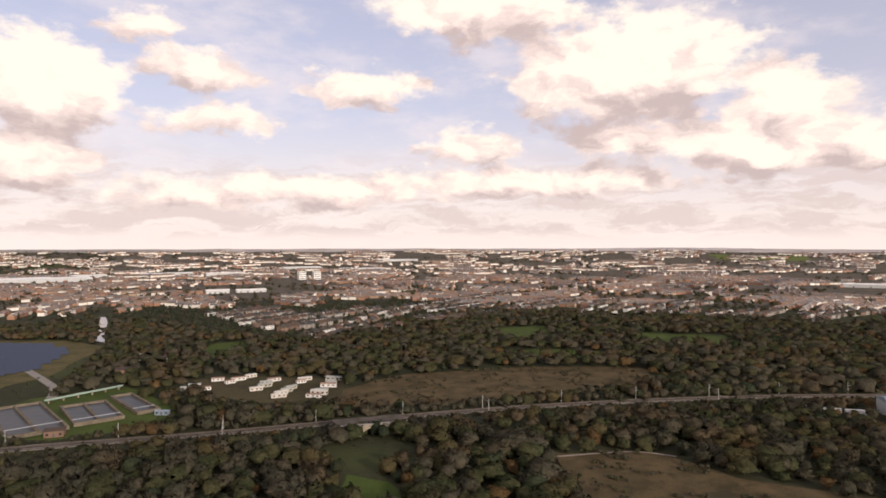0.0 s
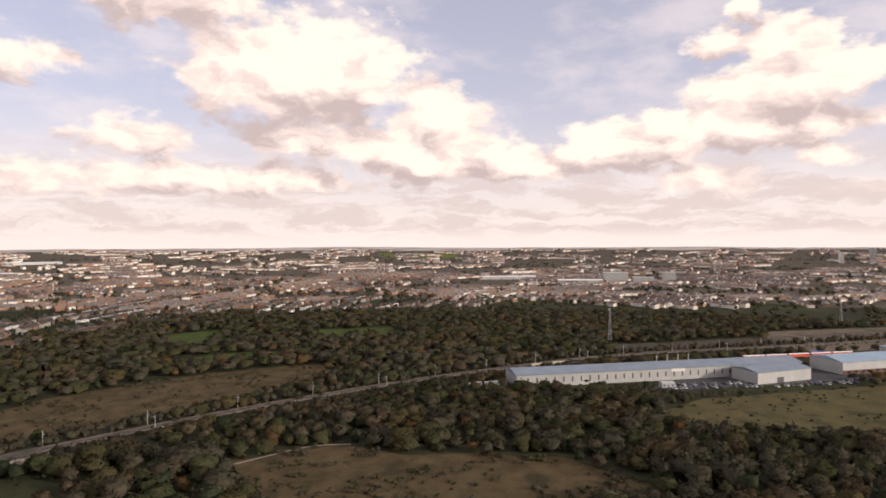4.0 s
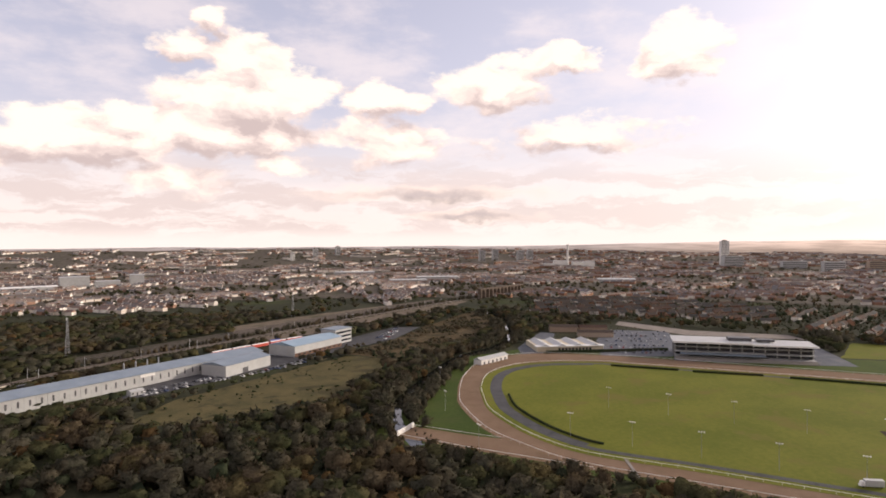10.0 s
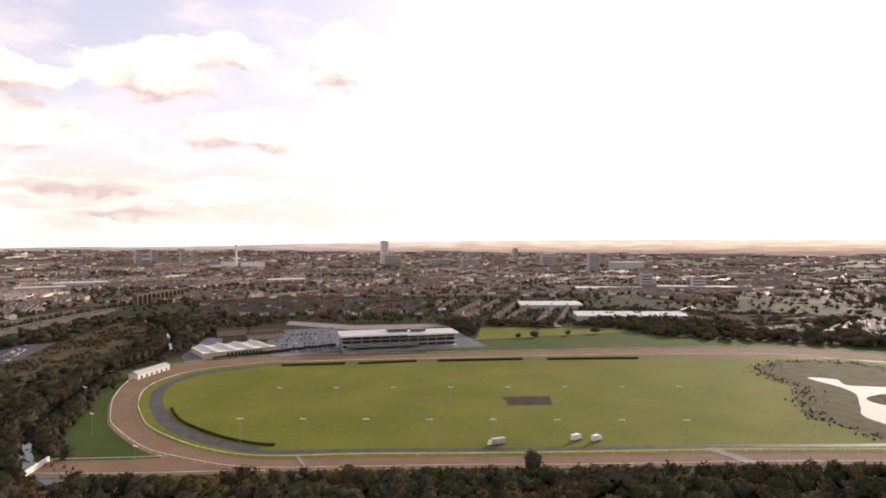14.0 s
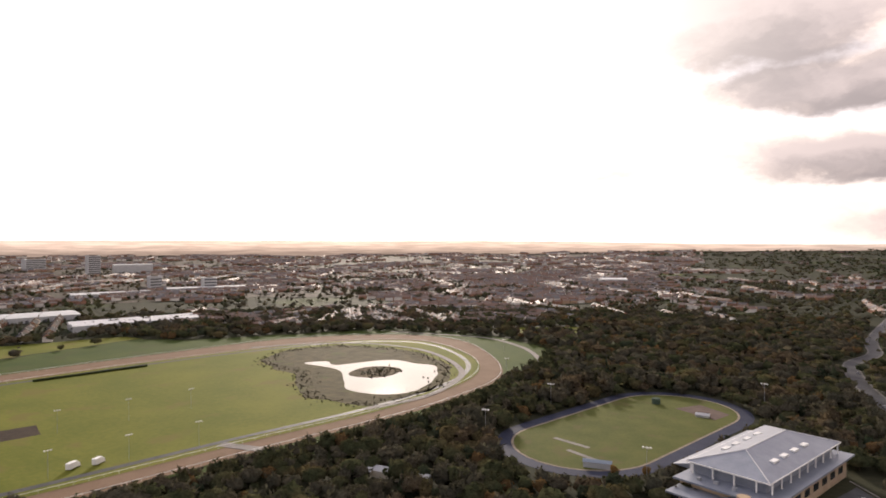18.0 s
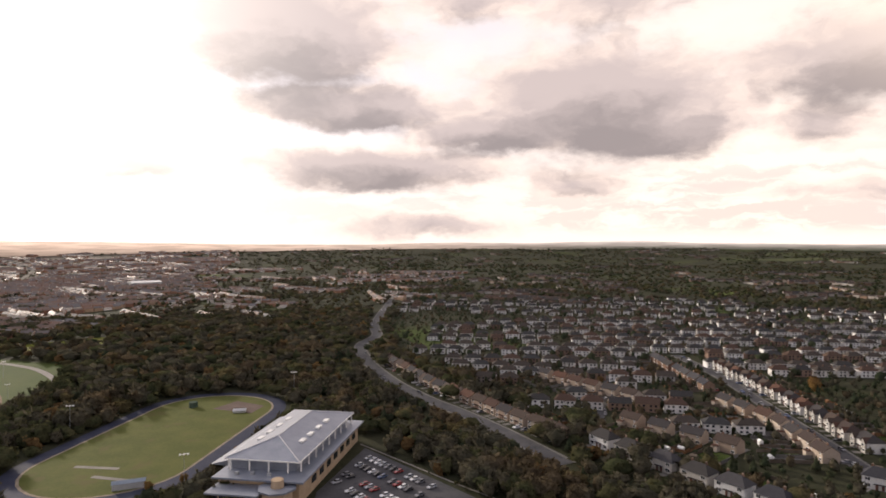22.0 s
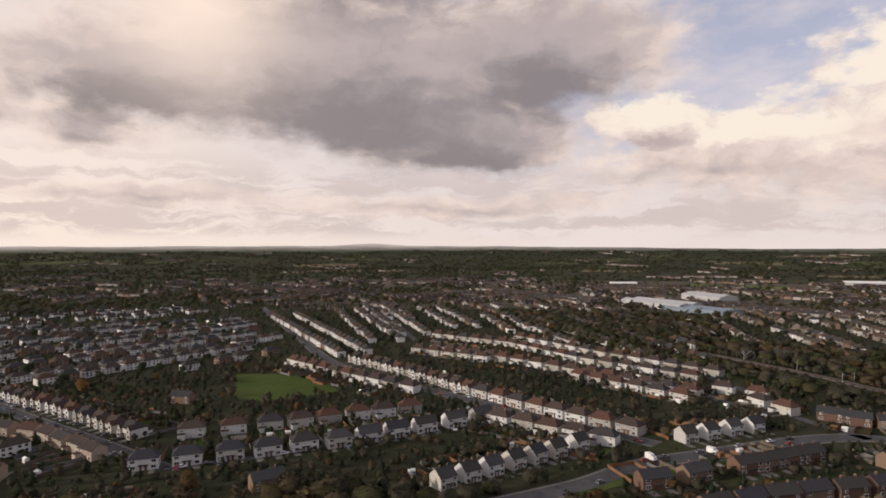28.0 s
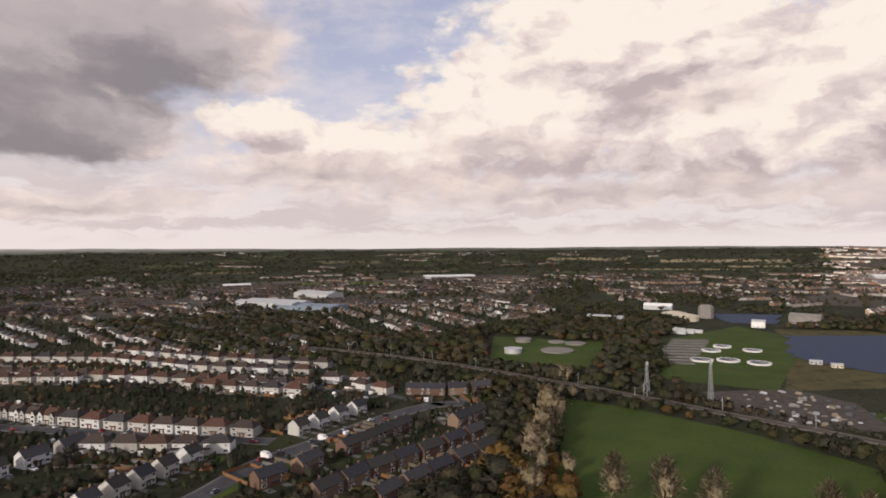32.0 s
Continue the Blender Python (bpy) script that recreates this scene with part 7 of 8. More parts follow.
fence(inset(OUTER, 1.5), True, "white plastic running rail round the outer edge of the track")
fence(inset(INNER, 1.0), True, "white plastic running rail round the inner edge of the track")
fence([(277, 2), (291, 62), (302, 100)], False, "white rail along the starting chute")
fence([(319, 96), (311, 60), (309, 48)], False, "white rail along the starting chute")
part("gate", Shape().box(-9, 9, -0.4, 0.4, 0, 2.4), M_WHITE, thing("starting_gate", pose(310.5, 99, 0.15, 0, 0, -12), "white starting screen at the end of the chute", "starting gate"))
hedge = thing("low_hedge", pose(0, 0, 0.2), "clipped dark hedge along the inner bend", "hedge")
s = Shape()
bend = [p for p in inset(INNER, 18.0) if p[0] < 405 and -6 < p[1] < 70]
for (x0, y0), (x1, y1) in zip(bend, bend[1:]):
    if math.hypot(x1 - x0, y1 - y0) < 15:
        s.tube((x0, y0, 0.4), (x1, y1, 0.4), 0.8, 0.8, 5)
part("leaves", s, M_HEDGE, hedge)
hedge = thing("low_hedge", pose(0, 0, 0.2), "clipped dark hedge along the far straight", "hedge")
s = Shape()
for q in (((512, -10), (505, -60)), ((502, -70), (498, -118)), ((494, -135), (480, -205)), ((474, -225), (455, -300))):
    s.tube((*q[0], 0.6), (*q[1], 0.6), 1.0, 1.0, 5)
part("leaves", s, M_HEDGE, hedge)


def flood(x, y, h, label, rz=0.0, z=0.2):
    if "flood" in made:
        return copy_thing(made["flood"], pose(x, y, z, 0, 0, rz) @ Matrix.Scale(h / 12, 4))
    t = thing("floodlight", pose(x, y, z, 0, 0, rz), label, "floodlight", "floodlights of the race track")
    part("pole", Shape().tube((0, 0, 0), (0, 0, 12), 0.10, 0.06, 8), M_STEEL, t)
    arm = part("crossarm", Shape().box(-1.5, 1.5, -0.08, 0.08, 11.9, 12.05), M_WHITE, t)
    for k in range(3):
        part("lamp_head", Shape().box(-1.45 + 1.2 * k, -0.95 + 1.2 * k, -0.45, 0.3, 11.75, 12.15), M_WHITE, arm)
    made["flood"] = t
    return t


for k in range(8):
    flood(322 - 9.4 * k, 14 - 30 * k, 12, "slim white floodlight mast on the turf", 75)
    flood(384 - 9.6 * k, -6 - 33 * k, 12, "slim white floodlight mast on the turf", 75)
for x, y in ((354, 88), (292, 56), (420, 108), (196, -420), (236, -500)):
    flood(x, y, 12, "slim white floodlight mast on the turf", 40, 0.1)
for x, y in ((141, -277), (133, -347), (24, -412), (58, -260)):
    flood(x, y, 15, "slim white floodlight mast on the turf", 10, 0.1)

M_TYRE = material("tyre_rubber", (0.015, 0.015, 0.015), (0.03, 0.03, 0.03), 0.5)
PAINTS = [material("car_paint", c, tuple(v * 1.15 for v in c), 2, rough=0.3) for c in ((0.60, 0.60, 0.60), (0.30, 0.31, 0.33), (0.02, 0.02, 0.025), (0.05, 0.075, 0.15), (0.24, 0.03, 0.03), (0.12, 0.12, 0.13))]
COLOUR = ("white", "silver grey", "black", "blue", "red", "dark grey")
WHEEL = Shape().tube((0, -0.1, 0), (0, 0.1, 0), 0.32, 0.32, 10).mesh("wheel", M_TYRE)


def car(x, y, rz, paint, z=0.16, wheels=True, place="parked on asphalt"):
    key = ("car", paint, wheels)
    if key in made:
        return copy_thing(made[key], pose(x, y, z, 0, 0, rz))
    t = thing("car", pose(x, y, z, 0, 0, rz), COLOUR[paint] + " car " + place, "car", "parked cars")
    b = Shape().add([(-2.1, -0.86, 0.28), (2.1, -0.86, 0.28), (2.1, 0.86, 0.28), (-2.1, 0.86, 0.28), (-2.15, -0.88, 0.75), (2.15, -0.88, 0.7), (2.15, 0.88, 0.7), (-2.15, 0.88, 0.75),
                     (-2.0, -0.8, 0.95), (1.0, -0.82, 0.95), (1.0, 0.82, 0.95), (-2.0, 0.8, 0.95)],
                    [(3, 2, 1, 0), (0, 1, 5, 4), (1, 2, 6, 5), (2, 3, 7, 6), (3, 0, 4, 7), (4, 5, 9, 8), (5, 6, 10, 9), (6, 7, 11, 10), (7, 4, 8, 11), (8, 9, 10, 11)])
    b.box(-1.35, 0.25, -0.62, 0.62, 1.40, 1.46)
    part("body", b, PAINTS[paint], t)
    part("glazing", Shape().add([(-1.9, -0.76, 0.95), (0.95, -0.78, 0.95), (0.95, 0.78, 0.95), (-1.9, 0.76, 0.95), (-1.4, -0.62, 1.41), (0.25, -0.62, 1.41), (0.25, 0.62, 1.41), (-1.4, 0.62, 1.41)],
                                [(0, 1, 5, 4), (1, 2, 6, 5), (2, 3, 7, 6), (3, 0, 4, 7)]), M_GLASS, t)
    if wheels:
        for wx in (-1.35, 1.35):
            for wy in (-0.8, 0.8):
                part("wheel", WHEEL, M_TYRE, t).location = (wx, wy, 0.32)
    made[key] = t
    return t


def paint():
    return random.choice((0, 0, 0, 1, 1, 1, 2, 2, 5, 5, 5, 3, 4))


# sports hall car park: rows of bays
for (x0, y0), (x1, y1), n in (((-17, -284), (-40, -246), 13), ((-12, -276), (-34, -239), 13), ((-6, -266), (-26, -232), 12), ((-2, -258), (-18, -228), 10)):
    for k in range(n):
        if random.random() < 0.72:
            f = k / (n - 1)
            car(x0 + (x1 - x0) * f, y0 + (y1 - y0) * f, 30 + random.uniform(-3, 3), paint())
# depot yard
for (x0, y0), (x1, y1), n in (((345, 290), (404, 263), 19), ((352, 297), (400, 276), 15), ((410, 258), (478, 242), 18), ((420, 253), (470, 238), 10), ((600, 214), (660, 220), 16), ((605, 224), (690, 228), 18)):
    for k in range(n):
        if random.random() < 0.8:
            f = k / (n - 1)
            car(x0 + (x1 - x0) * f, y0 + (y1 - y0) * f, 70 + random.uniform(-4, 4), paint(), wheels=False)
# race stand car park
for (x0, y0), (x1, y1), n in (((600, -12), (604, -58), 14), ((615, -12), (620, -60), 12), ((575, -20), (580, -56), 11), ((640, -8), (646, -70), 14), ((655, -10), (661, -72), 13), ((676, -10), (682, -72), 14), ((692, -12), (698, -74), 12), ((712, -14), (717, -70), 10), ((586, -20), (590, -58), 9)):
    for k in range(n):
        if random.random() < 0.7:
            f = k / (n - 1)
            car(x0 + (x1 - x0) * f, y0 + (y1 - y0) * f, random.uniform(-10, 10), paint(), wheels=False)
# along the roads
for key, n in (("main", 9), ("avenue", 14), ("estate", 14), ("hill", 14), ("lane", 8), ("town", 10), ("crescent", 12)):
    pts = smooth(ROADS[key][0])
    for k in range(n):
        i = random.randrange(2, len(pts) - 2)
        (x0, y0), (x1, y1) = pts[i - 1], pts[i + 1]
        d = Vector((x1 - x0, y1 - y0)).normalized() * (2.9 if ROADS[key][1] > 7 else 2.2) * random.choice((-1, 1))
        car(pts[i][0] - d.y, pts[i][1] + d.x, math.degrees(math.atan2(y1 - y0, x1 - x0)), paint(), place="parked on asphalt", z=0.18)


random.seed(31)
for x, y, a in DRIVES[:95]:
    car(x, y, a + random.choice((0, 180)), paint(), z=0.08, wheels=False)


def van(x, y, rz, length, label, mat):
    t = thing("van", pose(x, y, 0.2, 0, 0, rz), label, "van")
    part("box_body", Shape().box(-length / 2, length / 2 - 1.8, -1.1, 1.1, 0.6, 3.1), mat, t)
    part("cab", Shape().add([(length / 2 - 1.75, -1.05, 0.5), (length / 2, -1.05, 0.5), (length / 2, 1.05, 0.5), (length / 2 - 1.75, 1.05, 0.5), (length / 2 - 1.75, -1.0, 2.3), (length / 2 - 0.7, -1.0, 2.3), (length / 2 - 0.7, 1.0, 2.3), (length / 2 - 1.75, 1.0, 2.3)],
                            [(3, 2, 1, 0), (4, 5, 6, 7), (0, 1, 5, 4), (1, 2, 6, 5), (2, 3, 7, 6), (3, 0, 4, 7)]), M_WHITE, t)
    for wx in (-length / 2 + 1.2, length / 2 - 1.1):
        for wy in (-1.0, 1.0):
            part("wheel", WHEEL, M_TYRE, t).location = (wx, wy, 0.34)


van(283, -107, 95, 9.0, "grey horse lorry parked on the turf", M_CLADDING)
van(278, -148, -70, 6.5, "white box van parked on the turf", M_WHITE)
van(274, -157, -70, 6.0, "white trailer van parked on the turf", M_WHITE)
van(-318, 30, 50, 5.5, "white delivery van on the main road", M_WHITE)
van(-300, 2, 48, 5.5, "white delivery van on the main road", M_WHITE)

# ---- railway masts and pylons ----
acc = 0.0
for i in range(1, len(CURVE) - 1):
    (x0, y0), (x1, y1) = CURVE[i - 1], CURVE[i]
    acc += math.hypot(x1 - x0, y1 - y0)
    if acc < 46:
        continue
    acc = 0.0
    a = math.degrees(math.atan2(y1 - y0, x1 - x0))
    for side in ((1,) if i % 3 else (-1, 1)):
        m = pose(x1, y1, 0.2, 0, 0, a) @ pose(0, 5.6 * side, 0, 0, 0, 0 if side > 0 else 180)
        if "mast" in made:
            copy_thing(made["mast"], m)
            continue
        t = thing("overhead_line_mast", m, "grey steel overhead line mast beside the railway", "mast", "overhead line masts")
        part("post", Shape().box(-0.11, 0.11, -0.11, 0.11, 0, 7.8), M_CLADDING, t)
        arm = part("cantilever", Shape().tube((0, 0, 7.0), (0, -3.2, 6.2), 0.07, 0.07, 5).tube((0, 0, 5.6), (0, -3.0, 6.2), 0.07, 0.07, 5), M_STEEL, t)
        part("insulator", Shape().tube((0, -0.3, 7.0), (0, -0.9, 6.85), 0.14, 0.14, 6), M_DARKSTEEL, arm)
        made["mast"] = t


def lattice(x, y, h, base, label):
    t = thing("lattice_mast", pose(x, y, 0, 0, 0, 20), label, "mast")
    for sx in (-1, 1):
        for sy in (-1, 1):
            part("leg", Shape().tube((sx * base, sy * base, 0), (sx * 0.35, sy * 0.35, h), 0.14, 0.09, 5), M_STEEL, t)
    s = Shape()
    n = int(h / 3)
    for k in range(n):
        w0, w1 = base + (0.35 - base) * k / n, base + (0.35 - base) * (k + 1) / n
        z0, z1 = h * k / n, h * (k + 1) / n
        for c, d in (((-1, -1), (1, -1)), ((1, -1), (1, 1)), ((1, 1), (-1, 1)), ((-1, 1), (-1, -1))):
            s.tube((c[0] * w0, c[1] * w0, z0), (d[0] * w1, d[1] * w1, z1), 0.06, 0.06, 4)
            s.tube((d[0] * w0, d[1] * w0, z0), (c[0] * w1, c[1] * w1, z1), 0.06, 0.06, 4)
    part("bracing", s, M_STEEL, t)
    for k in range(3):
        part("antenna", Shape().box(-0.9 + 0.7 * k, -0.6 + 0.7 * k, 0.35, 0.6, h - 2.4, h - 0.2), M_WHITE, t)


lattice(441, 449, 36, 1.6, "tall grey lattice mast in the wood")
lattice(762, 402, 34, 1.6, "tall grey lattice mast by the rail yard")
lattice(-349, 242, 22, 1.4, "grey lattice mast beside the railway")
lattice(-313, 262, 28, 1.4, "tall grey lattice mast beside the railway")

# ---- sewage works ----
field("works_grass", [(-270, 335), (-268, 398), (-224, 434), (-205, 420), (-152, 366), (-172, 330), (-200, 314), (-240, 316)], M_LAWN, 0.07, "green grass round the settling tanks", ragged=1.5)


def tank(x0, y0, x1, y1, width, bays, label):
    """A row of long concrete settling bays sunk in the ground, full of water."""
    length, a = math.hypot(x1 - x0, y1 - y0), math.degrees(math.atan2(y1 - y0, x1 - x0))
    t = thing("settling_tank", pose(x0, y0, 0, 0, 0, a), label, "settling tank")
    for k in range(bays + 1):
        y = width * (k / bays - 0.5)
        part("side_wall", Shape().box(0, length, y - 0.7, y + 0.7, 0, 2.0), M_TANKWALL, t)
    for x in (0, length):
        part("end_wall", Shape().box(x - 0.7, x + 0.7, -width / 2 - 0.7, width / 2 + 0.7, 0, 2.05), M_TANKWALL, t)
    for k in range(bays):
        part("water", Shape().box(0.7, length - 0.7, width * (k / bays - 0.5) + 0.7, width * ((k + 1) / bays - 0.5) - 0.7, 0, 0.7), M_SLUDGE, t, "dark still water")
        part("walkway", Shape().box(length * 0.82, length * 0.82 + 1.4, width * (k / bays - 0.5), width * ((k + 1) / bays - 0.5), 2.05, 2.2), M_STEEL, t)


tank(-262, 376, -213, 324, 27, 2, "pair of sunken concrete settling tanks with dark water")
tank(-223, 382, -193, 346, 24, 2, "pair of sunken concrete settling tanks with dark water")
tank(-211, 404, -175, 366, 12, 1, "long sunken concrete settling tank with dark water")
t = thing("pipe_bridge", pose(-250, 386, 0, 0, 0, 57), "pale green pipe run along the tanks", "pipe")
part("pipe", Shape().tube((0, 0, 2.2), (50, 0, 2.2), 0.7, 0.7, 8), material("green_paint", (0.20, 0.27, 0.23), (0.26, 0.32, 0.28), 3), t)
for k in range(6):
    part("support", Shape().box(2 + 9 * k, 2.6 + 9 * k, -0.8, 0.8, 0, 1.7), M_CONCRETE, t)


def cabin(x, y, rz, w, d, h, wall, roof, label, category="hut", name="hut"):
    t = thing(name, pose(x, y, 0.06, 0, 0, rz), label, category)
    part("wall", Shape().box(-w / 2, w / 2, -d / 2, d / 2, 0, h), wall, t)
    part("roof", Shape().gable(-w / 2 - 0.3, w / 2 + 0.3, -d / 2 - 0.3, d / 2 + 0.3, h, h + d * 0.22), roof, t)
    part("door", Shape().box(-0.5, 0.5, -d / 2 - 0.06, -d / 2 + 0.02, 0, 2.0), M_DARKSTEEL, t)
    for x2 in (-w / 3, w / 3):
        part("window", Shape().box(x2 - 0.6, x2 + 0.6, -d / 2 - 0.06, -d / 2 + 0.02, 1.0, 2.0), M_GLASS, t)


for q in ((-203, 322, 20, 9, 6, 3.2, M_BRICK, M_TILE, "orange-brown brick pump house beside the tanks"), (-165, 362, 0, 8, 3, 2.4, M_SHEDROOF, M_SHEDROOF, "blue-grey steel store beside the tanks"), (-242, 471, 15, 14, 8, 5, M_BRICK, M_TILE, "red brick house in the wood"),
          (-239, 549, 15, 15, 9, 5, M_BRICK, M_TILE, "red brick house by the canal"), (-241, 520, 60, 16, 7, 4, M_WHITE, M_TILE, "white cottage by the canal"), (-258, 535, 10, 12, 7, 4, M_WHITE, M_CLADDING, "white boathouse by the canal"),
          (147, -212, 5, 26, 6, 3, M_CREAM, M_CLADDING, "long low pavilion with a pale flat roof"), (164, -207, 15, 9, 5, 3, M_CREAM, M_CLADDING, "small pale clubhouse in the trees"), (81, -268, 12, 12, 4, 2.6, M_CLADDING, M_SHEDROOF, "grey team shelter beside the pitch"),
          (345, 297, -20, 9, 5, 3, M_CLADDING, M_CLADDING, "pale green gatehouse by the yard"), (53, -376, 0, 7, 4, 1.4, M_CLADDING, M_CLADDING, "pale high jump landing mat")):
    cabin(*q)
part("net", Shape().tube((0, 0, 0), (0, 0, 3.2), 2.6, 2.6, 8), material("green_net", (0.05, 0.075, 0.055), (0.07, 0.095, 0.07), 2), thing("throwing_cage", pose(82, -392, 0.18), "green netted throwing cage at the pitch end", "cage"))
field("jump_area", [(70, -386), (46, -372), (40, -388), (58, -402)], material("red_track", (0.105, 0.078, 0.066), (0.14, 0.105, 0.088), 8), 0.21, "worn reddish jump area of the athletics ground")
for q in (((112, -297), (92, -291)), ((100, -283), (84, -276))):
    ribbon("runway", q, 2.6, M_PAVE, 0.22, "pale long jump runway", category="runway")
# filter beds, clarifiers, digesters
for k in range(9):
    f = k / 8
    x, y = -535 + 92 * f * 0.98, 401 - 91 * f * 0.98
    t = thing("filter_bed", pose(x, y, 0, 0, 0, 59), "long brown gravel filter bed with low walls", "filter bed", "filter beds of the sewage works")
    part("gravel", Shape().box(0, 34, -3.75, 3.75, 0, 1.0), M_BANK, t)
    for y2 in (-4.0, 4.0):
        part("kerb", Shape().box(-0.4, 34.4, y2 - 0.22, y2 + 0.22, 0, 1.4), M_KERBSIDE, t)
    part("pipe", Shape().tube((0, 0, 1.4), (34, 0, 1.4), 0.25, 0.25, 6), M_DARKSTEEL, t)
for x, y, r, h, mat, label in ((-471, 395, 8, 0.9, M_WHITE, "round white-rimmed clarifier tank"), (-486, 420, 8, 0.9, M_WHITE, "round white-rimmed clarifier tank"), (-459, 430, 8, 0.9, M_WHITE, "round white-rimmed clarifier tank"),
                               (-428, 376, 9, 0.9, M_WHITE, "round white-rimmed clarifier tank"), (-409, 390, 9, 0.9, M_WHITE, "round white-rimmed clarifier tank"), (-436, 356, 9, 0.9, M_WHITE, "round white-rimmed clarifier tank"),
                               (-517, 263, 15, 0.9, M_PAVE, "wide pale settling basin"), (-522, 221, 8, 4, M_CLADDING, "grey round tank with flat lid"), (-547, 298, 10, 0.9, M_PAVE, "pale round tank with flat lid"), (-578, 256, 8, 3, M_PAVE, "pale round tank with flat lid"),
                               (-562, 285, 8, 0.9, M_PAVE, "pale round tank with flat lid"), (-705, 532, 16, 5, M_CREAM, "wide cream digester dome"), (-668, 520, 17, 6, M_CREAM, "wide cream digester dome")):
    t = thing("round_tank", pose(x, y, 0), label, "tank")
    part("wall", Shape().tube((0, 0, 0), (0, 0, h), r, r, 24), mat, t)
    part("rim", Shape().tube((0, 0, h), (0, 0, h + 0.4), r + 0.4, r + 0.4, 24), mat, t)
    if "clarifier" in label:
        part("water", Shape().tube((0, 0, h + 0.3), (0, 0, h + 0.45), r - 2.0, r - 2.0, 24), M_SLUDGE, t)
        part("bridge", Shape().box(-r, r, -0.6, 0.6, h + 0.8, h + 1.0), M_STEEL, t)
    elif "dome" in label:
        part("dome", Shape().tube((0, 0, h + 0.4), (0, 0, h + 2.4), r, r * 0.45, 24), mat, t)
t = thing("silo", pose(-680, 562, 0), "tall faceted concrete silo tower", "silo")
part("shaft", Shape().tube((0, 0, 0), (0, 0, 15), 9.5, 9.5, 8), M_PAVE, t)
part("cap", Shape().tube((0, 0, 15), (0, 0, 17.5), 9.5, 6, 8), M_PAVE, t)
for x, y, rz, w, d, h, wall, roof, label in ((-790, 568, 45, 40, 16, 6, M_CLADDING, M_WHITE, "low white-roofed works shed beside tanks"), (-699, 424, 40, 46, 12, 5, M_CLADDING, M_CLADDING, "long white-roofed works shed"), (-588, 630, 30, 34, 16, 9.5, M_PAVE, M_PAVE, "three-storey pale works building"),
                                             (-584, 556, 40, 14, 10, 7, M_WHITE, M_CLADDING, "white works control house"), (-394, 432, 50, 9, 4.5, 2.6, M_CLADDING, M_CLADDING, "pale works shed by the solar panels"), (-378, 436, 50, 8, 4.5, 2.6, M_CREAM, M_CLADDING, "cream works shed by the solar panels")):
    cabin(x, y, rz, w, d, h, wall, roof, label, "shed", "works_shed")
for k in range(12):
    x, y = -570 - 9 * (k % 4) + random.uniform(-2, 2), 440 + 11 * (k // 4) - 4 * (k % 4)
    t = thing("process_tank", pose(x, y, 0, 0, 0, 45), "rectangular steel and concrete process tank", "tank", "process tanks")
    part("wall", Shape().box(-4, 4, -3, 3, 0, 3), M_CLADDING, t)
    part("water", Shape().box(-3.6, 3.6, -2.6, 2.6, 3.0, 3.1), M_SLUDGE, t)
    part("rail", Shape().box(-4.1, 4.1, -3.1, -2.95, 3.0, 4.0), M_STEEL, t)
# storage yard by the railway
field("storage_yard", [(-345, 282), (-332, 345), (-290, 350), (-240, 318), (-262, 276), (-300, 268)], M_BALLAST, 0.09, "grey storage yard with stacked material", category="yard")
for k in range(70):
    x, y = random.uniform(-330, -258), random.uniform(278, 338)
    w, d, h = random.uniform(1.5, 4.2), random.uniform(1.0, 2.2), random.uniform(0.5, 1.7)
    mat, label = random.choice(((M_STEEL, "grey stack of panels"), (M_CLADDING, "pale stacked cabin"), (M_CONCRETE, "stack of concrete blocks"), (M_DARKSTEEL, "dark pile of scrap"), (M_GRAVEL, "pale gravel heap"), (M_BALLAST, "heap of brown timber"), (M_STEEL, "stack of steel sections")))
    t = thing("material_stack", pose(x, y, 0.08, 0, 0, random.uniform(0, 90)), label + " in the storage yard", "stack")
    part("lower_layer", Shape().box(-w / 2, w / 2, -d / 2, d / 2, 0, h * 0.6), mat, t)
    part("upper_layer", Shape().box(-w * 0.4, w * 0.42, -d * 0.4, d * 0.38, h * 0.62, h), mat, t)
# solar panels
def solar(points, az, label):
    s = Shape()
    xs, ys = [p[0] for p in points], [p[1] for p in points]
    d, n = heading(az + 90), heading(az)
    cx, cy = sum(xs) / len(xs), sum(ys) / len(ys)
    for i in range(-40, 41):
        for j in range(-30, 31):
            x, y = cx + n.x * i * 4.6 + d.x * j * 8.2, cy + n.y * i * 4.6 + d.y * j * 8.2
            inside = False
            for (x0, y0), (x1, y1) in zip(points, points[1:] + points[:1]):
                if (y0 > y) != (y1 > y) and x < (x1 - x0) * (y - y0) / (y1 - y0) + x0:
                    inside = not inside
            if not inside:
                continue
            c, u, w = Vector((x, y, 1.4)), d * 4.0, (n * 1.9 - Vector((0, 0, 0.75)))
            lo = Vector((0, 0, -0.08))
            q = [c - u - w, c + u - w, c + u + w, c - u + w]
            s.add(q + [v + lo for v in q], [(3, 2, 1, 0), (4, 5, 6, 7), (0, 1, 5, 4), (1, 2, 6, 5), (2, 3, 7, 6), (3, 0, 4, 7)], 0)
            for e in (-3, 3):
                f = c + d * e
                s.box(f.x - 0.08, f.x + 0.08, f.y - 0.08, f.y + 0.08, 0, 1.3, 1)
    mark(points, 1)
    return single("solar_array", s, (M_SOLAR, M_STEEL), label, "solar panels", kind="stuff")


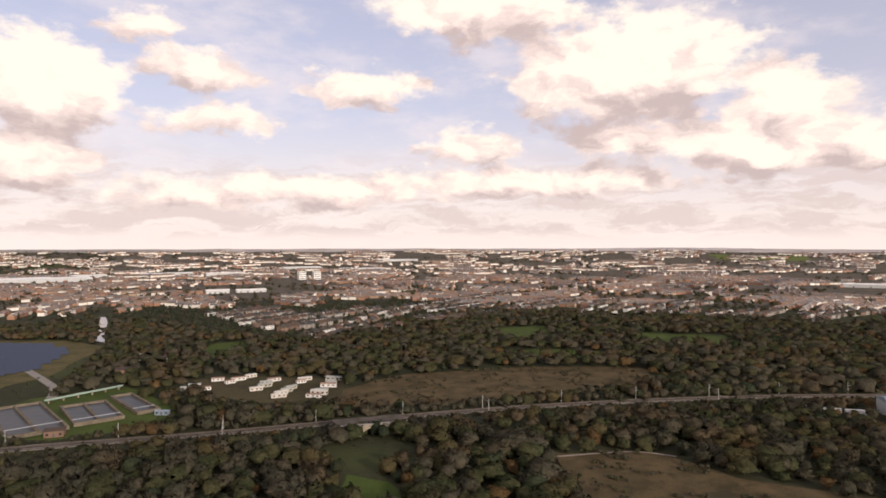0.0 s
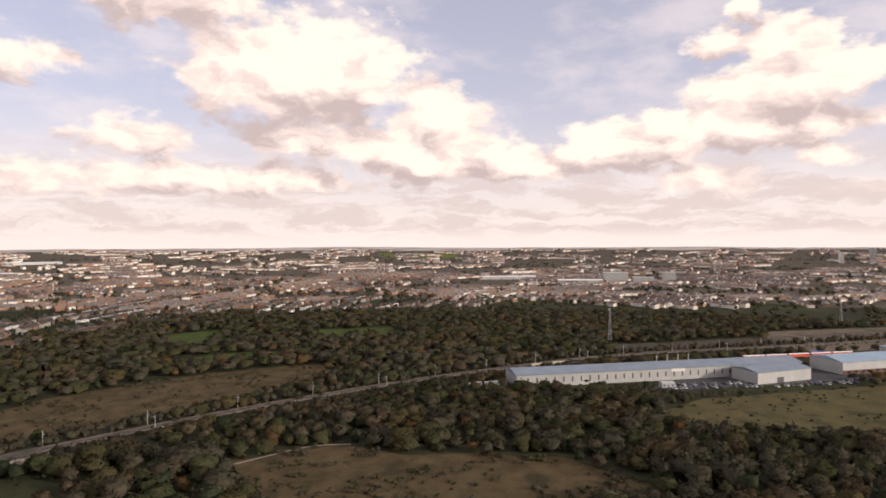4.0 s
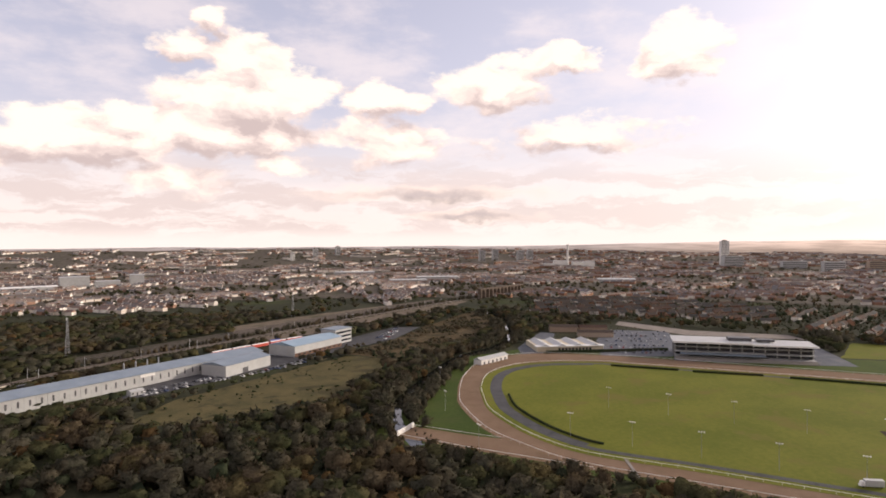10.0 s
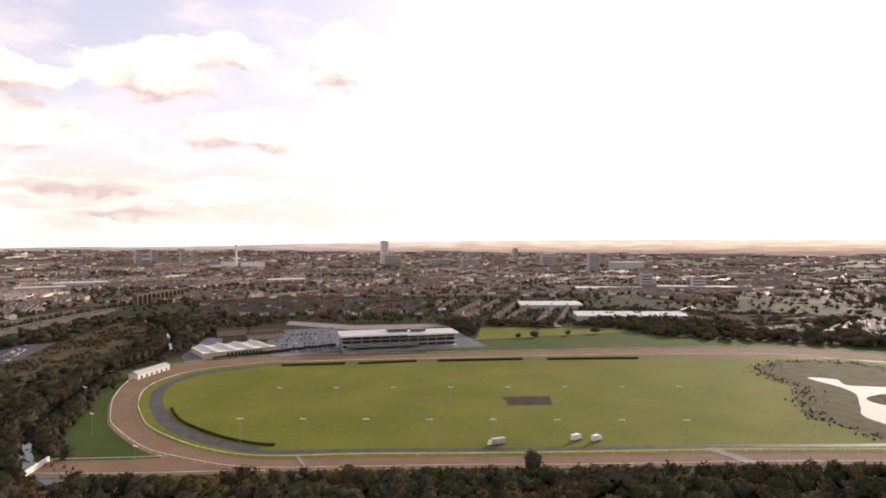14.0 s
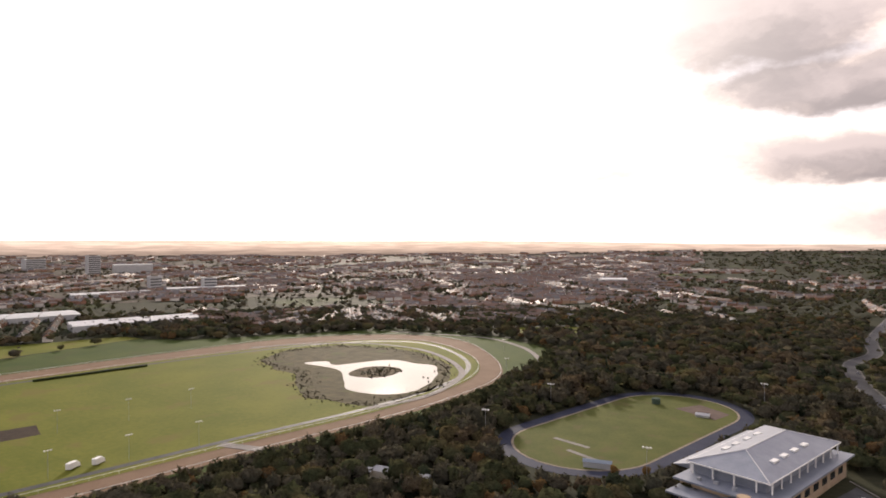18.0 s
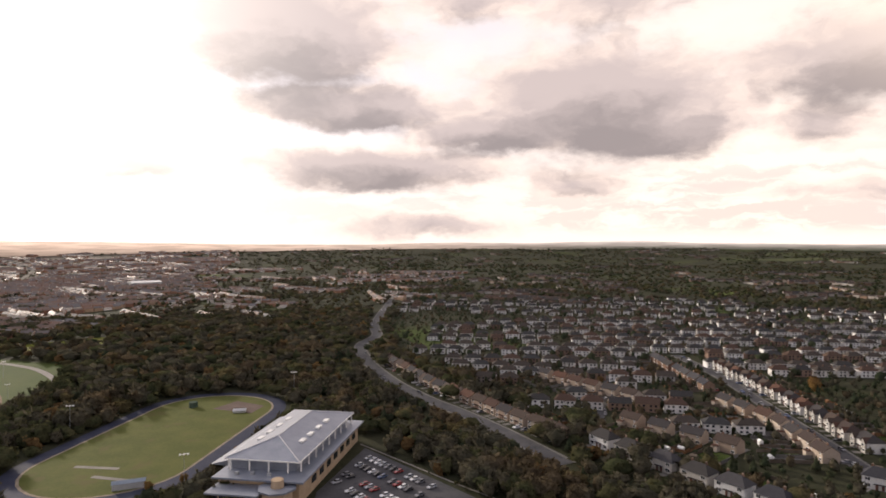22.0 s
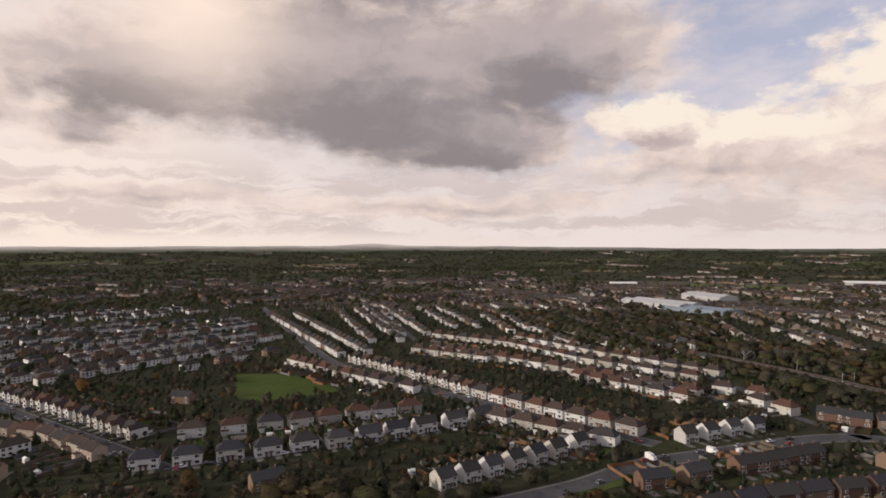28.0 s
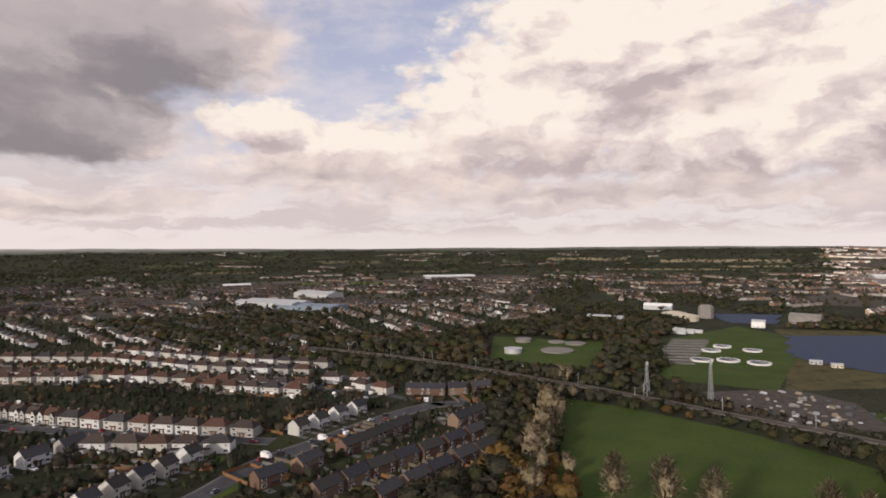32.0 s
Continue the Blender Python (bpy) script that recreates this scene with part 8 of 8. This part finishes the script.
solar([(-512, 525), (-479, 618), (-389, 613), (-347, 572), (-325, 492), (-345, 446), (-424, 438)], 144, "field of dark blue tilted solar panels")
solar([(-704, 592), (-662, 666), (-597, 593), (-624, 549)], 144, "small field of dark blue solar panels")
solar([(-620, 690), (-570, 720), (-560, 680), (-600, 660)], 144, "small field of dark blue solar panels")
ribbon("works_road", [(-470, 640), (-410, 570), (-357, 516), (-292, 452), (-268, 425), (-255, 400)], 6.0, M_PAVE, 0.12, "pale works road beside the panels")
# caravans
field("caravan_park", [(-185, 455), (-147, 470), (-72, 455), (-66, 398), (-114, 388), (-150, 405)], M_GROUND, 0.08, "rough grass and gravel caravan park", category="caravan park")
SIDES = [material("caravan_side", c, tuple(min(0.8, v * 1.1) for v in c), 2, rough=0.6) for c in ((0.50, 0.46, 0.40), (0.58, 0.56, 0.53), (0.36, 0.34, 0.28))]
ROOFS = [material("caravan_roof", c, tuple(v * 1.1 for v in c), 2, rough=0.6) for c in ((0.44, 0.42, 0.39), (0.24, 0.16, 0.13), (0.28, 0.29, 0.28))]
LOOK = (("cream", "pale"), ("white", "brown"), ("beige", "grey-green"))


def caravan(x, y, rz, k):
    if ("caravan", k) in made:
        return copy_thing(made["caravan", k], pose(x, y, 0.1, 0, 0, rz) @ Matrix.Diagonal((random.uniform(0.62, 0.92), 0.85, 0.85, 1)))
    t = thing("static_caravan", pose(x, y, 0.1, 0, 0, rz), LOOK[k][0] + " static caravan with " + LOOK[k][1] + " roof on rough grass", "caravan", "static caravans")
    part("body", Shape().box(-5.5, 5.5, -1.9, 1.9, 0.5, 2.9), SIDES[k], t)
    part("skirt", Shape().box(-5.4, 5.4, -1.8, 1.8, 0, 0.5), M_DARKSTEEL, t)
    part("roof", Shape().gable(-5.7, 5.7, -2.1, 2.1, 2.9, 3.6), ROOFS[k], t)
    for x2 in (-3.6, 0.2, 3.4):
        part("window", Shape().box(x2 - 0.8, x2 + 0.8, -1.96, -1.88, 1.4, 2.4), M_GLASS, t)
    part("end_window", Shape().box(5.48, 5.56, -1.2, 1.2, 1.3, 2.4), M_GLASS, t)
    made["caravan", k] = t
    return t


for row, (x, y, dx, dy, n, turn) in enumerate(((-78, 452, -0.9, -7, 8, -8), (-100, 452, -1.5, -8.5, 7, 30), (-122, 460, -1.5, -9.5, 6, 35), (-143, 462, -5, -10, 5, 40), (-166, 450, -3, -9, 4, 10))):
    for k in range(n):
        if (k + 2 * row) % 5 != 4:
            caravan(x + dx * k + random.uniform(-2.5, 2.5), y + dy * k + random.uniform(-1, 1), turn + random.uniform(-14, 14), random.randrange(3))

# ---- trees that stand alone ----
def lone(kind, x, y, h, mat, label, quads=480):
    key = ("tree", kind, mat.name)
    if key in made:
        first, size = made[key]
        t = copy_thing(first, pose(x, y, 0, 0, 0, random.uniform(0, 360)) @ Matrix.Scale(h / size, 4))
        return tagged(t, label)
    t = thing("tree", pose(x, y, 0), label, "tree", "single trees")
    c, b = template(kind, quads, 5)
    c[:, :3] *= h
    b[:, :3] *= h
    none = np.zeros((0, 6))
    part("trunk", quad_mesh("trunk", b, none, (M_BARK,)), M_BARK, t)
    part("crown", quad_mesh("crown", c, none, (mat,)), mat, t)
    made[key] = (t, h)
    return t


lone("round", -315, -357, 12, M_GOLD, "broad golden autumn tree beside the playing field")
lone("round", -204, -176, 10, M_RUSSET, "broad russet tree in the gardens")
lone("round", -322, -100, 5, M_GOLD, "broad golden autumn tree beside the playing field")
lone("round", 244, -109, 11, M_TWIG, "rounded brown tree beside the race track")
for az, r, h in ((301.9, 234, 23), (306.4, 232, 24), (310.3, 232, 22), (318.6, 236, 22), (321.2, 238, 20)):
    x, y = heading(az).xy * r
    lone("wisp", x, y, h, M_PALETWIG, "pale bare tree standing on the pasture", 1100)
for x, y, h in ((-262, 100, 9), (-250, 92, 9), (-240, 104, 8), (-228, 96, 8)):
    lone("round", x, y, h, M_GOLD, "broad golden autumn tree beside the playing field")
for k in range(26):
    p = scatter(215, 330, 40000, (0,))
    for x, y in p[:3]:
        if not lowered(np.array([[x, y]]), np.array([9.0]))[0] < 6:
            lone("bare" if k % 2 else "round", x, y, random.uniform(8, 12), M_TWIG if k % 2 else M_OLIVE, "bare brown winter tree at the wood" if k % 2 else "olive-brown late autumn tree at the wood")
for x, y in ((60, -268), (72, -262)):
    lone("round", x, y, 5, M_GOLD, "broad golden autumn tree beside the playing field")
